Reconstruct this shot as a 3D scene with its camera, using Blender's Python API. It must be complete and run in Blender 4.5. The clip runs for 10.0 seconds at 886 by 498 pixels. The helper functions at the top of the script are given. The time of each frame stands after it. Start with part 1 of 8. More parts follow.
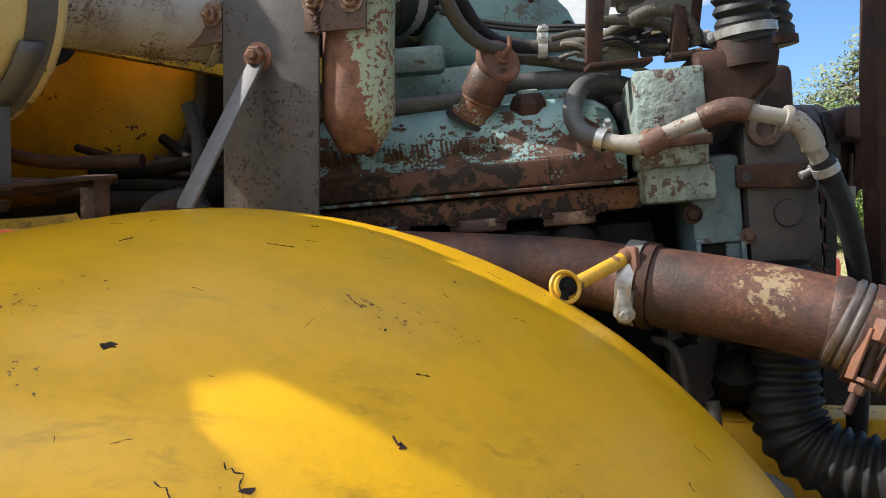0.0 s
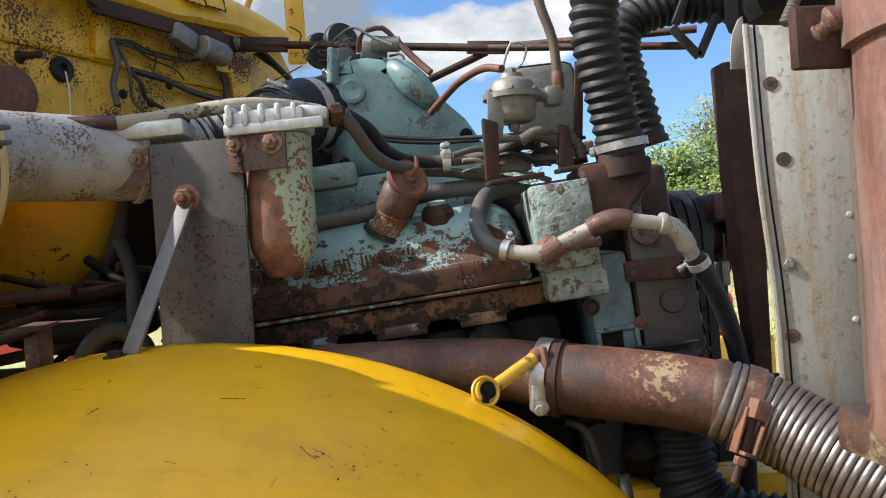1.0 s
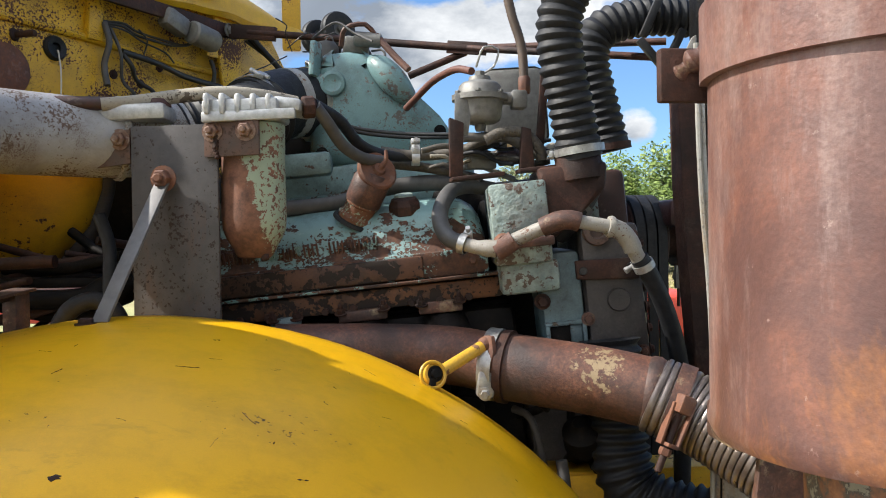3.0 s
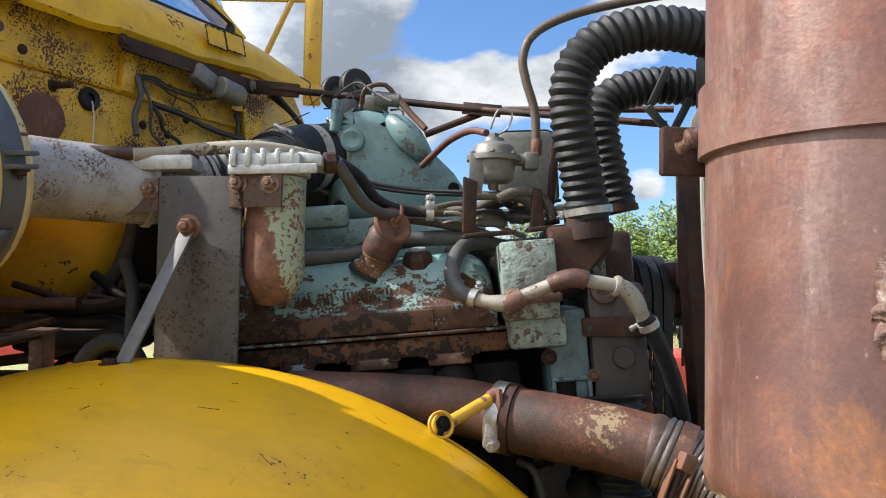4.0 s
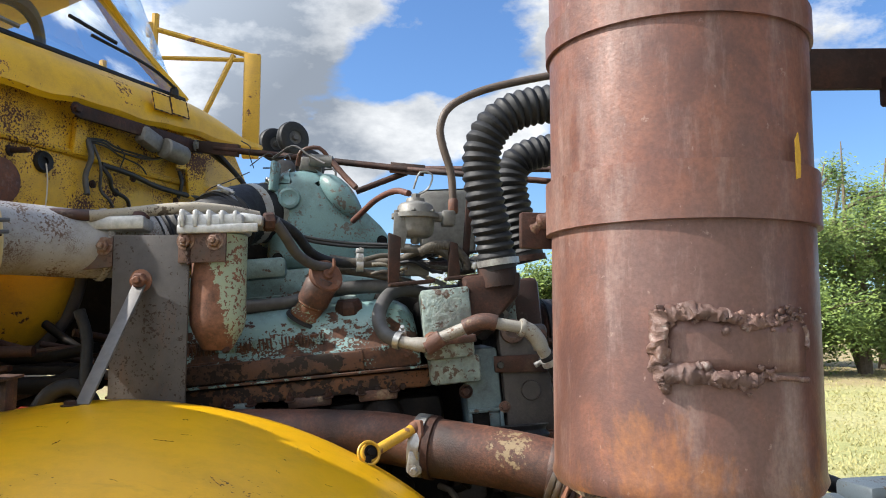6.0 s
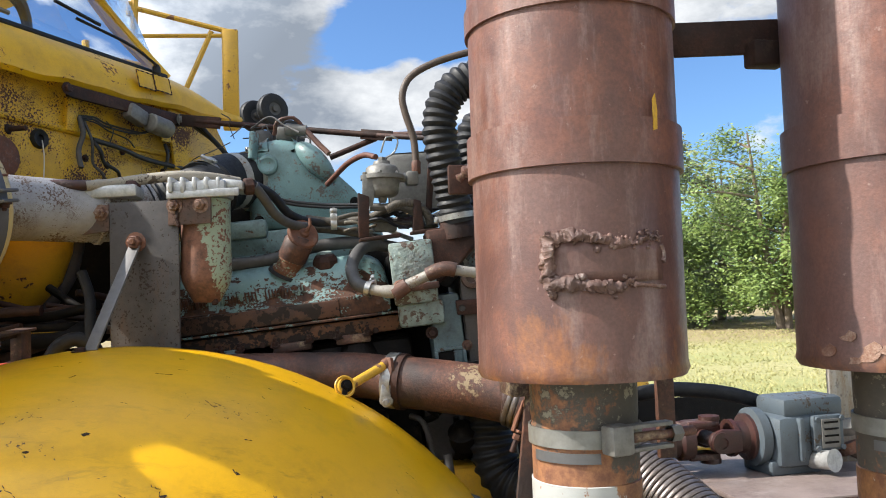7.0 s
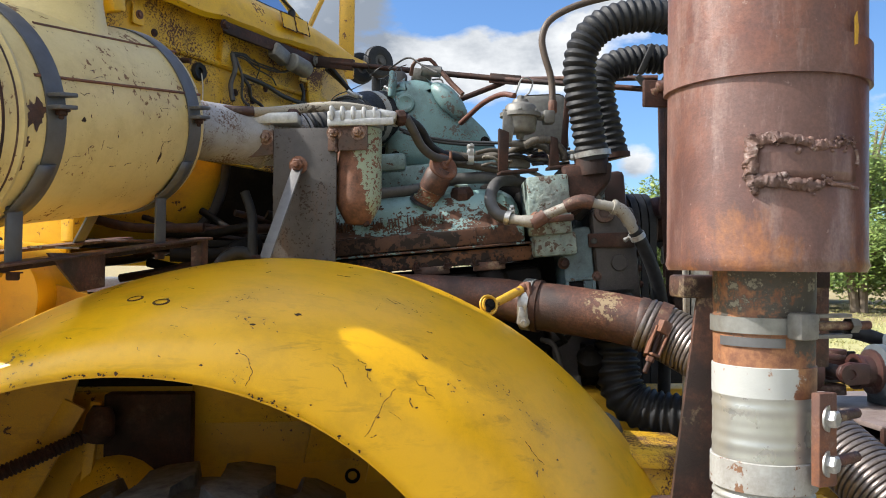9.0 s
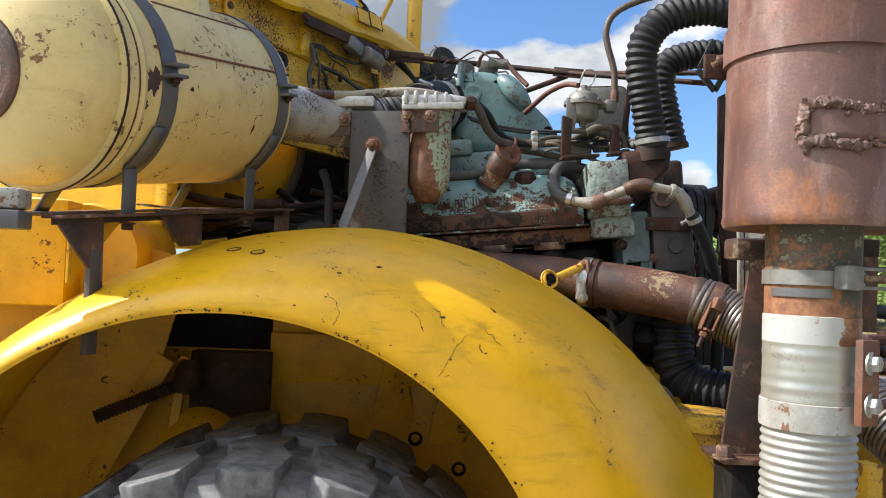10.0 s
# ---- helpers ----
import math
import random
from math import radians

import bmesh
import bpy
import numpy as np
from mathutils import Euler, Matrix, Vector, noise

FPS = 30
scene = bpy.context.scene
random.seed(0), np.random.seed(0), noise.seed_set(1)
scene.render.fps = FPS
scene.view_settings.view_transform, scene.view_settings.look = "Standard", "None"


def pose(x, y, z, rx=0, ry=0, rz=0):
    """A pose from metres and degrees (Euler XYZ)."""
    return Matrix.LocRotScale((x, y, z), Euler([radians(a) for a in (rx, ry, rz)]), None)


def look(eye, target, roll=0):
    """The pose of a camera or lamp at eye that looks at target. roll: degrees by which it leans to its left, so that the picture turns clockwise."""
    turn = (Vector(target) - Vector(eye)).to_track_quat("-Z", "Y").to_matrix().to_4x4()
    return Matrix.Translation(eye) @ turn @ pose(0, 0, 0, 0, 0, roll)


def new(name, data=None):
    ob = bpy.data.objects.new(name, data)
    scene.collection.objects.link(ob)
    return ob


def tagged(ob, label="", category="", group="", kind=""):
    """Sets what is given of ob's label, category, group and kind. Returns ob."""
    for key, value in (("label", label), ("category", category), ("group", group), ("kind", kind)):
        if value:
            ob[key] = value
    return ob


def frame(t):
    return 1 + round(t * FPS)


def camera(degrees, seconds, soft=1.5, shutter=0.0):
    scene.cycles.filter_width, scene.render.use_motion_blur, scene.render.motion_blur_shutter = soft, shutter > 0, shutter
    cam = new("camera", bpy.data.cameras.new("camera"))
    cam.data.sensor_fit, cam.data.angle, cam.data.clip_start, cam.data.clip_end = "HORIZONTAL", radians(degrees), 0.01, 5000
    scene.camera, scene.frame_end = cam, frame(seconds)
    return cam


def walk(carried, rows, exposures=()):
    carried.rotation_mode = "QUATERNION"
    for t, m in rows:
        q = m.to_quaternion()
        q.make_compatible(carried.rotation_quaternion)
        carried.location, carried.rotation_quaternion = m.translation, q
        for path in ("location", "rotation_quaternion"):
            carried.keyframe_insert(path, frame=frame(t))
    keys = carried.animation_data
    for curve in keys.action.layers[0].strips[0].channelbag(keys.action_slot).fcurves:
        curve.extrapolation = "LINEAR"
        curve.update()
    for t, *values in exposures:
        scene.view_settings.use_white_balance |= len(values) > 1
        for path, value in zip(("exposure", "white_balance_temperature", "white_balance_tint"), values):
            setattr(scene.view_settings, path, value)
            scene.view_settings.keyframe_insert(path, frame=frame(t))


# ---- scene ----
cam = camera(57.8, 10.0, soft=1.0)
PATH = [
    (0, (0.0122, 0.0043, 1.5), (-0.0026, 1.7417, 1.4026), 0.5),
    (0.5, (-0.013, -0.0574, 1.5731), (0.1418, 1.6756, 1.5322), -2.3),
    (1, (-0.0052, -0.1148, 1.6157), (0.1731, 1.6165, 1.6053), -3.8),
    (1.5, (0.0931, -0.1148, 1.614), (0.2793, 1.6147, 1.58), -4.6),
    (2, (0.1253, -0.1479, 1.6375), (0.3271, 1.579, 1.5722), -4.2),
    (2.5, (0.0827, -0.1783, 1.6166), (0.2836, 1.5486, 1.5548), -2.5),
    (4, (0.0391, -0.2514, 1.6183), (0.2044, 1.479, 1.7001), 1.0),
    (4.5, (0.0374, -0.2784, 1.6157), (0.221, 1.4477, 1.7436), 1.4),
    (5, (0.0374, -0.2967, 1.6174), (0.2549, 1.4224, 1.7793), 1.5),
    (5.5, (0.0357, -0.3654, 1.6366), (0.2923, 1.3468, 1.8141), 1.1),
    (5.7, (0.0348, -0.3941, 1.6314), (0.3062, 1.3154, 1.808), 0.8),
    (6.8, (0.0861, -0.6447, 1.6053), (0.4106, 1.0605, 1.721), -1.7),
    (7, (0.0687, -0.6595, 1.58), (0.3854, 1.0484, 1.6775), -1.9),
    (7.5, (-0.0104, -0.6908, 1.5244), (0.2932, 1.0223, 1.5818), -2.0),
    (8, (-0.0539, -0.7404, 1.5104), (0.2253, 0.977, 1.5435), -1.5),
    (8.5, (-0.0827, -0.7369, 1.5026), (0.1557, 0.9866, 1.527), -0.5),
    (9, (-0.1348, -0.7456, 1.4817), (0.0505, 0.984, 1.5148), 0.6),
    (9.5, (-0.1575, -0.79, 1.4382), (-0.0313, 0.9457, 1.4826), 1.6),
    (10, (-0.1775, -0.8587, 1.3913), (-0.1027, 0.8787, 1.4452), 2.3),
]
walk(cam, [(t, look(eye, target, roll)) for t, eye, target, roll in PATH])

# ---- light ----
SUN_AZ, SUN_EL = radians(-3), radians(42.3)      # the way the light travels in plan, from +x; its height
sun = new("sun", bpy.data.lights.new("sun", "SUN"))
sun.data.energy, sun.data.angle, sun.data.color = 5.2, radians(0.53), (1.0, 0.95, 0.87)
way = Vector((math.cos(SUN_AZ) * math.cos(SUN_EL), math.sin(SUN_AZ) * math.cos(SUN_EL), -math.sin(SUN_EL)))
sun.matrix_world = look((-6, -2, 9), Vector((-6, -2, 9)) + way)
scene.view_settings.exposure = 0.72

world = bpy.data.worlds.new("sky")
scene.world = world
world.use_nodes = True
wn, wl = world.node_tree.nodes, world.node_tree.links
wn.clear()
sky = wn.new("ShaderNodeTexSky")
sky.sky_type, sky.sun_disc, sky.sun_elevation = "NISHITA", False, SUN_EL
sky.sun_rotation = math.atan2(-way.x, -way.y)
sky.air_density, sky.dust_density, sky.ozone_density = 1.0, 0.6, 1.6
co = wn.new("ShaderNodeTexCoord")
mp = wn.new("ShaderNodeMapping")
mp.inputs["Scale"].default_value = (1.0, 1.0, 1.9)
mp.inputs["Location"].default_value = (0.35, 0.1, 0.12)
wl.new(co.outputs["Generated"], mp.inputs["Vector"])
n1 = wn.new("ShaderNodeTexNoise")
n1.inputs["Scale"].default_value, n1.inputs["Detail"].default_value, n1.inputs["Roughness"].default_value = 2.6, 12, 0.6
n2 = wn.new("ShaderNodeTexNoise")
n2.inputs["Scale"].default_value, n2.inputs["Detail"].default_value, n2.inputs["Roughness"].default_value = 5.0, 8, 0.6
wl.new(mp.outputs[0], n1.inputs["Vector"])
wl.new(mp.outputs[0], n2.inputs["Vector"])


def world_ramp(source, *stops):
    r = wn.new("ShaderNodeValToRGB")
    for i, (at, col) in enumerate(stops):
        e = r.color_ramp.elements[i] if i < 2 else r.color_ramp.elements.new(at)
        e.position, e.color = at, (*col, 1)
    wl.new(source, r.inputs[0])
    return r.outputs[0]


# more cloud towards the horizon and to the left of the walk, a blue gap between
sep = wn.new("ShaderNodeSeparateXYZ")
wl.new(co.outputs["Generated"], sep.inputs[0])


def world_math(op, a, b):
    m = wn.new("ShaderNodeMath")
    m.operation = op
    for i, v in enumerate((a, b)):
        if isinstance(v, (int, float)):
            m.inputs[i].default_value = v
        else:
            wl.new(v, m.inputs[i])
    return m.outputs[0]


def blob(direction, size, gain):
    """A soft lobe of cloud round a direction of the sky."""
    d = wn.new("ShaderNodeVectorMath")
    d.operation = "DISTANCE"
    wl.new(co.outputs["Generated"], d.inputs[0])
    d.inputs[1].default_value = Vector(direction).normalized()
    m = wn.new("ShaderNodeMapRange")
    m.interpolation_type = "SMOOTHSTEP"
    m.inputs["From Min"].default_value, m.inputs["From Max"].default_value = size, 0.0
    m.inputs["To Min"].default_value, m.inputs["To Max"].default_value = 0.0, gain
    wl.new(d.outputs["Value"], m.inputs["Value"])
    return m.outputs[0]


cover = n1.outputs["Fac"]
for direction, size, gain in (((-0.03, 1, 0.36), 0.2, 0.22), ((-0.16, 1, 0.3), 0.25, 0.24), ((0.08, 1, 0.235), 0.08, 0.30), ((0.04, 1, 0.205), 0.08, 0.24), ((0.16, 1, 0.25), 0.09, 0.28), ((0.245, 1, 0.262), 0.08, 0.28),
                              ((0.09, 1, 0.325), 0.07, -0.18), ((0.2, 1, 0.345), 0.07, -0.16), ((0.42, 1, 0.44), 0.2, 0.17), ((0.45, 1, 0.24), 0.15, -0.25), ((0.36, 1, 0.14), 0.06, 0.24), ((0.445, 1, 0.13), 0.05, 0.2),
                              ((0.66, 1, 0.28), 0.16, -0.02), ((0.2, -1, 0.6), 1.35, 0.3), ((-1, -0.2, 0.5), 0.9, 0.2)):
    cover = world_math("ADD", cover, blob(direction, size, gain))
tone = n2.outputs["Fac"]
for direction, size, gain in (((-0.06, 1, 0.3), 0.24, -0.16), ((0.16, 1, 0.26), 0.14, 0.16), ((0.4, 1, 0.14), 0.1, 0.12)):
    tone = world_math("ADD", tone, blob(direction, size, gain))
mask = world_ramp(cover, (0.575, (0, 0, 0)), (0.645, (1, 1, 1)))
shade = world_ramp(tone, (0.36, (1.9, 2.2, 2.65)), (0.62, (6.0, 6.15, 6.3)))
# clouds brighten towards the sun
glow = wn.new("ShaderNodeVectorMath")
glow.operation = "DOT_PRODUCT"
wl.new(co.outputs["Generated"], glow.inputs[0])
glow.inputs[1].default_value = -way
gain = wn.new("ShaderNodeMapRange")
for key, value in (("From Min", 0.25), ("From Max", 0.85), ("To Min", 1.0), ("To Max", 4.0)):
    gain.inputs[key].default_value = value
wl.new(glow.outputs["Value"], gain.inputs["Value"])
lit = wn.new("ShaderNodeVectorMath")
lit.operation = "SCALE"
wl.new(shade, lit.inputs[0])
wl.new(gain.outputs[0], lit.inputs["Scale"])
mix = wn.new("ShaderNodeMix")
mix.data_type = "RGBA"
wl.new(mask, mix.inputs["Factor"])
deep = wn.new("ShaderNodeVectorMath")
deep.operation = "MULTIPLY"
deep.inputs[1].default_value = (0.66, 0.88, 1.15)
wl.new(sky.outputs[0], deep.inputs[0])
wl.new(deep.outputs[0], mix.inputs["A"])
wl.new(lit.outputs[0], mix.inputs["B"])
bg = wn.new("ShaderNodeBackground")
bg.inputs["Strength"].default_value = 0.106
wl.new(mix.outputs["Result"], bg.inputs["Color"])
wo = wn.new("ShaderNodeOutputWorld")
wl.new(bg.outputs[0], wo.inputs["Surface"])


# ---- materials ----
class Nodes:
    """A short way to write a node material."""

    def __init__(self, name):
        self.m = bpy.data.materials.new(name)
        self.m.use_nodes = True
        self.n, self.l = self.m.node_tree.nodes, self.m.node_tree.links
        self.bsdf = self.n["Principled BSDF"]
        self.co = self.n.new("ShaderNodeTexCoord").outputs["Object"]

    def put(self, value, socket):
        if isinstance(value, bpy.types.NodeSocket):
            self.l.new(value, socket)
        elif isinstance(value, (tuple, list)) and len(value) == 3 and socket.type == "RGBA":
            socket.default_value = (*value, 1)
        else:
            socket.default_value = value

    def noise(self, scale, detail=6, rough=0.6, stretch=None, distortion=0.0):
        n = self.n.new("ShaderNodeTexNoise")
        v = self.co
        if stretch:
            m = self.n.new("ShaderNodeMapping")
            m.inputs["Scale"].default_value = stretch
            self.l.new(v, m.inputs["Vector"])
            v = m.outputs[0]
        self.l.new(v, n.inputs["Vector"])
        n.inputs["Scale"].default_value, n.inputs["Detail"].default_value = scale, detail
        n.inputs["Roughness"].default_value, n.inputs["Distortion"].default_value = rough, distortion
        return n.outputs["Fac"]

    def voronoi(self, scale, stretch=None):
        n = self.n.new("ShaderNodeTexVoronoi")
        v = self.co
        if stretch:
            m = self.n.new("ShaderNodeMapping")
            m.inputs["Scale"].default_value = stretch
            self.l.new(v, m.inputs["Vector"])
            v = m.outputs[0]
        self.l.new(v, n.inputs["Vector"])
        n.inputs["Scale"].default_value = scale
        return n.outputs["Distance"]

    def ramp(self, value, lo, hi, a=0.0, b=1.0):
        n = self.n.new("ShaderNodeMapRange")
        self.put(value, n.inputs["Value"])
        for k, x in (("From Min", lo), ("From Max", hi), ("To Min", a), ("To Max", b)):
            n.inputs[k].default_value = x
        return n.outputs[0]

    def calc(self, op, a, b=0.0):
        n = self.n.new("ShaderNodeMath")
        n.operation = op
        self.put(a, n.inputs[0])
        self.put(b, n.inputs[1])
        return n.outputs[0]

    def mix(self, f, a, b):
        n = self.n.new("ShaderNodeMix")
        n.data_type = "RGBA"
        self.put(f, n.inputs["Factor"])
        self.put(a, n.inputs["A"])
        self.put(b, n.inputs["B"])
        return n.outputs["Result"]

    def bump(self, height, strength, distance=0.002, under=None):
        n = self.n.new("ShaderNodeBump")
        self.put(height, n.inputs["Height"])
        n.inputs["Strength"].default_value, n.inputs["Distance"].default_value = strength, distance
        if under:
            self.l.new(under, n.inputs["Normal"])
        return n.outputs[0]

    def done(self, colour, rough=0.5, metal=0.0, normal=None, **more):
        self.put(colour, self.bsdf.inputs["Base Color"])
        self.put(rough, self.bsdf.inputs["Roughness"])
        self.put(metal, self.bsdf.inputs["Metallic"])
        if normal:
            self.l.new(normal, self.bsdf.inputs["Normal"])
        for k, v in more.items():
            self.put(v, self.bsdf.inputs[k.replace("_", " ")])
        return self.m


def painted(name, paint, paint2, under, under2, amount=0.5, scale=40, cluster=5, rough=0.4, dirt=(0.08, 0.06, 0.04), dirty=0.25, relief=0.5, speck=0.28, smear=0.0):
    """Old paint: two tones, chipped down to rust or primer in clusters, with dirt."""
    k = Nodes(name)
    chip = k.calc("ADD", k.noise(scale, 5, 0.62), k.calc("MULTIPLY", k.calc("SUBTRACT", k.noise(cluster, 3, 0.55), 0.5), 0.9))
    edge = 0.78 - 0.36 * amount
    m = k.ramp(chip, edge, edge + 0.025)
    col = k.mix(k.noise(3.0, 4, 0.6), paint, paint2)
    col = k.mix(k.calc("MULTIPLY", k.ramp(k.noise(9, 8, 0.72), 0.46, 0.75), dirty), col, dirt)
    col = k.mix(k.ramp(k.noise(scale * 6, 3, 0.6), 0.35, 0.75, 0.0, speck), col, dirt)
    if smear:
        streak = k.calc("MULTIPLY", k.ramp(k.noise(16, 7, 0.72, (0.45, 1.6, 2.2), 0.3), 0.54, 0.72), k.ramp(k.noise(3.2, 3, 0.6), 0.42, 0.62))
        col = k.mix(k.calc("MULTIPLY", streak, smear), col, dirt)
    fine = k.ramp(k.calc("ADD", k.noise(scale * 3.2, 3, 0.6), k.calc("MULTIPLY", k.calc("SUBTRACT", k.noise(cluster * 1.6, 3, 0.55), 0.5), 0.7)), edge + 0.04, edge + 0.07)
    m = k.calc("MAXIMUM", m, fine)
    rust = k.mix(k.noise(scale * 1.7, 4, 0.7), under, under2)
    nrm = k.bump(k.noise(scale * 5, 4, 0.6), 0.12 * relief, 0.001, k.bump(k.calc("SUBTRACT", 1.0, m), 0.5 * relief, 0.0012))
    return k.done(k.mix(m, col, rust), k.mix(m, (rough,) * 3, (0.85,) * 3), 0.0, nrm)


def rusty(name, a, b, c, scale=30, rough=0.75, relief=1.0, pale=(0.42, 0.33, 0.28), pales=0.2, metal=0.0, gloss=0.5):
    """Rusted steel: three tones at two scales and a pitted skin."""
    k = Nodes(name)
    col = k.mix(k.ramp(k.noise(scale, 8, 0.72), 0.4, 0.6), a, b)
    col = k.mix(k.ramp(k.noise(scale * 0.22, 6, 0.65), 0.44, 0.6), col, c)
    col = k.mix(k.ramp(k.noise(scale * 5, 3, 0.7), 0.36, 0.62, 0.0, 0.55), col, c)
    col = k.mix(k.calc("MULTIPLY", k.ramp(k.noise(scale * 0.4, 9, 0.75), 0.56, 0.66), pales), col, pale)
    nrm = k.bump(k.noise(scale * 7, 3, 0.6), 0.55 * relief, 0.0015, k.bump(k.noise(scale, 5, 0.6), 0.3 * relief, 0.002))
    return k.done(col, k.ramp(k.noise(scale * 0.6), 0.3, 0.7, rough - 0.15, min(1, rough + 0.12)), metal, nrm, Specular_IOR_Level=gloss)


def plain(name, a, b, scale=25, rough=0.5, metal=0.0, relief=0.4, stretch=None, **more):
    k = Nodes(name)
    col = k.mix(k.ramp(k.noise(scale, 7, 0.66, stretch), 0.3, 0.72), a, b)
    return k.done(col, k.ramp(k.noise(scale * 1.3), 0.25, 0.75, max(0.05, rough - 0.12), min(1, rough + 0.12)), metal,
                  k.bump(k.noise(scale * 6, 4, 0.6), 0.3 * relief, 0.001), **more)


RUST, RUST2, DARKRUST = (0.19, 0.075, 0.035), (0.32, 0.13, 0.05), (0.075, 0.035, 0.024)
M = {}
M["fender"] = painted("fender_yellow_paint", (0.78, 0.425, 0.002), (0.69, 0.365, 0.002), (0.07, 0.045, 0.028), (0.14, 0.08, 0.035), 0.03, 110, 9, 0.34, (0.17, 0.11, 0.012), 0.35, 0.6, 0.08, 0.55)
M["cab"] = painted("cab_yellow_paint", (0.74, 0.44, 0.012), (0.60, 0.345, 0.012), (0.05, 0.024, 0.02), (0.11, 0.045, 0.028), 0.58, 190, 8, 0.42, (0.16, 0.095, 0.02), 0.45, 0.9, 0.2, 0.5)
M["liner"] = painted("dull_yellow_liner", (0.72, 0.40, 0.012), (0.60, 0.33, 0.012), (0.07, 0.035, 0.02), (0.12, 0.06, 0.03), 0.2, 60, 7, 0.5, (0.16, 0.095, 0.03), 0.5, 0.5, 0.2, 0.5)
M["case"] = rusty("dark_case", (0.055, 0.047, 0.044), (0.075, 0.062, 0.057), (0.035, 0.03, 0.028), 40, 0.55, 1.0, (0.12, 0.1, 0.085), 0.2)
M["cowl"] = painted("cowl_yellow_paint", (0.72, 0.42, 0.005), (0.63, 0.355, 0.006), (0.10, 0.045, 0.025), (0.18, 0.08, 0.035), 0.16, 90, 8, 0.35, (0.2, 0.12, 0.02), 0.5)
M["cream"] = painted("tank_cream_paint", (0.67, 0.54, 0.25), (0.59, 0.465, 0.20), (0.14, 0.075, 0.04), (0.24, 0.13, 0.055), 0.24, 75, 9, 0.4, (0.3, 0.2, 0.07), 0.5, 0.5, 0.15, 0.5)
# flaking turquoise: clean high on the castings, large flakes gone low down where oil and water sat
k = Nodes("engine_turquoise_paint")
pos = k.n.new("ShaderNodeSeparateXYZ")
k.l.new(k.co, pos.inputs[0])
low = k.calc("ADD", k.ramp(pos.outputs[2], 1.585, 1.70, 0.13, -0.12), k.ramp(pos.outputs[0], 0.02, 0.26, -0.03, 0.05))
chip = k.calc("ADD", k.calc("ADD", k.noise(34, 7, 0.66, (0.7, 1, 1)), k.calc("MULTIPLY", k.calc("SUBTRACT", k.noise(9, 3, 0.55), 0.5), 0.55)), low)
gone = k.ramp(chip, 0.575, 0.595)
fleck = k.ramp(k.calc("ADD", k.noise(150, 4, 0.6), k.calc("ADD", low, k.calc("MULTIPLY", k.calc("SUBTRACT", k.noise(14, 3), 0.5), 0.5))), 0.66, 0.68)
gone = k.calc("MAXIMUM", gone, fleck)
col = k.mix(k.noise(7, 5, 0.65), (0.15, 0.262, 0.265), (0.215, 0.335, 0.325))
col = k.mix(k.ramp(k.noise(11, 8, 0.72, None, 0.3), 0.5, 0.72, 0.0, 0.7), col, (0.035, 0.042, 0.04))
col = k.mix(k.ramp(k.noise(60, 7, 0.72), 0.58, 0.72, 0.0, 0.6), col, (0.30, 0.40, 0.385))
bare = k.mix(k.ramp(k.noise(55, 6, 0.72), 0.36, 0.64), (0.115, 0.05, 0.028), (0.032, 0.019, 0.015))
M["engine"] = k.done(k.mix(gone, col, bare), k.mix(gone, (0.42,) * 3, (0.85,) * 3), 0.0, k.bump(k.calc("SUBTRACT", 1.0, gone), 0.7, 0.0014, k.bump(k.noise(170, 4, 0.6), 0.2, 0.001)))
M["engine_clean"] = painted("engine_turquoise_dusty", (0.15, 0.25, 0.255), (0.20, 0.30, 0.30), (0.05, 0.038, 0.032), (0.10, 0.06, 0.04), 0.26, 60, 6, 0.45, (0.03, 0.034, 0.033), 0.9, 1.2)
k = Nodes("engine_pale_rough_casting")
col = k.mix(k.ramp(k.noise(30, 7, 0.7), 0.36, 0.64), (0.27, 0.335, 0.305), (0.15, 0.20, 0.19))
col = k.mix(k.ramp(k.noise(12, 8, 0.72), 0.48, 0.64, 0.0, 0.7), col, (0.125, 0.11, 0.095))
gone = k.ramp(k.calc("ADD", k.noise(70, 6, 0.68), k.calc("MULTIPLY", k.calc("SUBTRACT", k.noise(11, 3), 0.5), 0.6)), 0.60, 0.63)
M["engine_pale"] = k.done(k.mix(gone, col, k.mix(k.noise(60), (0.10, 0.055, 0.035), (0.06, 0.048, 0.04))), 0.5, 0.0, k.bump(k.noise(55, 3, 0.55), 0.9, 0.006, k.bump(k.noise(170, 3, 0.6), 0.35, 0.002)))
M["ledge"] = painted("rusted_ledge_paint", (0.13, 0.05, 0.022), (0.06, 0.026, 0.016), (0.010, 0.008, 0.007), (0.03, 0.018, 0.013), 0.5, 30, 5, 0.6, (0.010, 0.008, 0.007), 1.2, 1.4)
M["head_rust"] = painted("orange_head_rust", (0.20, 0.075, 0.022), (0.10, 0.04, 0.018), (0.012, 0.009, 0.008), (0.03, 0.018, 0.013), 0.75, 26, 6, 0.6, (0.010, 0.008, 0.007), 1.2, 1.4)
M["housing"] = painted("housing_pale_paint", (0.20, 0.335, 0.335), (0.15, 0.275, 0.285), (0.12, 0.115, 0.11), (0.17, 0.145, 0.125), 0.46, 80, 8, 0.42, (0.04, 0.046, 0.044), 0.7, 1.2, 0.3)
M["side_cast"] = painted("pale_blue_casting", (0.17, 0.235, 0.25), (0.11, 0.165, 0.18), (0.06, 0.045, 0.035), (0.10, 0.07, 0.05), 0.22, 60, 7, 0.45, (0.02, 0.022, 0.022), 0.95, 1.6, 0.3)
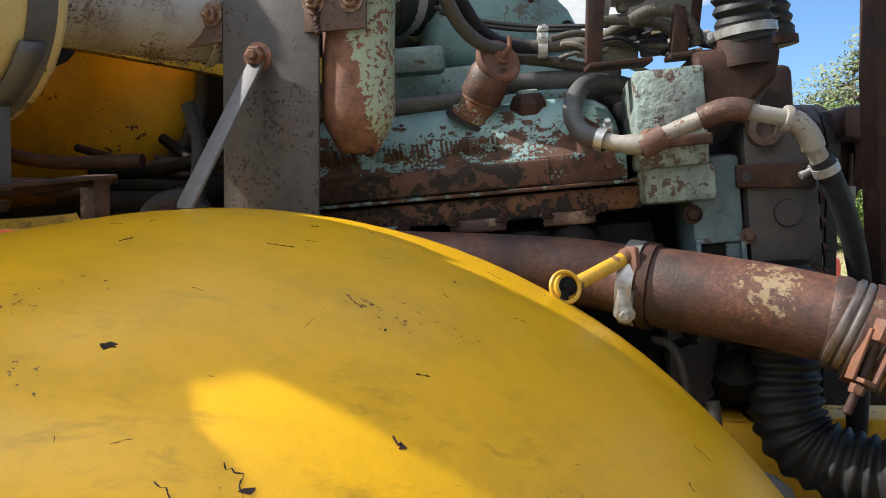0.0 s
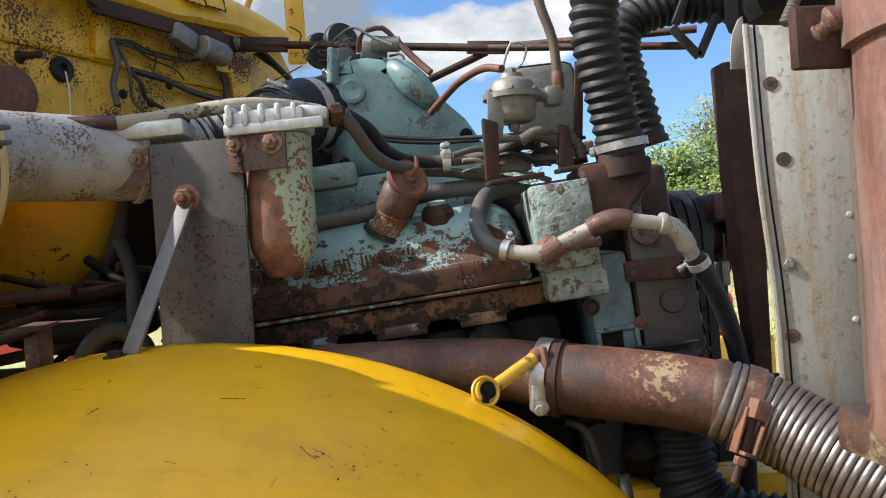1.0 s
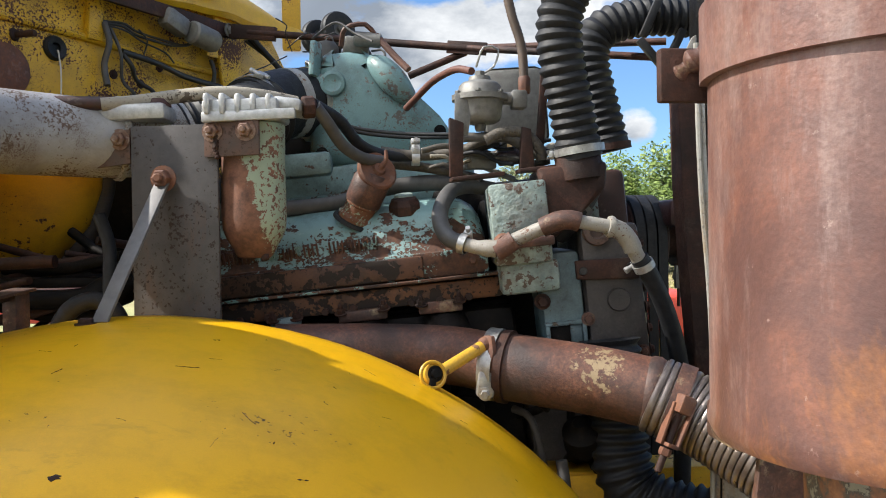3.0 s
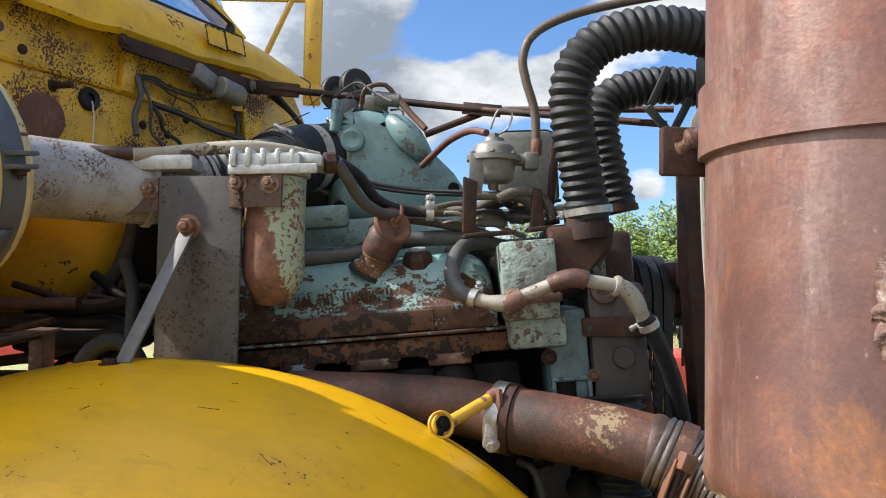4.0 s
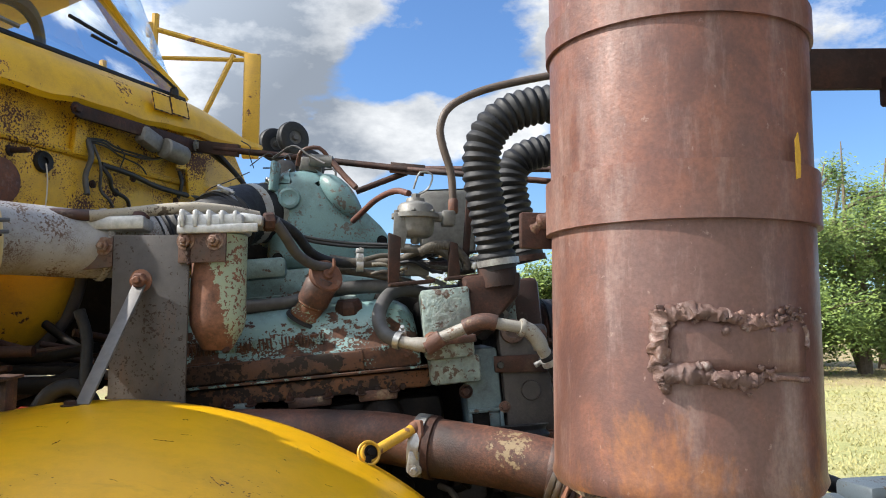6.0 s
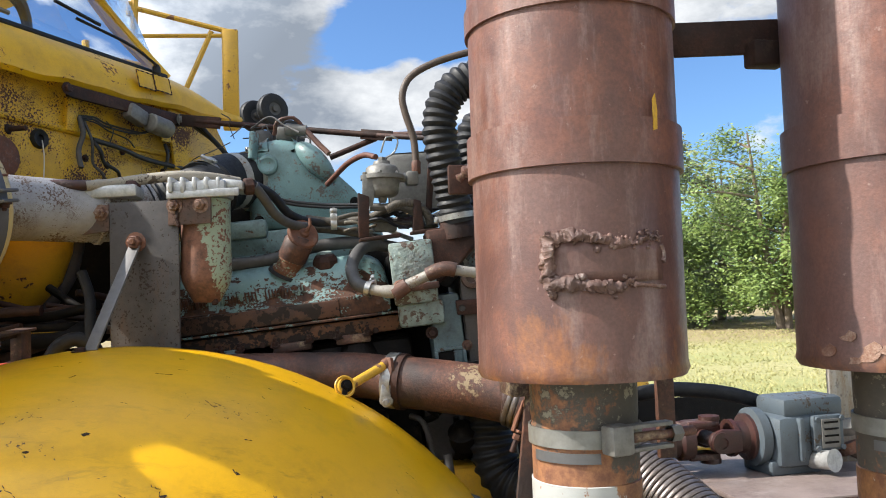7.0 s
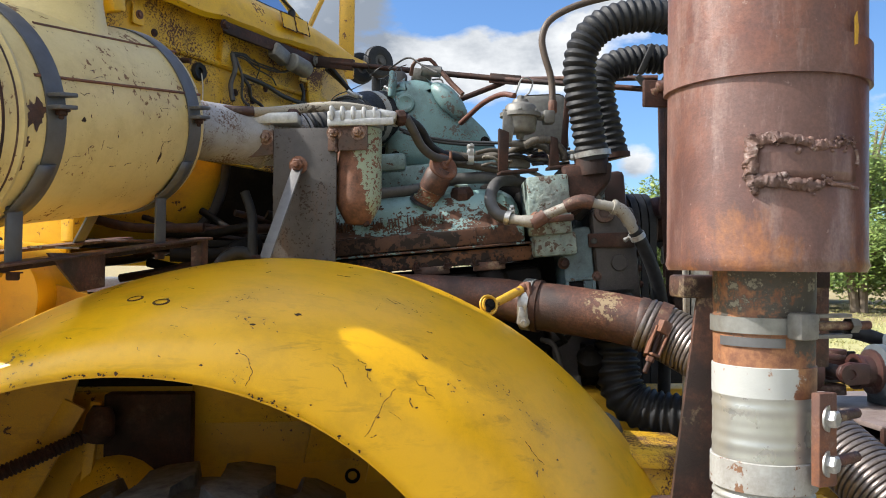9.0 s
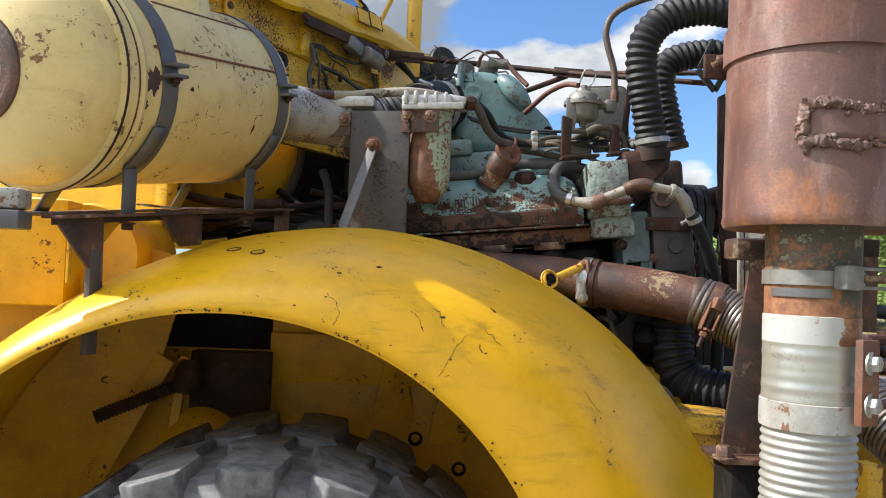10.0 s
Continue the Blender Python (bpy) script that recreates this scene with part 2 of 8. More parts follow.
M["deck"] = rusty("worn_deck_steel", (0.17, 0.135, 0.125), (0.12, 0.088, 0.08), (0.21, 0.165, 0.15), 18, 0.5, 0.6, (0.3, 0.26, 0.24), 0.4)
M["neck"] = rusty("flaking_grey_neck", (0.065, 0.058, 0.048), (0.035, 0.03, 0.026), (0.09, 0.05, 0.032), 40, 0.6, 1.2, (0.24, 0.235, 0.21), 0.55)
M["filter"] = painted("filter_green_paint", (0.25, 0.32, 0.23), (0.20, 0.28, 0.21), (0.12, 0.05, 0.028), (0.17, 0.07, 0.034), 0.95, 60, 9, 0.5, (0.06, 0.045, 0.03), 0.4)
k = Nodes("filter_canister_paint")
pos = k.n.new("ShaderNodeSeparateXYZ")
k.l.new(k.co, pos.inputs[0])
worn = k.calc("ADD", k.calc("MULTIPLY", k.calc("SUBTRACT", -0.127, pos.outputs[0]), 30.0), k.calc("MULTIPLY", k.calc("SUBTRACT", 1.70, pos.outputs[2]), 8.0))
worn = k.calc("ADD", worn, k.calc("MULTIPLY", k.calc("SUBTRACT", k.noise(42, 7, 0.72), 0.5), 2.0))
speck = k.ramp(k.calc("ADD", k.noise(130, 3, 0.6), k.calc("MULTIPLY", k.calc("SUBTRACT", k.noise(18, 3), 0.5), 0.45)), 0.545, 0.565)
rusted = k.calc("MAXIMUM", k.ramp(worn, 0.05, 0.12), speck)
M["filter_can"] = k.done(k.mix(rusted, k.mix(k.noise(14), (0.31, 0.37, 0.27), (0.24, 0.315, 0.24)), k.mix(k.ramp(k.noise(38, 9, 0.75), 0.36, 0.64), (0.23, 0.105, 0.065), (0.085, 0.04, 0.028))),
                         k.mix(rusted, (0.45,) * 3, (0.7,) * 3), 0.0, k.bump(k.calc("SUBTRACT", 1.0, rusted), 0.4, 0.0012))
k = Nodes("muffler_rust_streaked")
col = k.mix(k.ramp(k.noise(26, 8, 0.7), 0.36, 0.64), (0.205, 0.082, 0.052), (0.115, 0.052, 0.04))
col = k.mix(k.ramp(k.noise(5, 6, 0.65, (1, 1, 0.45)), 0.44, 0.60, 0.0, 0.75), col, (0.13, 0.075, 0.066))
col = k.mix(k.ramp(k.noise(7, 7, 0.7, (1, 1, 0.6), 0.6), 0.50, 0.63, 0.0, 0.75), col, (0.085, 0.04, 0.034))
col = k.mix(k.ramp(k.noise(7, 9, 0.74, (1, 1, 0.22)), 0.49, 0.62, 0.0, 0.62), col, (0.30, 0.215, 0.19))
pos = k.n.new("ShaderNodeSeparateXYZ")
k.l.new(k.co, pos.inputs[0])
low = k.ramp(pos.outputs[2], 1.72, 1.48, -0.10, 0.07)
col = k.mix(k.ramp(k.calc("ADD", k.noise(6, 7, 0.72, (1, 1, 0.4), 0.4), low), 0.56, 0.70, 0.0, 0.85), col, (0.34, 0.13, 0.035))
col = k.mix(k.ramp(k.noise(210, 3, 0.65), 0.40, 0.62, 0.0, 0.28), col, (0.055, 0.027, 0.023))
col = k.mix(k.ramp(k.noise(90, 4, 0.7), 0.66, 0.72, 0.0, 0.35), col, (0.40, 0.29, 0.25))
nrm = k.bump(k.noise(300, 2, 0.5), 0.26, 0.0010)
M["rust"] = k.done(col, k.ramp(k.noise(8, 6, 0.7), 0.35, 0.65, 0.34, 0.62), 0.12, nrm)
M["rust_pipe"] = rusty("pipe_rust", (0.085, 0.034, 0.023), (0.155, 0.064, 0.038), (0.030, 0.017, 0.014), 34, 0.6, 1.2, (0.38, 0.29, 0.17), 0.6)
k = Nodes("pipe_rust_with_old_paint")
col = k.mix(k.ramp(k.noise(34, 8, 0.72), 0.4, 0.6), (0.085, 0.034, 0.023), (0.16, 0.066, 0.039))
col = k.mix(k.ramp(k.noise(8, 6, 0.65), 0.44, 0.6), col, (0.032, 0.018, 0.015))
col = k.mix(k.ramp(k.noise(170, 3, 0.7), 0.38, 0.6, 0.0, 0.6), col, (0.035, 0.018, 0.014))
off = k.n.new("ShaderNodeVectorMath")
off.operation = "DISTANCE"
k.l.new(k.co, off.inputs[0])
off.inputs[1].default_value = (0.445, 1.085, 1.39)
near = k.calc("SUBTRACT", 0.034, off.outputs["Value"])
left_over = k.ramp(k.calc("ADD", k.calc("MULTIPLY", near, 5.0), k.noise(75, 7, 0.72)), 0.53, 0.57)
stray = k.ramp(k.noise(26, 8, 0.75), 0.64, 0.68)
col = k.mix(k.calc("MAXIMUM", left_over, k.calc("MULTIPLY", stray, 0.5)), col, k.mix(k.noise(50, 4), (0.29, 0.215, 0.115), (0.19, 0.135, 0.08)))
M["pipe_patched"] = k.done(col, k.ramp(k.noise(22), 0.3, 0.7, 0.45, 0.75), 0.0, k.bump(k.noise(230, 3, 0.6), 0.6, 0.0014))
M["rust_bright"] = rusty("orange_rust", (0.21, 0.08, 0.034), (0.14, 0.055, 0.03), (0.09, 0.042, 0.03), 60, 0.75, 1.0)
M["rust_dark"] = rusty("dark_rust", (0.042, 0.021, 0.016), (0.07, 0.029, 0.019), (0.022, 0.013, 0.011), 40, 0.7, 1.0, (0.15, 0.1, 0.07), 0.25, 0.0, 0.25)
# oily grime, its tone and gloss lowered further to stand in for deep shade
M["grime_shade"] = rusty("oily_grime_deep_shade", (0.007, 0.006, 0.0056), (0.015, 0.011, 0.009), (0.005, 0.0045, 0.0045), 30, 0.65, 1.0, (0.06, 0.046, 0.036), 0.25, 0.0, 0.15)
M["plate"] = rusty("grey_steel_plate", (0.078, 0.073, 0.073), (0.056, 0.053, 0.055), (0.082, 0.062, 0.054), 26, 0.6, 0.7, (0.13, 0.12, 0.115), 0.3, 0.0, 0.3)
k = Nodes("pitted_bracket_steel")
col = k.mix(k.ramp(k.noise(22, 7, 0.7), 0.38, 0.64), (0.088, 0.082, 0.081), (0.066, 0.062, 0.063))
col = k.mix(k.ramp(k.noise(9, 8, 0.74, (1.5, 1.5, 0.5)), 0.55, 0.68, 0.0, 0.6), col, (0.115, 0.07, 0.05))
col = k.mix(k.ramp(k.calc("ADD", k.noise(150, 4, 0.6), k.calc("MULTIPLY", k.calc("SUBTRACT", k.noise(12, 3), 0.5), 0.5)), 0.61, 0.64, 0.0, 0.9), col, (0.033, 0.02, 0.016))
M["bracket_plate"] = k.done(col, 0.6, 0.0, k.bump(k.noise(220, 3, 0.6), 0.35, 0.001), Specular_IOR_Level=0.3)
k = Nodes("brown_bracket_bar")
col = k.mix(k.ramp(k.noise(24, 7, 0.7), 0.38, 0.62), (0.125, 0.075, 0.058), (0.085, 0.066, 0.06))
col = k.mix(k.ramp(k.noise(130, 4, 0.65), 0.55, 0.62, 0.0, 0.8), col, (0.045, 0.024, 0.018))
M["bracket_bar"] = k.done(col, 0.65, 0.0, k.bump(k.noise(220, 3, 0.6), 0.4, 0.001), Specular_IOR_Level=0.3)
M["bolt_worn"] = rusty("worn_nut", (0.30, 0.22, 0.17), (0.17, 0.085, 0.05), (0.11, 0.05, 0.033), 120, 0.5, 0.8, (0.45, 0.40, 0.36), 0.7, 0.3)
M["strap"] = plain("grey_strap_steel", (0.13, 0.13, 0.135), (0.09, 0.088, 0.09), 22, 0.5, 0.35, 0.4)
M["strut"] = plain("strut_steel", (0.17, 0.165, 0.165), (0.12, 0.117, 0.118), 45, 0.55, 0.15, 0.5)
M["silver"] = painted("silver_pipe_paint", (0.37, 0.375, 0.39), (0.27, 0.275, 0.285), (0.085, 0.06, 0.05), (0.15, 0.10, 0.075), 0.50, 190, 12, 0.4, (0.10, 0.08, 0.068), 0.8, 0.8)
M["alu"] = plain("cast_aluminium", (0.55, 0.55, 0.545), (0.33, 0.33, 0.32), 90, 0.42, 0.5, 1.4)
M["alu_dull"] = plain("dull_cast_alloy", (0.21, 0.205, 0.19), (0.12, 0.115, 0.105), 70, 0.55, 0.35, 1.4)
k = Nodes("galvanised_sheet")
col = k.mix(k.ramp(k.noise(9, 7, 0.7, (1, 1, 0.3)), 0.35, 0.65), (0.34, 0.33, 0.30), (0.23, 0.225, 0.205))
col = k.mix(k.ramp(k.noise(16, 8, 0.72, (1.6, 1.6, 0.22), 0.3), 0.48, 0.62, 0.0, 0.85), col, (0.24, 0.165, 0.095))
col = k.mix(k.ramp(k.noise(70, 6, 0.7), 0.56, 0.66, 0.0, 0.7), col, (0.085, 0.075, 0.065))
col = k.mix(k.ramp(k.noise(240, 3, 0.6), 0.45, 0.65, 0.0, 0.4), col, (0.33, 0.32, 0.30))
M["galv"] = k.done(col, k.ramp(k.noise(20), 0.3, 0.7, 0.4, 0.65), 0.25, k.bump(k.noise(150, 4, 0.6), 0.3, 0.001))
M["zinc"] = plain("zinc_clamp", (0.46, 0.455, 0.44), (0.24, 0.235, 0.225), 90, 0.36, 0.6, 1.0)
M["flex"] = plain("browned_steel_flex", (0.26, 0.225, 0.205), (0.12, 0.095, 0.083), 30, 0.36, 0.75, 0.4)
M["foil"] = painted("white_metal_tape", (0.37, 0.37, 0.355), (0.29, 0.29, 0.275), (0.12, 0.055, 0.03), (0.2, 0.105, 0.055), 0.44, 34, 7, 0.4, (0.13, 0.10, 0.075), 0.8)
M["pale_flex"] = plain("pale_flex_steel", (0.36, 0.36, 0.34), (0.24, 0.235, 0.22), 26, 0.45, 0.35, 0.4)
M["rubber"] = plain("black_rubber", (0.006, 0.0065, 0.008), (0.018, 0.019, 0.022), 55, 0.6, 0.0, 1.6, Specular_IOR_Level=0.35)
M["rubber_grey"] = plain("dusty_grey_hose", (0.085, 0.082, 0.08), (0.045, 0.043, 0.042), 30, 0.6, 0.0, 0.5)
M["hose_white"] = painted("cracked_white_hose", (0.36, 0.33, 0.27), (0.28, 0.25, 0.2), (0.06, 0.048, 0.036), (0.1, 0.075, 0.055), 0.45, 90, 14, 0.7, (0.12, 0.09, 0.06), 0.6)
M["braid"] = plain("braided_hose", (0.10, 0.085, 0.065), (0.045, 0.04, 0.035), 160, 0.7, 0.1, 1.5)
M["brown_hose"] = plain("brown_air_hose", (0.11, 0.075, 0.055), (0.065, 0.05, 0.04), 60, 0.6, 0.0, 0.6)
M["red_hose"] = plain("red_brown_hose", (0.13, 0.048, 0.03), (0.075, 0.03, 0.022), 70, 0.6, 0.0, 0.8)
M["pipe_white"] = painted("pale_plumbing", (0.33, 0.315, 0.28), (0.26, 0.245, 0.215), (0.11, 0.06, 0.04), (0.16, 0.09, 0.06), 0.42, 70, 12, 0.5, (0.1, 0.075, 0.055), 0.7)
M["tyre"] = plain("dusty_tyre_rubber", (0.035, 0.038, 0.045), (0.19, 0.19, 0.19), 26, 0.7, 0.0, 2.5)
M["yellow_tube"] = painted("yellow_tube_paint", (0.62, 0.36, 0.02), (0.52, 0.29, 0.02), (0.13, 0.06, 0.03), (0.2, 0.1, 0.05), 0.3, 40, 10, 0.45)
M["blue_grey"] = painted("valve_grey_paint", (0.095, 0.122, 0.145), (0.07, 0.092, 0.11), (0.05, 0.04, 0.032), (0.08, 0.06, 0.045), 0.3, 90, 10, 0.5, (0.04, 0.036, 0.032), 0.6)
M["red_oxide"] = rusty("red_oxide_metal", (0.065, 0.02, 0.016), (0.045, 0.015, 0.012), (0.03, 0.014, 0.011), 40, 0.5, 0.7)
M["wire"] = plain("black_wire", (0.015, 0.015, 0.016), (0.03, 0.03, 0.03), 40, 0.5)
M["wire_white"] = plain("white_string", (0.6, 0.57, 0.5), (0.5, 0.46, 0.4), 60, 0.7)
M["red_paint"] = plain("red_orange_paint", (0.55, 0.07, 0.03), (0.45, 0.05, 0.03), 10, 0.4)
M["brass"] = plain("brass_fitting", (0.34, 0.24, 0.12), (0.22, 0.15, 0.08), 60, 0.4, 0.7)
k = Nodes("windscreen_glass")
M["glass"] = k.done((0.82, 0.9, 0.92), 0.03, 0.0, None, Transmission_Weight=1.0, IOR=1.1, Specular_IOR_Level=0.9)


# ---- small builders ----
def thing(name, label, category, at=(0, 0, 0), group="", kind=""):
    ob = new(name)
    ob.location = at
    ob.empty_display_size = 0.05
    return tagged(ob, label, category, group, kind)


def part(name, bm, material, parent=None, label="", smooth=38, kind=""):
    """Links a bmesh, written in world metres, as one mesh under a thing or a part."""
    me = bpy.data.meshes.new(name)
    bm.normal_update()
    bm.to_mesh(me)
    bm.free()
    if material:
        me.materials.append(material)
    if smooth:
        me.polygons.foreach_set("use_smooth", [True] * len(me.polygons))
        me.set_sharp_from_angle(angle=radians(smooth))
    ob = new(name, me)
    if parent:
        ob.parent = parent
        if parent.type == "EMPTY":
            ob.matrix_parent_inverse = Matrix.Translation(-parent.location)
    return tagged(ob, label, kind=kind)


def axes(direction, up=(0, 0, 1)):
    """A turn whose z runs along direction."""
    z = Vector(direction).normalized()
    x = Vector(up).cross(z)
    if x.length < 1e-4:
        x = Vector((1, 0, 0)).cross(z)
        if x.length < 1e-4:
            x = Vector((0, 1, 0)).cross(z)
    x.normalize()
    y = z.cross(x)
    return Matrix((x, y, z)).transposed().to_4x4()


def at(place, direction=(0, 0, 1), up=(0, 0, 1)):
    return Matrix.Translation(place) @ axes(direction, up)


def lathe(profile, m=None, n=32, bm=None, cap=True, arc=None):
    """A turned body: profile of (radius, height) along local z."""
    bm = bm or bmesh.new()
    m = m or Matrix()
    full = arc is None
    steps = n if full else n + 1
    rings = []
    for r, h in profile:
        rings.append([bm.verts.new(m @ Vector((r * math.cos(a), r * math.sin(a), h)))
                      for a in ((2 * math.pi if full else arc) * i / n for i in range(steps))])
    for a, b in zip(rings, rings[1:]):
        for i in range(n):
            j = (i + 1) % steps
            bm.faces.new((a[i], a[j], b[j], b[i]))
    if cap and full:
        if profile[0][0] > 1e-5:
            bm.faces.new(list(reversed(rings[0])))
        if profile[-1][0] > 1e-5:
            bm.faces.new(rings[-1])
    if not full or not cap:
        return bm
    bmesh.ops.remove_doubles(bm, verts=bm.verts, dist=1e-6)
    return bm


def spline(points, step=0.01):
    """A smooth line through the points, in even steps."""
    p = [Vector(q) for q in points]
    if len(p) == 2:
        n = max(1, int((p[1] - p[0]).length / step))
        return [p[0].lerp(p[1], i / n) for i in range(n + 1)]
    p = [2 * p[0] - p[1], *p, 2 * p[-1] - p[-2]]
    out = []
    for a, b, c, d in zip(p, p[1:], p[2:], p[3:]):
        n = max(2, int((c - b).length / step))
        for i in range(n):
            t = i / n
            out.append(0.5 * (2 * b + (c - a) * t + (2 * a - 5 * b + 4 * c - d) * t * t + (3 * b - 3 * c + d - a) * t ** 3))
    return out + [p[-2]]


def tube(points, radius, n=10, step=0.012, bm=None, smooth=True, caps=True):
    """A round bar or hose along a line; radius a number, or a function of the length run."""
    bm = bm or bmesh.new()
    line = spline(points, step) if smooth else [Vector(q) for q in points]
    t = (line[1] - line[0]).normalized()
    side = t.orthogonal().normalized()
    run, rings = 0.0, []
    for i, p in enumerate(line):
        a, b = line[max(0, i - 1)], line[min(len(line) - 1, i + 1)]
        t = (b - a).normalized()
        side = (side - t * side.dot(t)).normalized()
        other = t.cross(side)
        if i:
            run += (p - line[i - 1]).length
        r = radius(run) if callable(radius) else radius
        rings.append([bm.verts.new(p + r * (math.cos(w) * side + math.sin(w) * other)) for w in (2 * math.pi * j / n for j in range(n))])
    for a, b in zip(rings, rings[1:]):
        for i in range(n):
            j = (i + 1) % n
            bm.faces.new((a[i], a[j], b[j], b[i]))
    if caps:
        bm.faces.new(list(reversed(rings[0])))
        bm.faces.new(rings[-1])
    return bm


def box(size, m=None, bevel=0.0, bm=None, segments=2):
    """A block centred on m, its edges rounded."""
    out = bmesh.new()
    bmesh.ops.create_cube(out, size=1.0)
    bmesh.ops.scale(out, vec=size, verts=out.verts)
    if bevel:
        bmesh.ops.bevel(out, geom=out.edges, offset=bevel, segments=segments, profile=0.5, affect="EDGES")
    if m:
        out.transform(m)
    return join(bm, out)


def join(bm, other):
    if bm is None:
        return other
    me = bpy.data.meshes.new("join")
    other.to_mesh(me)
    bm.from_mesh(me)
    bpy.data.meshes.remove(me)
    other.free()
    return bm


def prism(outline, thickness, m=None, bevel=0.0, bm=None, holes=()):
    """A plate: an outline in local x, y, given thickness along local z (centred)."""
    out = bmesh.new()
    low = [out.verts.new((x, y, -thickness / 2)) for x, y in outline]
    high = [out.verts.new((x, y, thickness / 2)) for x, y in outline]
    out.faces.new(list(reversed(low)))
    out.faces.new(high)
    k = len(outline)
    for i in range(k):
        out.faces.new((low[i], low[(i + 1) % k], high[(i + 1) % k], high[i]))
    if bevel:
        bmesh.ops.bevel(out, geom=out.edges, offset=bevel, segments=2, profile=0.5, affect="EDGES")
    if m:
        out.transform(m)
    bmesh.ops.recalc_face_normals(out, faces=out.faces)
    return join(bm, out)


def bar(a, b, width, thickness, up=(0, 0, 1), bevel=0.001, bm=None):
    """A flat bar from a to b; its width lies along up."""
    a, b = Vector(a), Vector(b)
    z = (b - a).normalized()
    y = (Vector(up) - z * Vector(up).dot(z)).normalized()
    x = y.cross(z)
    m = Matrix.Translation((a + b) / 2) @ Matrix((x, y, z)).transposed().to_4x4()
    return box((thickness, width, (b - a).length), m, bevel, bm)


def hexbolt(place, direction, size=0.019, head=0.010, washer=True, stud=0.0, bm=None):
    """A hex head with washer, its axis along direction; size across the flats."""
    m = at(place, direction)
    out = bmesh.new()
    if washer:
        lathe([(size * 0.85, 0), (size * 0.85, 0.0025), (size * 0.6, 0.0027)], m, 18, out)
    r = size / math.sqrt(3)
    low = [out.verts.new(m @ Vector((r * math.cos(a), r * math.sin(a), 0.002))) for a in (math.pi / 3 * i for i in range(6))]
    mid = [out.verts.new(m @ Vector((r * math.cos(a), r * math.sin(a), head * 0.85))) for a in (math.pi / 3 * i for i in range(6))]
    top = [out.verts.new(m @ Vector((0.82 * r * math.cos(a), 0.82 * r * math.sin(a), head))) for a in (math.pi / 3 * i for i in range(6))]
    for a, b in ((low, mid), (mid, top)):
        for i in range(6):
            out.faces.new((a[i], a[(i + 1) % 6], b[(i + 1) % 6], b[i]))
    out.faces.new(top)
    if stud:
        lathe([(size * 0.28, head), (size * 0.28, head + stud), (size * 0.2, head + stud + 0.002)], m, 12, out)
    return join(bm, out)


def clamp_ring(place, direction, radius, width=0.014, screw=0.6, thick=0.0022):
    """A worm-drive hose clamp: band, housing and screw; screw: where on the ring, in radians."""
    m = at(place, direction)
    w = width / 2
    bm = lathe([(radius, -w), (radius + thick, -w), (radius + thick, w), (radius, w), (radius, -w)], m, 36, cap=False)
    h = m @ Matrix.Rotation(screw, 4, "Z") @ Matrix.Translation((radius + 0.006, 0, 0))
    box((0.010, 0.022, width * 1.15), h, 0.002, bm)
    lathe([(0.0045, -0.02), (0.0045, 0.02), (0.006, 0.02), (0.006, 0.027), (0.003, 0.0275)], h @ Matrix.Rotation(math.pi / 2, 4, "X") @ Matrix.Translation((0.001, 0, 0)), 10, bm)
    return bm


def ribbed(base, depth, pitch, sharp=1.0):
    return lambda s: base + depth * (0.5 + 0.5 * math.cos(2 * math.pi * s / pitch)) ** sharp


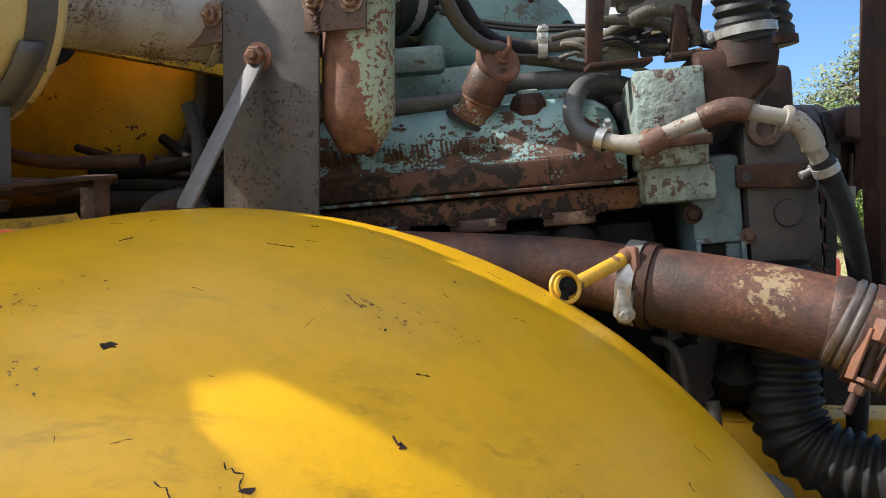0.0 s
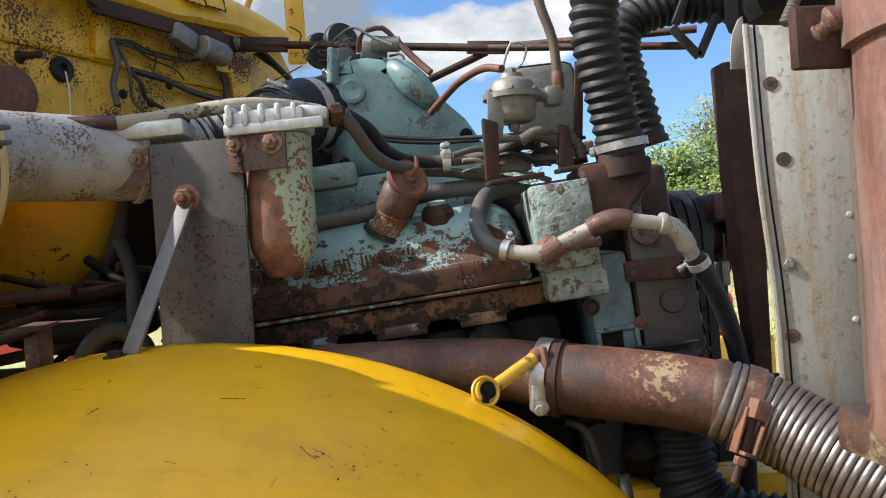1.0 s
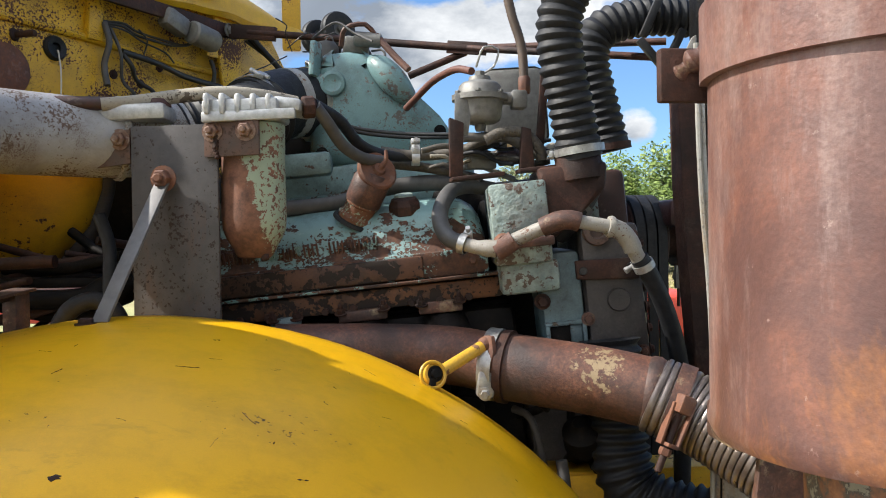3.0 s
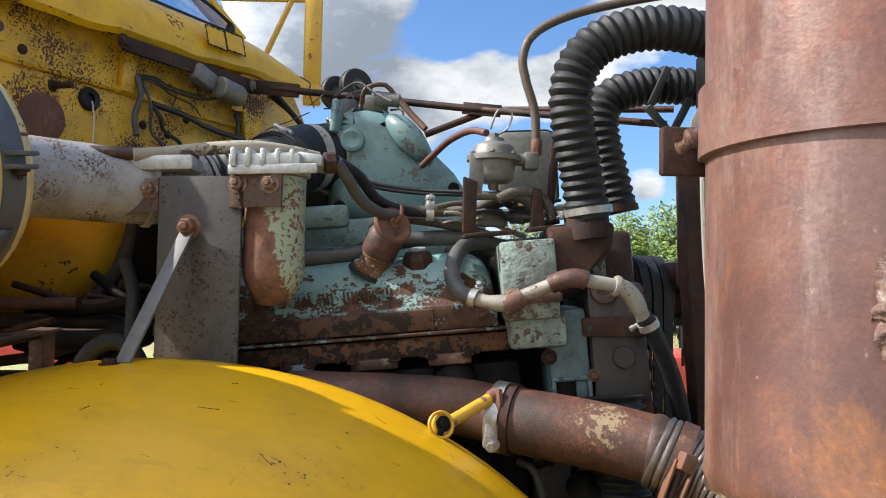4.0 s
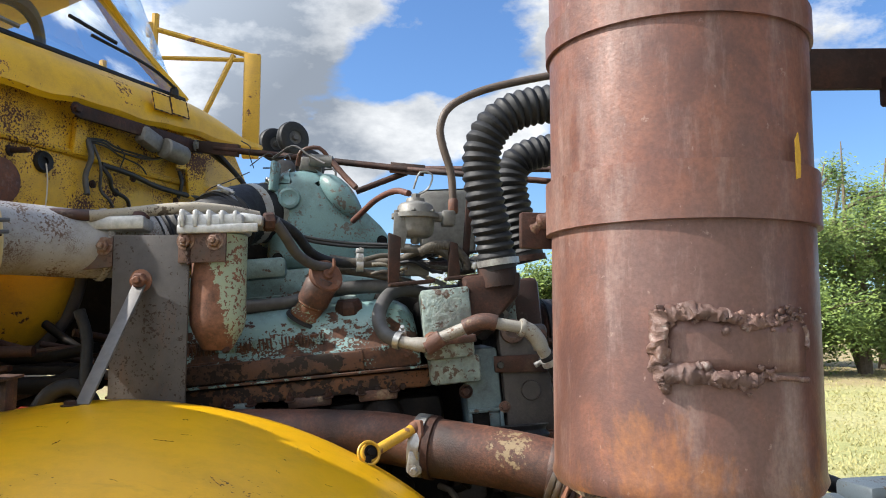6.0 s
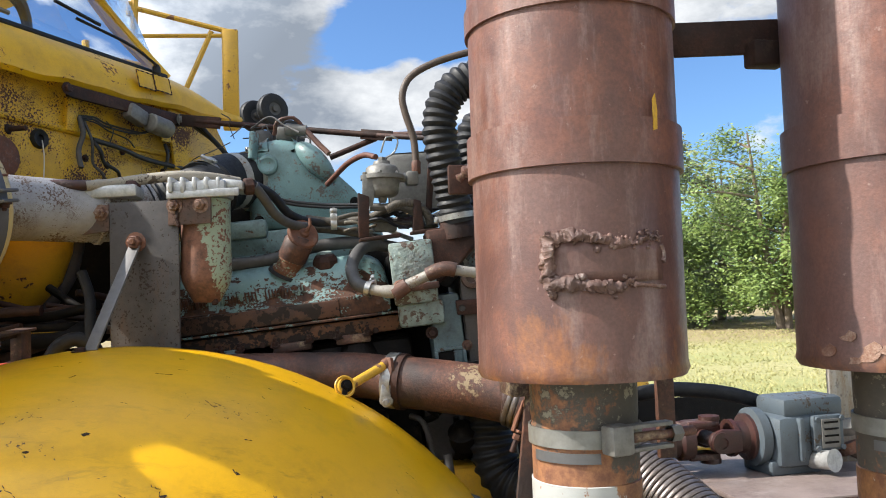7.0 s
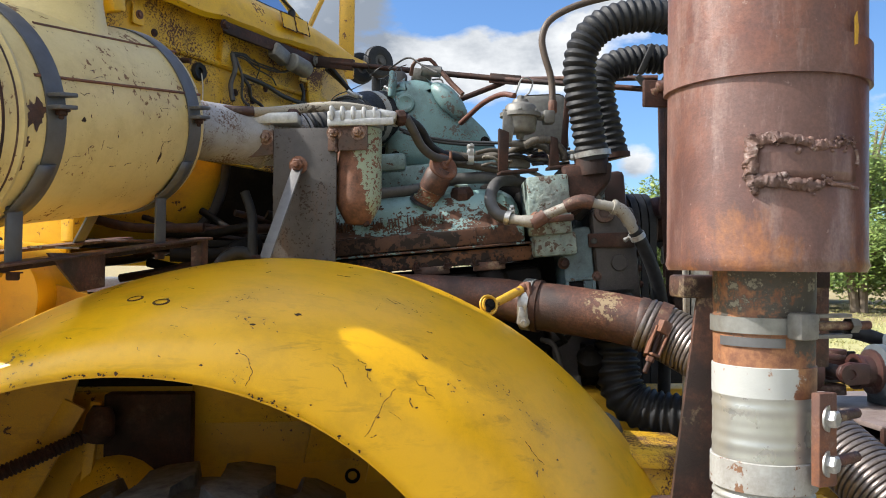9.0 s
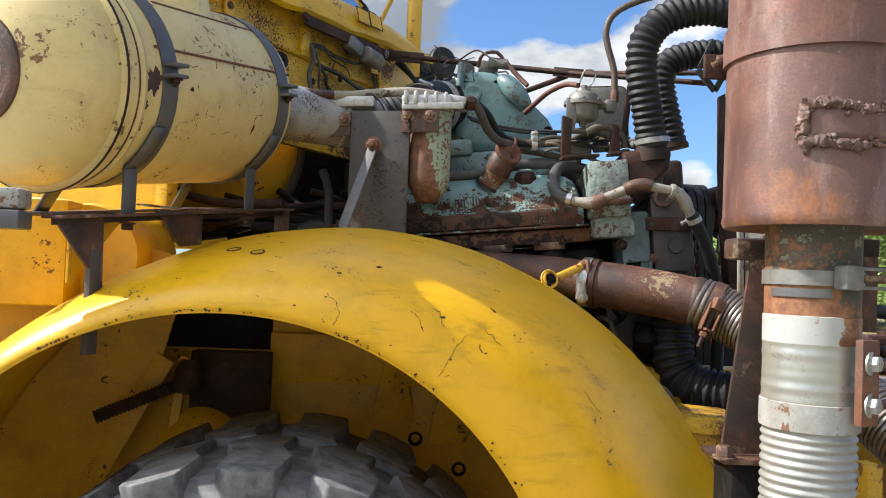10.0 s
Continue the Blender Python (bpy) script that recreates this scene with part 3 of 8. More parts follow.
# ---- ground and far things ----
def ground_sheet():
    bm = bmesh.new()
    rings, spokes = 46, 72
    rows = []
    for i in range(rings):
        r = 0.0 if i == 0 else 0.6 * 1.21 ** i
        rows.append([bm.verts.new((r * math.cos(a), r * math.sin(a) + 2,
                                   0.03 * noise.noise(Vector((r * math.cos(a) * 0.4, r * math.sin(a) * 0.4, 0))) - (0.02 if r < 4 else 0)))
                     for a in (2 * math.pi * j / spokes for j in range(spokes))])
    for a, b in zip(rows, rows[1:]):
        for j in range(spokes):
            q = (a[j], a[(j + 1) % spokes], b[(j + 1) % spokes], b[j])
            if a is rows[0]:
                q = (a[0], b[j], b[(j + 1) % spokes])
                q = (a[j], b[j], b[(j + 1) % spokes])
            bm.faces.new(q)
    bmesh.ops.remove_doubles(bm, verts=bm.verts, dist=1e-4)
    bmesh.ops.recalc_face_normals(bm, faces=bm.faces)
    k = Nodes("dry_grass_ground")
    col = k.mix(k.ramp(k.noise(0.35, 5, 0.6), 0.35, 0.65), (0.32, 0.32, 0.12), (0.42, 0.37, 0.18))
    col = k.mix(k.ramp(k.noise(6, 8, 0.7), 0.4, 0.7), col, (0.26, 0.27, 0.10))
    # a dry straw strip before the trees
    pos = k.n.new("ShaderNodeSeparateXYZ")
    k.l.new(k.co, pos.inputs[0])
    edge = k.calc("ADD", pos.outputs[1], k.calc("MULTIPLY", k.noise(0.4, 4), 3.0))
    col = k.mix(k.ramp(edge, 20.0, 22.5, 0.0, 0.8), col, k.mix(k.noise(3, 6), (0.34, 0.25, 0.13), (0.22, 0.17, 0.085)))
    # pale gravel round the parked truck, unseen, added to bounce fill light
    far = k.n.new("ShaderNodeVectorMath")
    far.operation = "LENGTH"
    k.l.new(k.co, far.inputs[0])
    bare = k.ramp(k.calc("ADD", far.outputs["Value"], k.calc("MULTIPLY", k.noise(0.8, 5), 3.0)), 7.5, 9.5, 1.0, 0.0)
    col = k.mix(bare, col, k.mix(k.noise(14, 8, 0.7), (0.36, 0.32, 0.26), (0.28, 0.25, 0.20)))
    m = k.done(col, 0.95, 0.0, k.bump(k.noise(30, 6, 0.7), 0.8, 0.03))
    return tagged(part("ground", bm, m), "field of green and straw grass with pale gravel added for bounce light", "ground", kind="structure")


ground_sheet()

k = Nodes("grass_blades")
M["grass"] = k.done(k.mix(k.noise(0.5, 3), (0.28, 0.29, 0.10), (0.46, 0.40, 0.19)), 0.9)
k = Nodes("leaves")
M["leaf"] = k.done(k.mix(k.ramp(k.noise(1.4, 5), 0.35, 0.65), (0.085, 0.145, 0.028), (0.19, 0.25, 0.05)), 0.55, 0.0, None, Subsurface_Weight=0.0)
k = Nodes("pale_leaves")
M["leaf_pale"] = k.done(k.mix(k.noise(1.2, 4), (0.13, 0.16, 0.07), (0.22, 0.24, 0.12)), 0.7)
M["bark"] = plain("grey_bark", (0.12, 0.09, 0.065), (0.2, 0.16, 0.12), 9, 0.9, 0.0, 1.5)


def grass_field():
    rng = random.Random(5)
    verts, faces = [], []
    for _ in range(26000):
        d = 7 + 30 * rng.random() ** 1.3
        a = radians(rng.uniform(12, 52))
        x, y = d * math.sin(a), d * math.cos(a)
        if rng.random() > 0.35 + 0.65 * (noise.noise(Vector((x * 0.5, y * 0.5, 3))) > -0.1):
            continue
        h, w, t = rng.uniform(0.02, 0.06), 0.005 + 0.0005 * d, rng.uniform(0, math.pi)
        lean = Vector((rng.gauss(0, 0.03), rng.gauss(0, 0.03), h))
        for turn in (t, t + 1.2):
            side = Vector((math.cos(turn), math.sin(turn), 0)) * w
            p = Vector((x, y, 0.0)) + Vector((rng.gauss(0, 0.03), rng.gauss(0, 0.03), 0))
            i = len(verts)
            verts += [p - side, p + side, p + lean]
            faces.append((i, i + 1, i + 2))
    me = bpy.data.meshes.new("grass")
    me.from_pydata(verts, [], faces)
    me.materials.append(M["grass"])
    tagged(new("grass", me), "short green and straw grass blades over the field", "grass", kind="stuff")


grass_field()


def tree(x, y, height, spread, seed, leaf, label, leaves=7000, size=0.11):
    rng = random.Random(seed)
    root = thing("tree", label, "tree", (x, y, 0), "trees along the field's edge")
    bm = bmesh.new()
    clumps = []
    stems = rng.randint(2, 4)
    for s in range(stems):
        a = rng.uniform(0, 6.28)
        lean = Vector((math.cos(a), math.sin(a), 0)) * spread * rng.uniform(0.15, 0.4)
        base = Vector((x, y, -0.05)) + lean * 0.12
        top = Vector((x, y, height * rng.uniform(0.7, 0.95))) + lean
        mid = base.lerp(top, 0.5) + Vector((rng.gauss(0, 0.2), rng.gauss(0, 0.2), 0))
        r0 = 0.02 * height
        tube([base, mid, top], lambda q, r0=r0: max(0.02, r0 * (1 - q / (height * 1.05))), 7, 0.5, bm)
        for _ in range(9):
            f = rng.uniform(0.12, 0.95)
            p = base.lerp(top, f)
            a = rng.uniform(0, 6.28)
            reach = spread * (0.45 + 0.55 * math.sin(math.pi * min(1, f * 0.9 + 0.1))) * rng.uniform(0.5, 1.0)
            q = p + Vector((math.cos(a) * reach, math.sin(a) * reach, rng.uniform(-0.05, 0.3) * height * 0.4))
            tube([p, p.lerp(q, 0.5) + Vector((0, 0, 0.1)), q], lambda s_, r=r0 * 0.4, ll=(q - p).length: max(0.008, r * (1 - s_ / (ll * 1.1))), 5, 0.5, bm)
            for g in (0.45, 0.75, 1.0):
                clumps.append((p.lerp(q, g) + Vector((rng.gauss(0, 0.2), rng.gauss(0, 0.2), rng.gauss(0, 0.2))), spread * rng.uniform(0.16, 0.34)))
    part("trunk", bm, M["bark"], root)
    for _ in range(22):
        a = rng.uniform(0, 6.28)
        clumps.append((Vector((x + math.cos(a) * spread * rng.uniform(0.2, 0.95), y + math.sin(a) * spread * rng.uniform(0.2, 0.95), rng.uniform(0.1, 0.3) * height)), spread * rng.uniform(0.16, 0.3)))
    verts, faces = [], []
    for _ in range(leaves):
        c, r = clumps[rng.randrange(len(clumps))]
        d = Vector((rng.gauss(0, 1), rng.gauss(0, 1), rng.gauss(0, 1))).normalized()
        p = c + d * r * rng.random() ** 0.4 * Vector((1, 1, 0.8)).length / 1.6
        if p.z < 0.05:
            continue
        u = Vector((rng.gauss(0, 1), rng.gauss(0, 1), rng.gauss(0, 0.6))).normalized()
        v = u.orthogonal().normalized()
        k_ = size * rng.uniform(0.6, 1.4)
        i = len(verts)
        verts += [p - u * k_, p + v * k_ * 0.5, p + u * k_, p - v * k_ * 0.5]
        faces.append((i, i + 1, i + 2, i + 3))
    me = bpy.data.meshes.new("crown")
    me.from_pydata(verts, [], faces)
    me.materials.append(M[leaf])
    crown = new("crown", me)
    crown.parent = root
    crown.matrix_parent_inverse = Matrix.Translation((-x, -y, 0))
    return root


green = "leafy bright green tree at the edge of a field"
tree(16.6, 24.5, 8.0, 2.9, 11, "leaf", green, 30000, 0.065)
tree(19.5, 25.0, 9.0, 2.9, 12, "leaf", green, 30000, 0.065)
tree(13.6, 27.5, 5.2, 2.4, 13, "leaf", "dense dark green shrub tree at the edge of a field", 22000, 0.06)
tree(15.8, 31.0, 7.4, 3.0, 14, "leaf_pale", "tall grey-green willow behind the field", 18000, 0.09)
tree(12.4, 31.5, 5.6, 3.0, 15, "leaf", "broad green tree behind the field", 18000, 0.09)
tree(9.6, 30.0, 4.6, 2.4, 16, "leaf", "low green bush behind the field", 18000, 0.085)
tree(6.6, 33.0, 4.2, 2.4, 17, "leaf_pale", "low grey-green bush behind the field", 16000, 0.085)
tree(22.5, 28.0, 9.5, 3.2, 18, "leaf", green, 11000)
tree(19.0, 33.0, 8.0, 3.2, 19, "leaf_pale", "tall grey-green willow behind the field", 9000, 0.15)


# ---- front fender and wheel ----
RIM_C, RIM_R, RIM_Y = Vector((-0.48, 0, 0.73)), 0.586, 0.46
TOP_C, TOP_R, TOP_Y = Vector((-0.30, 0, 0.535)), 0.957, 1.13


def fender_point(a, f):
    """A point of the fender's skin: a the angle round the wheel, f from the outer lip (0) to the inner edge (1)."""
    e = Vector((math.cos(a), 0, math.sin(a)))
    low, high = RIM_C + RIM_R * e, TOP_C + TOP_R * e
    phi = f * math.pi / 2
    p = low.lerp(high, math.sin(phi) ** 0.94)
    p.y = RIM_Y + (TOP_Y - RIM_Y) * (1 - math.cos(phi))
    return p


def on_skin(x, z):
    """The point of the fender's outer skin that stands at x and z."""
    best = None
    for i in range(0, 181, 2):
        for j in range(0, 50):
            p = fender_point(radians(i), j / 50)
            d = (p.x - x) ** 2 + (p.z - z) ** 2
            if best is None or d < best[0]:
                best = (d, i, j / 50)
    a, f = best[1], best[2]
    for _ in range(4):
        p, q, r = fender_point(radians(a), f), fender_point(radians(a + 0.5), f), fender_point(radians(a), f + 0.005)
        u, v = (q - p) / 0.5, (r - p) / 0.005
        det = u.x * v.z - u.z * v.x
        if abs(det) < 1e-9:
            break
        ex, ez = x - p.x, z - p.z
        a, f = a + (ex * v.z - ez * v.x) / det, min(1.0, max(0.0, f + (u.x * ez - u.z * ex) / det))
    p = fender_point(radians(a), f)
    return p + 0.0025 * noise.noise(p * 5) * Vector((0, -0.5, 1))


def skin_normal(x, z):
    p, q, r = on_skin(x, z), on_skin(x + 0.006, z), on_skin(x, z + 0.006)
    n = (q - p).cross(r - p).normalized()
    return n if n.y < 0 else -n


def fender():
    root = thing("front_fender", "yellow domed steel truck fender, scratched and chipped", "fender", (-0.4, 0.8, 1.3))
    bm = bmesh.new()
    na, nf = 90, 30
    grid = []
    for i in range(na + 1):
        a = radians(-24 + (212 + 24) * i / na)
        grid.append([bm.verts.new(fender_point(a, j / nf)) for j in range(nf + 1)])
    for a, b in zip(grid, grid[1:]):
        for j in range(nf):
            bm.faces.new((a[j], b[j], b[j + 1], a[j + 1]))
    for v in bm.verts:
        p = v.co
        v.co += 0.0025 * noise.noise(p * 5) * Vector((0, -0.5, 1))
    bmesh.ops.recalc_face_normals(bm, faces=bm.faces)
    shell = part("shell", bm, M["fender"], root, smooth=60)
    s = shell.modifiers.new("skin", "SOLIDIFY")
    s.thickness, s.offset = 0.004, -1
    lip = [fender_point(radians(-24 + 236 * i / 60), 0) + Vector((0, 0.004, 0)) for i in range(61)]
    part("rolled_lip", tube(lip, 0.0035, 8, 0.02), M["fender"], root)
    # hidden turned-in flange over the chassis gap, added to keep sun off the arch
    rows = [[fender_point(radians(40 + 4 * i), 1.0), fender_point(radians(40 + 4 * i), 1.0) + Vector((0, 0.06, -0.008)), fender_point(radians(40 + 4 * i), 1.0) + Vector((0, 0.135, -0.04))] for i in range(30)]
    flange = bmesh.new()
    g = [[flange.verts.new(p) for p in r] for r in rows]
    for a, b in zip(g, g[1:]):
        for i in range(2):
            flange.faces.new((a[i], a[i + 1], b[i + 1], b[i]))
    bmesh.ops.recalc_face_normals(flange, faces=flange.faces)
    fl = part("sun_stop_flange", flange, M["liner"], root, smooth=60)
    fl.modifiers.new("skin", "SOLIDIFY").thickness = 0.003
    # two worn plug welds on the crown
    for x, y in ((-0.485, 0.611), (-0.447, 0.586)):
        best = min(((fender_point(radians(a), f / 60) - Vector((x, y, 1.39))).length, a, f / 60) for a in range(60, 130) for f in range(61))
        p = fender_point(radians(best[1]), best[2])
        q, r = fender_point(radians(best[1] + 1), best[2]), fender_point(radians(best[1]), best[2] + 0.01)
        nrm = (r - p).cross(q - p).normalized()
        nrm = nrm if nrm.z > 0 else -nrm
        part("plug_weld", lathe([(0.0125, -0.001), (0.0135, 0.0012), (0.0115, 0.002), (0.0098, 0.0016)], at(p, nrm), 20, cap=False), M["rust_dark"], root, "dark worn ring of a plug weld")
    # cracks and chips in the paint, run along the skin
    cuts = (((-0.074, 1.29), (-0.091, 1.268), (-0.106, 1.245), (-0.12, 1.223)), ((-0.133, 1.331), (-0.12, 1.326), (-0.116, 1.309), (-0.111, 1.301)),
            ((-0.169, 1.326), (-0.157, 1.316), (-0.147, 1.294)), ((-0.039, 1.296), (-0.026, 1.282), (-0.011, 1.27)), ((0.142, 1.197), (0.156, 1.175), (0.172, 1.158)),
            ((-0.31, 1.35), (-0.294, 1.338), (-0.286, 1.319), (-0.295, 1.299)), ((-0.026, 1.333), (-0.017, 1.326)), ((-0.053, 1.274), (-0.047, 1.261)))
    shake = random.Random(6)

    def jag(cut):
        out = []
        for (x, z), (x1, z1) in zip(cut, cut[1:]):
            out += [(x + (x1 - x) * i / 4 + shake.gauss(0, 0.0012), z + (z1 - z) * i / 4 + shake.gauss(0, 0.0012)) for i in range(4)]
        return out + [cut[-1]]
    for cut in cuts:
        w = 0.00045 if len(cut) > 2 else 0.0009
        part("paint_crack", tube([on_skin(x, z) for x, z in jag(cut)], lambda q, w=w: w + 0.0004 * math.sin(q * 700) * math.sin(q * 233), 5, 0.003), M["rust_dark"], root)
    rng = random.Random(44)
    for x, z, r in ((-0.114, 1.317, 0.0045), (-0.228, 1.398, 0.006), (-0.294, 1.385, 0.004), (-0.10, 1.25, 0.0025), (-0.02, 1.327, 0.003), (-0.31, 1.345, 0.002), (0.2, 1.16, 0.0025), (-0.15, 1.30, 0.0022), (0.07, 1.24, 0.002), (-0.04, 1.26, 0.0025), (-0.2, 1.27, 0.002), (-0.36, 1.33, 0.0024)):
        p, nrm = on_skin(x, z), skin_normal(x, z)
        out = [(r * rng.uniform(0.6, 1.5) * math.cos(a), 0.6 * r * rng.uniform(0.5, 1.4) * math.sin(a)) for a in (math.pi * i / 5 for i in range(10))]
        part("paint_chip", prism(out, 0.0008, at(p, nrm)), M["rust_dark"], root)
    # short scratches, mostly slanting down the slope, and scuffed patches
    for i in range(70):
        a0, f0 = rng.uniform(48, 128), rng.uniform(0.06, 0.92)
        da, df = rng.gauss(-0.5, 0.7), rng.uniform(-0.03, 0.012) * rng.uniform(0.3, 1.2)
        w = rng.choice((0.0003, 0.0004, 0.0006, 0.0009))
        pts = [fender_point(radians(a0 + da * q / 3 + rng.gauss(0, 0.05)), min(1, max(0, f0 + df * q / 3 + rng.gauss(0, 0.0006)))) for q in range(4)]
        pts = [p + 0.0025 * noise.noise(p * 5) * Vector((0, -0.5, 1)) for p in pts]
        part("paint_scratch", tube(pts, lambda q, w=w: w * (0.55 + 0.45 * math.sin(q * 800)), 5, 0.003), M["rust_dark"] if i % 3 else M["rust_pipe"], root)
    # rust bites along the lip
    spots = [rng.uniform(28, 148) for _ in range(16)]
    for _ in range(90):
        a = radians(rng.choice(spots) + rng.gauss(0, 1.3))
        f = abs(rng.gauss(0, 0.006))
        p = fender_point(a, f)
        nrm = (fender_point(a, f + 0.02) - p).cross(fender_point(a + 0.02, f) - p).normalized()
        nrm = nrm if nrm.y < 0 else -nrm
        r = rng.uniform(0.0005, 0.0022)
        out = [(r * rng.uniform(0.5, 1.9) * math.cos(w), r * rng.uniform(0.4, 1.6) * math.sin(w)) for w in (math.pi * j / 4 for j in range(8))]
        part("rust_chip", prism(out, 0.0012, at(p + nrm * 0.0008, nrm)), M["rust_dark"], root)
    # ball-jointed stay to the exhaust
    a, b = Vector((0.18, 1.105, 1.388)), Vector((0.262, 1.155, 1.424))
    stay = part("stay", tube([a, b], 0.0105, 14), M["yellow_tube"], root, "yellow painted stay rod")
    d = (b - a).normalized()
    part("eye", lathe([(0.011, -0.011), (0.018, -0.009), (0.02, 0), (0.018, 0.009), (0.011, 0.011), (0.007, 0.008), (0.007, -0.008), (0.011, -0.011)], at(a - d * 0.012 + Vector((0, 0, 0.004)), (0.3, -0.9, 0.25)), 20, cap=False), M["yellow_tube"], stay)
    part("bolt", hexbolt(a - d * 0.012 + Vector((0.002, -0.008, 0.006)), (0.3, -0.9, 0.25), 0.016, 0.008), M["grime_shade"], stay)
    part("lug", box((0.03, 0.012, 0.03), at(a - d * 0.016 + Vector((0, 0, -0.012)), (0.1, 0, 1)), 0.003), M["grime_shade"], stay)
    ring = at(a - d * 0.014 + Vector((0, -0.012, 0.006)), (0.3, -0.9, 0.25))
    part("clip_loop", tube([ring @ Vector((0.021 * math.cos(w), 0.021 * math.sin(w), 0)) for w in (2 * math.pi * q / 20 for q in range(21))], 0.0032, 8), M["yellow_tube"], stay)
    part("clip_spring", tube([ring @ Vector((0.009 * math.cos(w), 0.009 * math.sin(w), 0.004 * w / 6 - 0.02)) for w in (0.5 * q for q in range(40))], 0.0018, 6), M["rust_pipe"], stay)
    part("base_plate", prism([(0.03 * math.cos(w), 0.017 * math.sin(w)) for w in (math.pi * q / 8 for q in range(16))], 0.004, at(Vector((0.172, 1.09, 1.356)), (0.35, -0.25, 0.9)), 0.001), M["yellow_tube"], stay)
    part("bracket", prism([(-0.012, -0.03), (0.012, -0.03), (0.017, 0.0), (0.010, 0.026), (-0.008, 0.026), (-0.015, 0.0)], 0.010, at(b + Vector((0.008, -0.004, -0.008)), (-0.8, -0.55, 0.1), (0, 0, 1)), 0.003), M["rust_bright"], stay, "orange-brown rusted bracket")
    part("end_cap", lathe([(0.011, 0), (0.014, 0.004), (0.014, 0.016), (0.009, 0.02)], at(b - d * 0.004, d), 16), M["rust_bright"], stay)
    return root


fender()


def wheel(root):
    c, R, W = Vector((-0.42, 0.685, 0.53)), 0.53, 0.55
    m = at(c, (0, -1, 0))
    prof = [(0.27, -W / 2 + 0.03), (0.30, -W / 2 + 0.005), (0.38, -W / 2 - 0.012), (0.46, -W / 2 - 0.004), (0.505, -W / 2 + 0.02), (0.522, -W / 2 + 0.05),
            (0.527, 0), (0.522, W / 2 - 0.05), (0.505, W / 2 - 0.02), (0.46, W / 2 + 0.004), (0.38, W / 2 + 0.012), (0.30, W / 2 - 0.005), (0.27, W / 2 - 0.03)]
    tyre = part("tyre", lathe(prof, m, 72, cap=False), M["tyre"], root)
    count = 22
    for i in range(count):
        for side in (-1, 1):
            a = 2 * math.pi * (i + (0.5 if side > 0 else 0)) / count
            out = [(0.0, 0.030), (0.07, 0.070), (0.135, 0.040), (0.245, 0.050), (0.278, 0.020), (0.270, -0.048), (0.15, -0.060), (0.08, -0.026), (0.0, -0.050)]
            q = Matrix.Rotation(a, 4, "Z") @ Matrix.Translation((R - 0.012, 0, 0)) @ Matrix(((0, 0, 1, 0), (0, 1, 0, 0), (1, 0, 0, 0), (0, 0, 0, 1))).to_4x4()
            bm = prism([(x * side, y) for x, y in out][::side], 0.05, m @ q, 0.005)
            part("tread_block", bm, M["tyre"], tyre)
    part("rim", lathe([(0.27, -W / 2 + 0.03), (0.285, -W / 2 + 0.015), (0.26, -W / 2 + 0.04), (0.25, 0), (0.26, W / 2 - 0.04), (0.285, W / 2 - 0.015), (0.27, W / 2 - 0.03), (0.1, W / 2 - 0.1), (0.0, W / 2 - 0.1)], m, 48, cap=False), M["yellow_tube"], root, "yellow steel wheel rim")


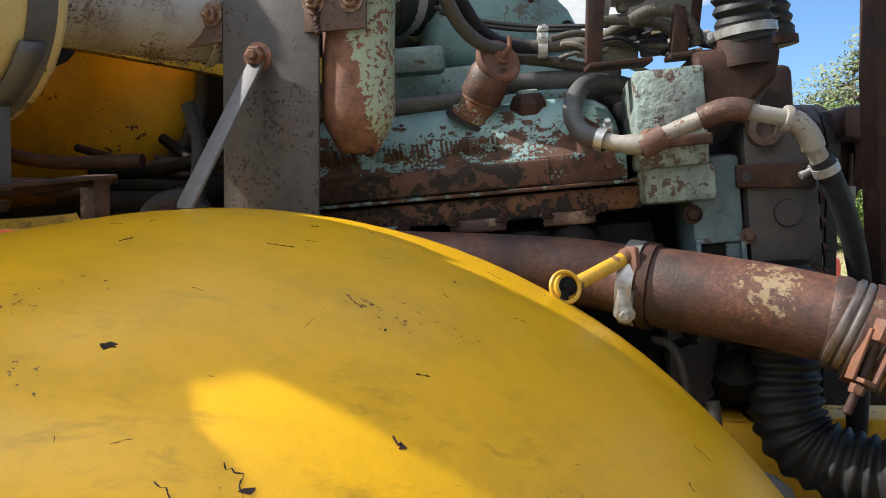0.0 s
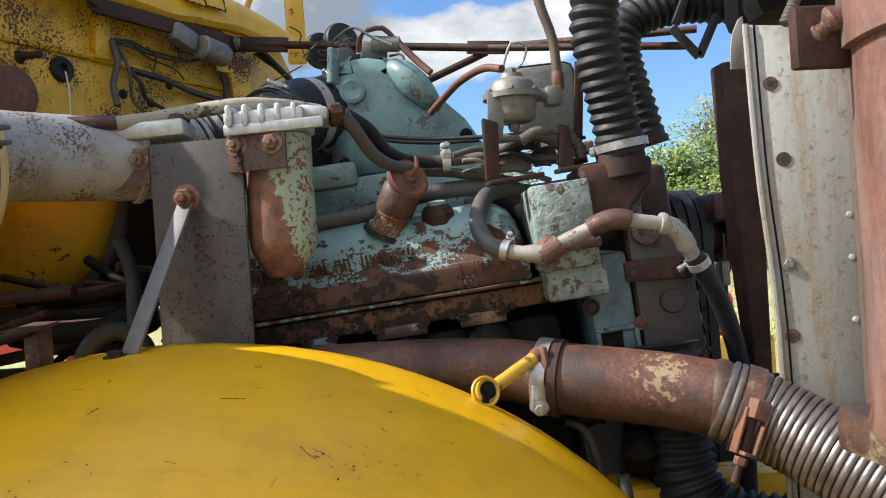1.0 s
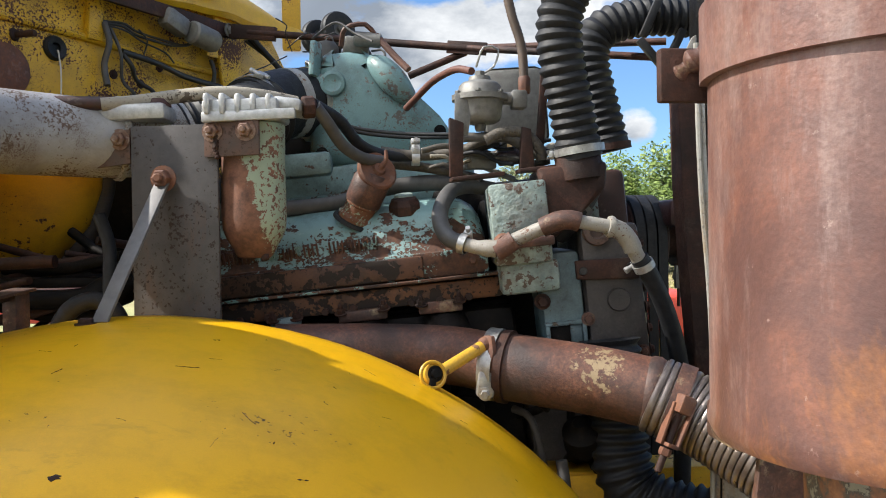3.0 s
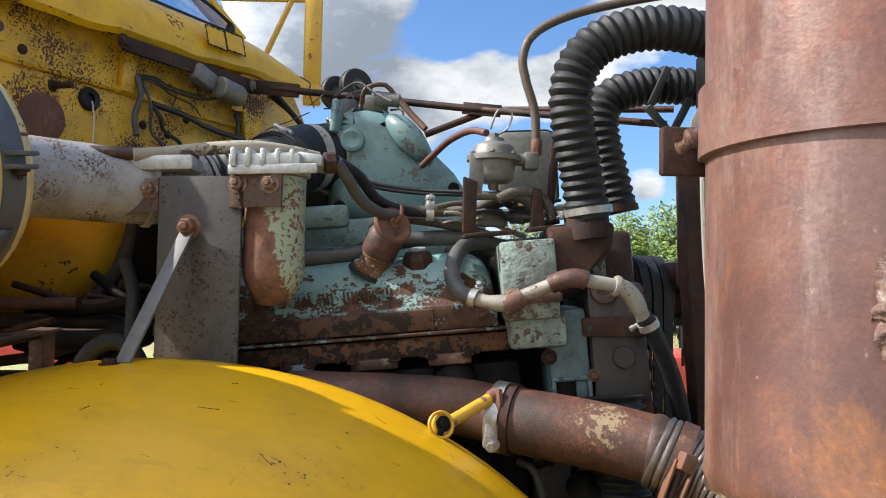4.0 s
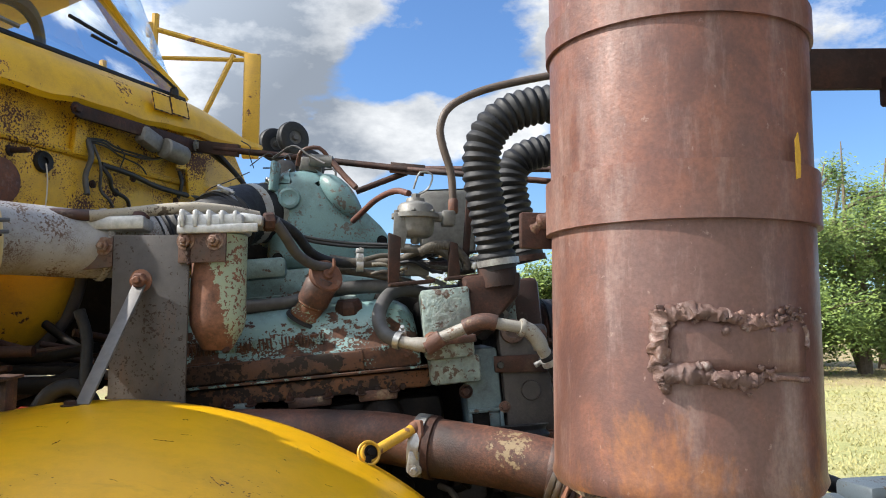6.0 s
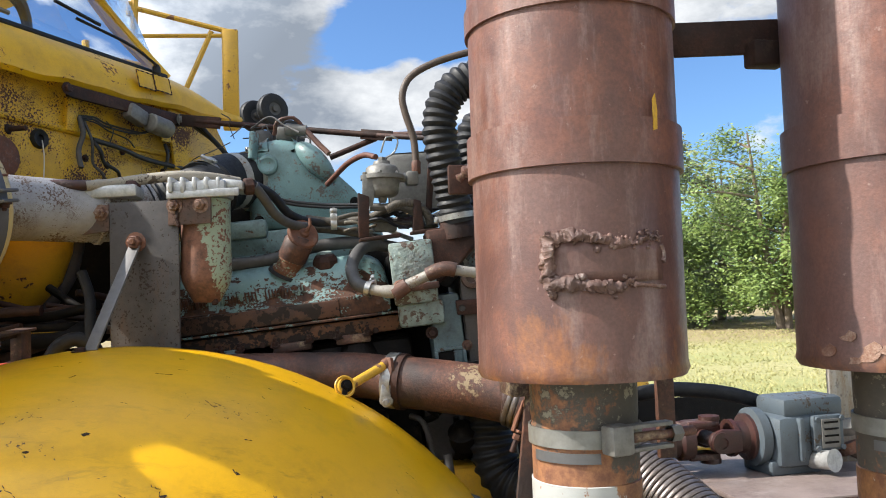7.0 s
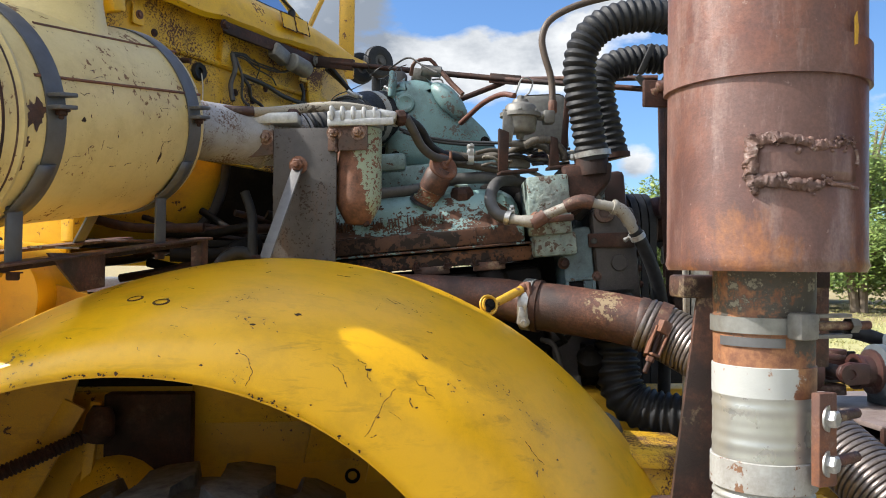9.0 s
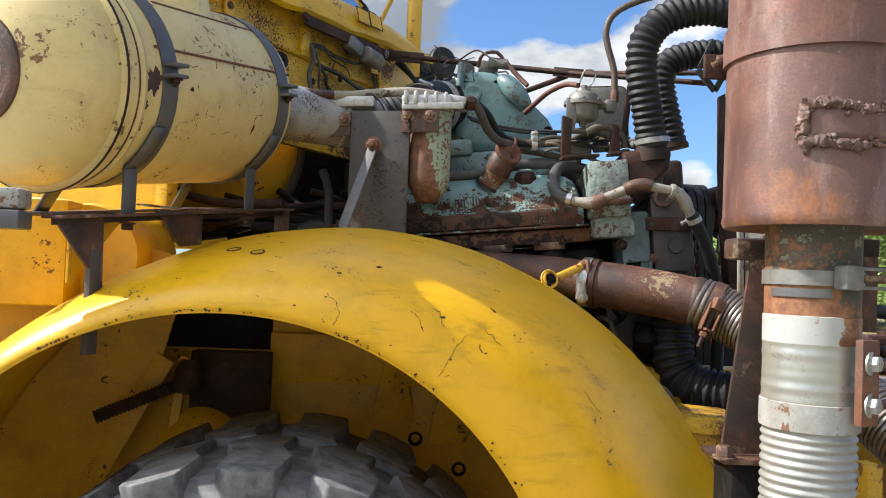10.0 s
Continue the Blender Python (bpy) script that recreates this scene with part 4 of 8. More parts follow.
# ---- frame behind the wheel ----
def chassis():
    root = thing("truck_chassis", "yellow painted truck chassis rail on a lugged front tyre", "chassis", (0, 1.3, 0.9))
    wheel(root)
    part("frame_rail", box((3.4, 0.012, 0.36), pose(0.1, 1.27, 0.98), 0.003), M["liner"], root)
    part("upper_flange", box((3.4, 0.09, 0.012), pose(0.1, 1.31, 1.16), 0.003), M["liner"], root)
    part("side_panel", box((0.46, 0.01, 0.13), pose(-0.29, 1.235, 1.16, 6, 0, 2), 0.003), M["liner"], root, "upper yellow panel with a cracked seam")
    part("splash_panel", box((0.66, 0.008, 0.30), pose(-0.19, 1.25, 1.28), 0.002), M["liner"], root)
    for x, z in ((-0.139, 0.957), (-0.022, 0.881), (-0.215, 0.905), (-0.28, 1.13), (0.06, 0.95)):
        part("hole_rim", lathe([(0.017, -0.003), (0.019, 0.004), (0.012, 0.005), (0.011, -0.004), (0.0, -0.004)], at((x, 1.262, z), (0, -1, 0)), 18), M["grime_shade"], root)
    part("battery_cover", box((0.194, 0.05, 0.20), pose(-0.607, 1.185, 1.077), 0.004), M["rust_dark"], root, "dark brown rusted steel cover")
    part("bolt", hexbolt((-0.57, 1.134, 1.0), (0, -1, 0), 0.014, 0.006), M["galv"], root)
    part("upright", bar((-0.745, 1.13, 0.85), (-0.712, 1.14, 1.165), 0.02, 0.022, (0, 1, 0)), M["liner"], root)
    part("gusset", prism([(-0.06, 0), (0.06, 0), (0.02, 0.2), (-0.02, 0.2)], 0.01, pose(-0.2, 1.24, 1.0, 90, 0, 20), 0.002), M["liner"], root)
    part("gusset", prism([(-0.06, 0), (0.06, 0), (0.02, 0.2), (-0.02, 0.2)], 0.01, pose(-0.05, 1.24, 0.95, 90, 0, 15), 0.002), M["liner"], root)
    arm = part("steering_arm", tube([(-0.88, 1.03, 1.031), (-0.80, 1.05, 1.065), (-0.715, 1.1, 1.10)], ribbed(0.013, 0.004, 0.009), 10, 0.0025), M["rust_dark"], root, "dark threaded arm")
    part("arm_boot", lathe([(0.02, 0), (0.035, 0.02), (0.03, 0.06), (0.02, 0.08)], at((-0.70, 1.10, 1.08), (0.1, 0.1, 0.9)), 16), M["rust_dark"], arm)
    part("hub_bulge", lathe([(0.11, 0), (0.1, 0.03), (0.06, 0.06), (0, 0.07)], at((-0.67, 1.16, 0.93), (0, -1, 0)), 24), M["liner"], root)
    # backing block added under the cab; its near-black colour stands in for shade
    part("under_cab", box((1.7, 0.5, 1.0), pose(-1.35, 1.75, 0.88), 0.03), M["grime_shade"], root, "near-black backing block under the cab, in place of deep shade")
    part("far_rail", box((3.4, 0.012, 0.36), pose(0.1, 2.2, 0.98), 0.003), M["grime_shade"], root)
    mw = Matrix(((1, 0, 0, 0), (0, 0, -1, 1.15), (0, 1, 0, 0), (0, 0, 0, 1)))
    part("inner_wheelhouse", prism([(-0.734, 1.30), (-0.773, 1.149), (-0.789, 1.065), (-0.833, 0.981), (-0.926, 0.811), (-0.98, 0.55), (-1.6, 0.55), (-1.6, 1.30), (-1.3, 1.42), (-0.85, 1.44), (-0.72, 1.40)], 0.01, mw, 0.002), M["liner"], root, "dull yellow wheel arch liner")
    part("liner_crease", bar((-0.76, 1.14, 1.16), (-0.95, 1.138, 0.80), 0.012, 0.05, (0, 1, 0)), M["liner"], root)
    part("cross_member", box((0.12, 1.0, 0.16), pose(0.62, 1.75, 0.95), 0.01), M["grime_shade"], root)
    part("front_step", box((0.20, 0.25, 0.03), pose(0.50, 0.95, 1.085, 0, 4, 0), 0.006), M["cab"], root)
    part("front_web", prism([(-0.10, -0.4), (0.10, -0.4), (0.10, 0.0), (-0.10, 0.0)], 0.012, pose(0.51, 0.86, 1.08, 90, 0, 0), 0.002), M["cab"], root)
    return root


chassis()


# ---- cab ----
FW0, FWD, FWN = Vector((-0.60, 1.62, 0)), Vector((0.55, 0.835, 0)), Vector((0.835, -0.55, 0))


def fw(s, out, z):
    """A point by the firewall: s along it, out from its face, z up."""
    p = FW0 + FWD * s + FWN * out
    return Vector((p.x, p.y, z))


def fw_pose(s, out, z):
    return Matrix.Translation(fw(s, out, z)) @ Matrix((FWD, Vector((0, 0, 1)), FWN)).transposed().to_4x4()


def sweep(rows, thickness=0.0):
    """A sheet through rows of points."""
    bm = bmesh.new()
    g = [[bm.verts.new(p) for p in r] for r in rows]
    for a, b in zip(g, g[1:]):
        for i in range(len(a) - 1):
            bm.faces.new((a[i], a[i + 1], b[i + 1], b[i]))
    bmesh.ops.recalc_face_normals(bm, faces=bm.faces)
    return bm


BOWL = [(-0.553, 1.865), (-0.558, 1.807), (-0.564, 1.734), (-0.594, 1.646), (-0.672, 1.558), (-0.765, 1.514), (-0.845, 1.495), (-0.978, 1.481), (-1.174, 1.471)]


def cab():
    root = thing("truck_cab", "old yellow truck cab front with rust-spotted firewall and windscreen", "truck cab", (-0.8, 2.0, 1.3))
    part("firewall", prism([(-0.38, -0.24), (0.55, -0.24), (0.80, -0.5), (0.80, 0.10), (0.72, 0.2), (-0.38, 0.2)], 0.02, fw_pose(0, -0.01, 2.02), 0.004), M["cab"], root, "yellow firewall panel peppered with rust")
    part("pressed_rib", tube([fw(-0.37, 0.002, 2.075), fw(0.05, 0.004, 2.07), fw(0.3, 0.004, 2.06), fw(0.7, 0.002, 2.06)], 0.009, 8), M["cab"], root)
    # cowl lip over the firewall, ending in a rounded shoulder
    rows = []
    for i in range(41):
        s = -0.39 + 1.20 * i / 40
        drop = 0.0 if s < 0.45 else 0.36 * ((s - 0.45) / 0.36) ** 2.3 * 0.16
        wob = 0.004 * math.sin(s * 17) + 0.002 * math.sin(s * 41)
        z0 = 2.178 + 0.03 * max(0, s) * 1.2 + wob
        rows.append([fw(s, 0.020, z0 + 0.012), fw(s, 0.05, z0), fw(s, 0.062, z0 + 0.012), fw(s, 0.058, z0 + 0.05 - drop * 0.5), fw(s, 0.03, 2.285 - drop),
                     fw(s, -0.03, 2.325 - drop), fw(s, -0.12, 2.355 - drop * 1.2), fw(s, -0.30, 2.375 - drop * 1.5)])
    cowl = part("cowl", sweep(rows), M["cowl"], root, "bright yellow cowl lip with a torn lower edge", smooth=50)
    cowl.modifiers.new("skin", "SOLIDIFY").thickness = 0.004
    for i, s in enumerate((0.332, 0.402)):
        lm = fw_pose(s, 0.064, 2.256 + 0.004 * i) @ pose(0, 0, 0, -14)
        lid = part("vent_lid", box((0.066, 0.052, 0.006), lm, 0.002), M["cowl"], root)
        for a, b in (((-0.034, -0.027), (0.034, -0.027)), ((0.034, -0.027), (0.034, 0.027)), ((-0.034, 0.027), (-0.034, -0.027)), ((-0.034, 0.027), (0.01 if i else 0.034, 0.027))):
            part("rusted_edge", tube([lm @ Vector((*a, 0.002)), lm @ Vector(((a[0] + b[0]) / 2, (a[1] + b[1]) / 2 + 0.0006, 0.003)), lm @ Vector((*b, 0.002))], lambda q: 0.0016 + 0.0008 * math.sin(q * 300), 6, 0.004), M["rust_dark"], lid)
    part("corner_flange", prism([(-0.055, 0.10), (-0.022, -0.002), (0.012, 0.004), (0.004, 0.10)], 0.05, fw_pose(-0.314, 0.03, 2.105), 0.004), M["cowl"], root)
    hook = part("hold_down", tube([fw(-0.302, 0.012, 2.140), fw(-0.262, 0.014, 2.160), fw(-0.243, 0.012, 2.154), fw(-0.240, 0.010, 2.105)], 0.004, 8), M["cab"], root)
    part("tab", box((0.034, 0.05, 0.008), fw_pose(-0.222, 0.008, 2.128), 0.003), M["cowl"], hook)
    part("bolt", hexbolt(fw(-0.222, 0.012, 2.13), FWN, 0.014, 0.008), M["rust_pipe"], hook)
    part("bolt", hexbolt(fw(-0.298, 0.012, 2.156), FWN, 0.012, 0.007), M["rust_pipe"], root)
    # windscreen with frame, seal and wiper
    def glass_at(s, f):
        return fw(s + 0.05 * f, -0.14 - 0.24 * f, 2.37 + 0.42 * f)
    pane = part("windscreen", sweep([[glass_at(-0.36 + 1.03 * i / 20 - (0.33 * j / 6 if i == 20 else 0), j / 6) for j in range(7)] for i in range(21)]), M["glass"], root)
    pane.visible_shadow = False
    part("glass_seal", tube([fw(-0.36, -0.135, 2.368), fw(0.0, -0.135, 2.37), fw(0.64, -0.135, 2.366)], 0.012, 8), M["rubber"], root)
    part("screen_pillar", tube([fw(0.66, -0.14, 2.37), fw(0.53, -0.25, 2.56), fw(0.39, -0.37, 2.80)], 0.012, 8), M["cowl"], root)
    part("visor", sweep([[fw(s, -0.33 + 0.2 * j / 4, 2.86 - 0.22 * (j / 4) ** 2 + (0.25 * max(0, s - 0.3) ** 2)) for j in range(5)] for s in (-0.36, -0.2, -0.05, 0.1, 0.3, 0.42, 0.47)]), M["cowl"], root)
    part("wiper_arm", tube([fw(0.56, -0.10, 2.385), fw(0.46, -0.12, 2.43), fw(0.28, -0.16, 2.47)], 0.005, 6), M["rubber"], root)
    part("wiper_blade", tube([fw(0.36, -0.145, 2.47), fw(0.2, -0.16, 2.50)], 0.006, 6), M["rubber"], root)
    part("wiper_blade", tube([fw(0.02, -0.13, 2.40), fw(-0.33, -0.14, 2.43)], 0.007, 6), M["alu_dull"], root)
    part("wiper_pivot", lathe([(0.014, 0), (0.014, 0.02), (0.008, 0.03)], at(fw(0.57, -0.11, 2.36), (0, 0, 1)), 12), M["rubber"], root)
    wheel_m = at(fw(0.18, -0.42, 2.42), FWN * 0.8 + Vector((0, 0, -0.5)))
    sw = part("steering_wheel", tube([wheel_m @ Vector((0.2 * math.cos(a), 0.2 * math.sin(a), 0)) for a in (2 * math.pi * i / 24 for i in range(25))], 0.014, 8), M["rubber_grey"], root)
    for a in (0.5, 2.6, 4.7):
        part("spoke", tube([wheel_m @ Vector((0, 0, 0.02)), wheel_m @ Vector((0.195 * math.cos(a), 0.195 * math.sin(a), 0))], 0.009, 6), M["rubber_grey"], sw)
    part("corner_post", box((0.04, 0.05, 0.85), fw_pose(-0.385, -0.02, 1.95) @ pose(0, 0, 0, 90), 0.01), M["cowl"], root)
    part("cab_side", box((1.2, 0.02, 0.95), Matrix.Translation(fw(-0.38, -0.64, 1.9)) @ Matrix((-FWN, FWD, Vector((0, 0, 1)))).transposed().to_4x4(), 0.01), M["cowl"], root)
    part("roof", box((1.05, 1.15, 0.03), fw_pose(0.10, -0.95, 2.86) @ pose(0, 0, 0, 90), 0.01), M["cowl"], root)
    part("rear_wall", box((1.1, 1.4, 0.02), fw_pose(0.12, -1.3, 2.1), 0.01), M["cab"], root)
    part("far_side", box((1.2, 0.03, 0.92), pose(-1.21, 2.985, 1.92), 0.01), M["cowl"], root)
    # openings and fittings of the firewall
    gr = part("grommet", lathe([(0.012, 0.0), (0.012, 0.008), (0.023, 0.012), (0.027, 0.006), (0.027, 0.0)], at(fw(0.005, 0, 2.03), FWN), 24, cap=False), M["rubber"], root)
    part("grommet_core", lathe([(0.013, 0.001), (0.0, 0.001)], at(fw(0.005, 0, 2.03), FWN), 16), M["wire"], gr)
    part("string", tube([fw(0.006, 0.012, 2.025), fw(0.01, 0.014, 1.99), fw(0.012, 0.012, 1.95), fw(0.008, 0.012, 1.90)], 0.0018, 6), M["wire_white"], gr)
    part("peg", lathe([(0.014, 0), (0.012, 0.004), (0.007, 0.006), (0.007, 0.05), (0.004, 0.052)], at(fw(-0.087, 0, 2.04), FWN + Vector((0.2, 0.2, 0))), 12), M["rust_dark"], root)
    part("access_disc", lathe([(0.055, 0), (0.055, 0.004), (0.05, 0.006), (0.0, 0.006)], at(fw(-0.11, 0, 1.965), FWN), 32), M["rust_bright"], root)
    part("doubler", prism([(-0.022, -0.05), (0.018, -0.05), (0.022, 0.05), (-0.014, 0.05)], 0.02, fw_pose(0.10, 0.01, 2.115), 0.003), M["cab"], root)
    for s, z in ((0.16, 2.0), (0.24, 1.99), (-0.16, 2.1), (0.3, 2.04), (0.55, 2.08), (0.6, 1.99), (0.47, 2.0)):
        part("bolt", hexbolt(fw(s, 0, z), FWN, 0.013, 0.006), M["rust_dark"], root)
    part("brace", prism([(-0.03, -0.09), (0.03, -0.09), (0.05, 0.1), (-0.06, 0.1)], 0.012, fw_pose(0.52, 0.03, 2.10), 0.003), M["cab"], root)
    # wiper motor
    mo = part("wiper_motor", lathe([(0.0, 0), (0.024, 0.0), (0.029, 0.004), (0.029, 0.075), (0.026, 0.083), (0.0, 0.085)], at(fw(0.335, 0.075, 2.128), FWD + Vector((0, 0, -0.12))), 28), M["alu_dull"], root, "grey wiper motor cylinder")
    part("gearbox", box((0.075, 0.05, 0.04), fw_pose(0.30, 0.055, 2.145) @ pose(0, 0, 0, 0, 0, -18), 0.012), M["alu_dull"], mo)
    part("motor_tab", box((0.05, 0.035, 0.006), fw_pose(0.46, 0.03, 2.11), 0.002), M["cab"], mo)
    # rounded toe board below the firewall, with a dark edge band
    edge = BOWL
    rows = []
    for f, dy in ((1.0, 0.0), (0.97, -0.02), (0.90, -0.035), (0.75, -0.045), (0.5, -0.05), (0.2, -0.05)):
        rows.append([Vector((-0.85 + (x + 0.85) * f, 1.85 + 2 * dy, 1.86 + (z - 1.86) * f)) for x, z in edge])
    toe = part("toe_board", sweep(rows), M["liner"], root, "grimy yellow rounded toe board", smooth=60)
    toe.modifiers.new("skin", "SOLIDIFY").thickness = 0.006
    part("toe_band", tube([(x, 1.845, z) for x, z in edge], 0.023, 10), M["plate"], root, "dull grey edge band")
    # hidden plate added to stop sun coming over the toe board's rim
    part("sun_stop_lip", box((0.32, 0.20, 0.014), pose(-1.09, 1.775, 2.02), 0.004), M["liner"], root)
    # dark sheet added behind the toe board, shade put into its colour
    part("floor_pan", box((1.5, 0.02, 0.44), pose(-0.75, 2.12, 1.72), 0.004), M["grime_shade"], root)
    return root


cab()


def mirror_mast():
    root = thing("mirror_bracket", "yellow tubular mirror bracket with a flat upright mirror back", "mirror bracket", (-0.2, 3.0, 2.4))
    part("mirror", box((0.072, 0.03, 0.46), pose(-0.195, 3.0, 2.57), 0.008), M["yellow_tube"], root, "orange-yellow painted mirror back")
    part("arm", tube([(-0.60, 3.0, 2.885), (-0.2, 3.0, 2.79)], 0.012, 8), M["yellow_tube"], root)
    part("arm", tube([(-0.60, 3.0, 2.76), (-0.2, 3.0, 2.772)], 0.010, 8), M["yellow_tube"], root)
    part("brace", tube([(-0.275, 3.0, 2.79), (-0.40, 3.0, 2.5), (-0.42, 3.0, 2.46)], 0.012, 8), M["yellow_tube"], root)
    part("swivel", lathe([(0.016, -0.03), (0.02, 0), (0.016, 0.03)], at((-0.62, 3.0, 2.88), (0, 0, 1)), 12), M["yellow_tube"], root)
    part("post", tube([(-0.6, 3.0, 2.95), (-0.62, 3.0, 2.2)], 0.016, 8), M["yellow_tube"], root)


mirror_mast()


def small_wheels():
    root = thing("trailer_jack_wheels", "small black rubber wheels on a dark steel fork", "wheels", (0, 3.6, 2.4))
    for x, y, z in ((-0.03, 3.7, 2.60), (-0.13, 3.8, 2.585), (0.06, 3.9, 2.5)):
        m = at((x, y, z), (0.5, -0.8, 0.05))
        w = part("wheel", lathe([(0.035, -0.025), (0.06, -0.032), (0.083, -0.024), (0.088, -0.012), (0.084, -0.006), (0.089, 0.0), (0.084, 0.006), (0.088, 0.012), (0.083, 0.024), (0.06, 0.032), (0.035, 0.025)], m, 32, cap=False), M["rubber"], root)
        part("hub", lathe([(0.04, -0.02), (0.03, 0.0), (0.04, 0.022), (0.018, 0.02), (0.014, 0.035), (0.0, 0.036)], m, 20), M["rubber_grey"], w)
    part("fork", box((0.05, 0.05, 0.5), pose(-0.04, 3.75, 2.35), 0.008), M["rubber"], root)
    part("fork_base", box((0.2, 0.16, 2.06), pose(-0.04, 3.8, 1.0), 0.02), M["grime_shade"], root)


small_wheels()


# ---- engine ----
EX = Vector((0.988, -0.118, 0.095)).normalized()
EY = Vector((0.118, 0.99, 0)).normalized()
EZ = EX.cross(EY).normalized()
ENG = Matrix.Translation((0.0, 1.345, 1.56)) @ Matrix((EX, EY, EZ)).transposed().to_4x4()


def en(u, v, w):
    return ENG @ Vector((u, v, w))


def ebox(u0, u1, v0, v1, w0, w1, bevel=0.004):
    return box((u1 - u0, v1 - v0, w1 - w0), ENG @ Matrix.Translation(((u0 + u1) / 2, (v0 + v1) / 2, (w0 + w1) / 2)), bevel)


def rocker_cover(root):
    prof = [(0.004, 0.0), (0.012, 0.006), (0.022, 0.03), (0.034, 0.062), (0.055, 0.088), (0.09, 0.106), (0.14, 0.113), (0.19, 0.106), (0.225, 0.08), (0.24, 0.0)]
    bm = bmesh.new()
    rows = []
    stations = [(-0.37, 0.25), (-0.365, 0.6), (-0.35, 0.86), (-0.32, 0.98), (-0.29, 1.0)] + [(-0.25 + 0.05 * i, 1.0) for i in range(10)] + [(0.235, 0.98), (0.26, 0.92), (0.28, 0.80), (0.293, 0.6), (0.30, 0.25)]
    for u, f in stations:
        rows.append([bm.verts.new(en(u, 0.12 + (v - 0.12) * (0.5 + 0.5 * f), w * f)) for v, w in prof])
    for a, b in zip(rows, rows[1:]):
        for i in range(len(prof) - 1):
            bm.faces.new((a[i], b[i], b[i + 1], a[i + 1]))
    bm.faces.new(rows[0])
    bm.faces.new(list(reversed(rows[-1])))
    bmesh.ops.recalc_face_normals(bm, faces=bm.faces)
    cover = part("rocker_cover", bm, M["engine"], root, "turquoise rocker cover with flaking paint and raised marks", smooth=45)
    # raised maker's marks on its face, as plain bars
    rng = random.Random(3)
    u = -0.245
    for group in (7, 6, 6):
        for _ in range(group):
            m = ENG @ Matrix.Translation((u, 0.0168, 0.031)) @ pose(0, 0, 0, -72 + 90, 0, 0)
            mark = box((0.0034, 0.007, 0.028), m @ Matrix.Translation((-0.0042, 0, 0)), 0.001)
            box((0.0034, 0.007, 0.028), m @ Matrix.Translation((0.0042, 0, 0)), 0.001, mark)
            box((0.0084, 0.006, 0.0034), m @ Matrix.Translation((0, 0, rng.choice((-0.011, 0.0, 0.011)))), 0.001, mark)
            part("raised_mark", mark, M[rng.choice(("rust_pipe", "engine", "ledge", "engine"))], cover)
            u += 0.0165
        u += 0.0165
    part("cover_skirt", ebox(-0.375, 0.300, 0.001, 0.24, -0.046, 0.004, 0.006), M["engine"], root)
    part("ledge", ebox(-0.375, 0.175, -0.008, 0.20, -0.043, -0.001, 0.004), M["ledge"], root, "rust-brown cover ledge")
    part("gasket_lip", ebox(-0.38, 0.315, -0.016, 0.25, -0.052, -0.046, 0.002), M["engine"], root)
    part("cylinder_head", ebox(-0.38, 0.32, 0.0, 0.26, -0.094, -0.055, 0.006), M["head_rust"], root, "orange rusted cylinder head edge")
    for i in range(6):
        part("cover_bolt", hexbolt(en(-0.33 + 0.12 * i, 0.004, -0.02), -EY, 0.013, 0.008), M["rust_pipe"], root)
    for i in range(12):
        u = -0.35 + 0.055 * i
        part("head_bolt", hexbolt(en(u, 0.0, -0.088), -EY, 0.014, 0.009, False), M["rust_dark"], root)
    for u0, u1 in ((-0.125, -0.068), (0.005, 0.098), (0.158, 0.242)):
        t = part("manifold_clamp", ebox(u0, u1, -0.018, 0.004, -0.112, -0.09, 0.004), M["side_cast"] if u0 < -0.1 else M["rust_pipe"], root)
        for u in (u0 + 0.006, u1 - 0.006):
            part("nut", hexbolt(en(u, -0.014, -0.094), -EY * 0.4 + EZ, 0.015, 0.012, True, 0.006), M["rust_dark"], t)
    part("exhaust_manifold", ebox(-0.40, 0.34, 0.01, 0.16, -0.20, -0.112, 0.02), M["grime_shade"], root)
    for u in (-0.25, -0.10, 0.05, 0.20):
        part("manifold_port", tube([en(u, 0.06, -0.14), en(u + 0.01, -0.01, -0.158), en(u + 0.02, -0.04, -0.19)], lambda q: 0.046 + 0.004 * math.sin(q * 60), 18), M["grime_shade"], root)
    # block and gap fillers, coloured near black for the bay's deep shade
    part("block", ebox(-0.42, 0.34, 0.06, 0.75, -0.70, -0.10, 0.02), M["grime_shade"], root, "oily engine block, tone lowered for deep shade")
    part("block_front", ebox(0.295, 0.43, 0.14, 0.75, -0.70, 0.10, 0.02), M["grime_shade"], root)
    part("block_rear", ebox(-0.42, -0.20, 0.30, 0.75, -0.40, 0.22, 0.03), M["grime_shade"], root)
    part("block_top", ebox(-0.30, 0.02, 0.42, 0.60, 0.20, 0.335, 0.03), M["grime_shade"], root)
    part("water_rail", ebox(0.20, 0.46, 0.20, 0.36, -0.04, 0.135, 0.02), M["grime_shade"], root)
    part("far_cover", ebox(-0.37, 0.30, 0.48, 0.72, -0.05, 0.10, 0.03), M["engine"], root)


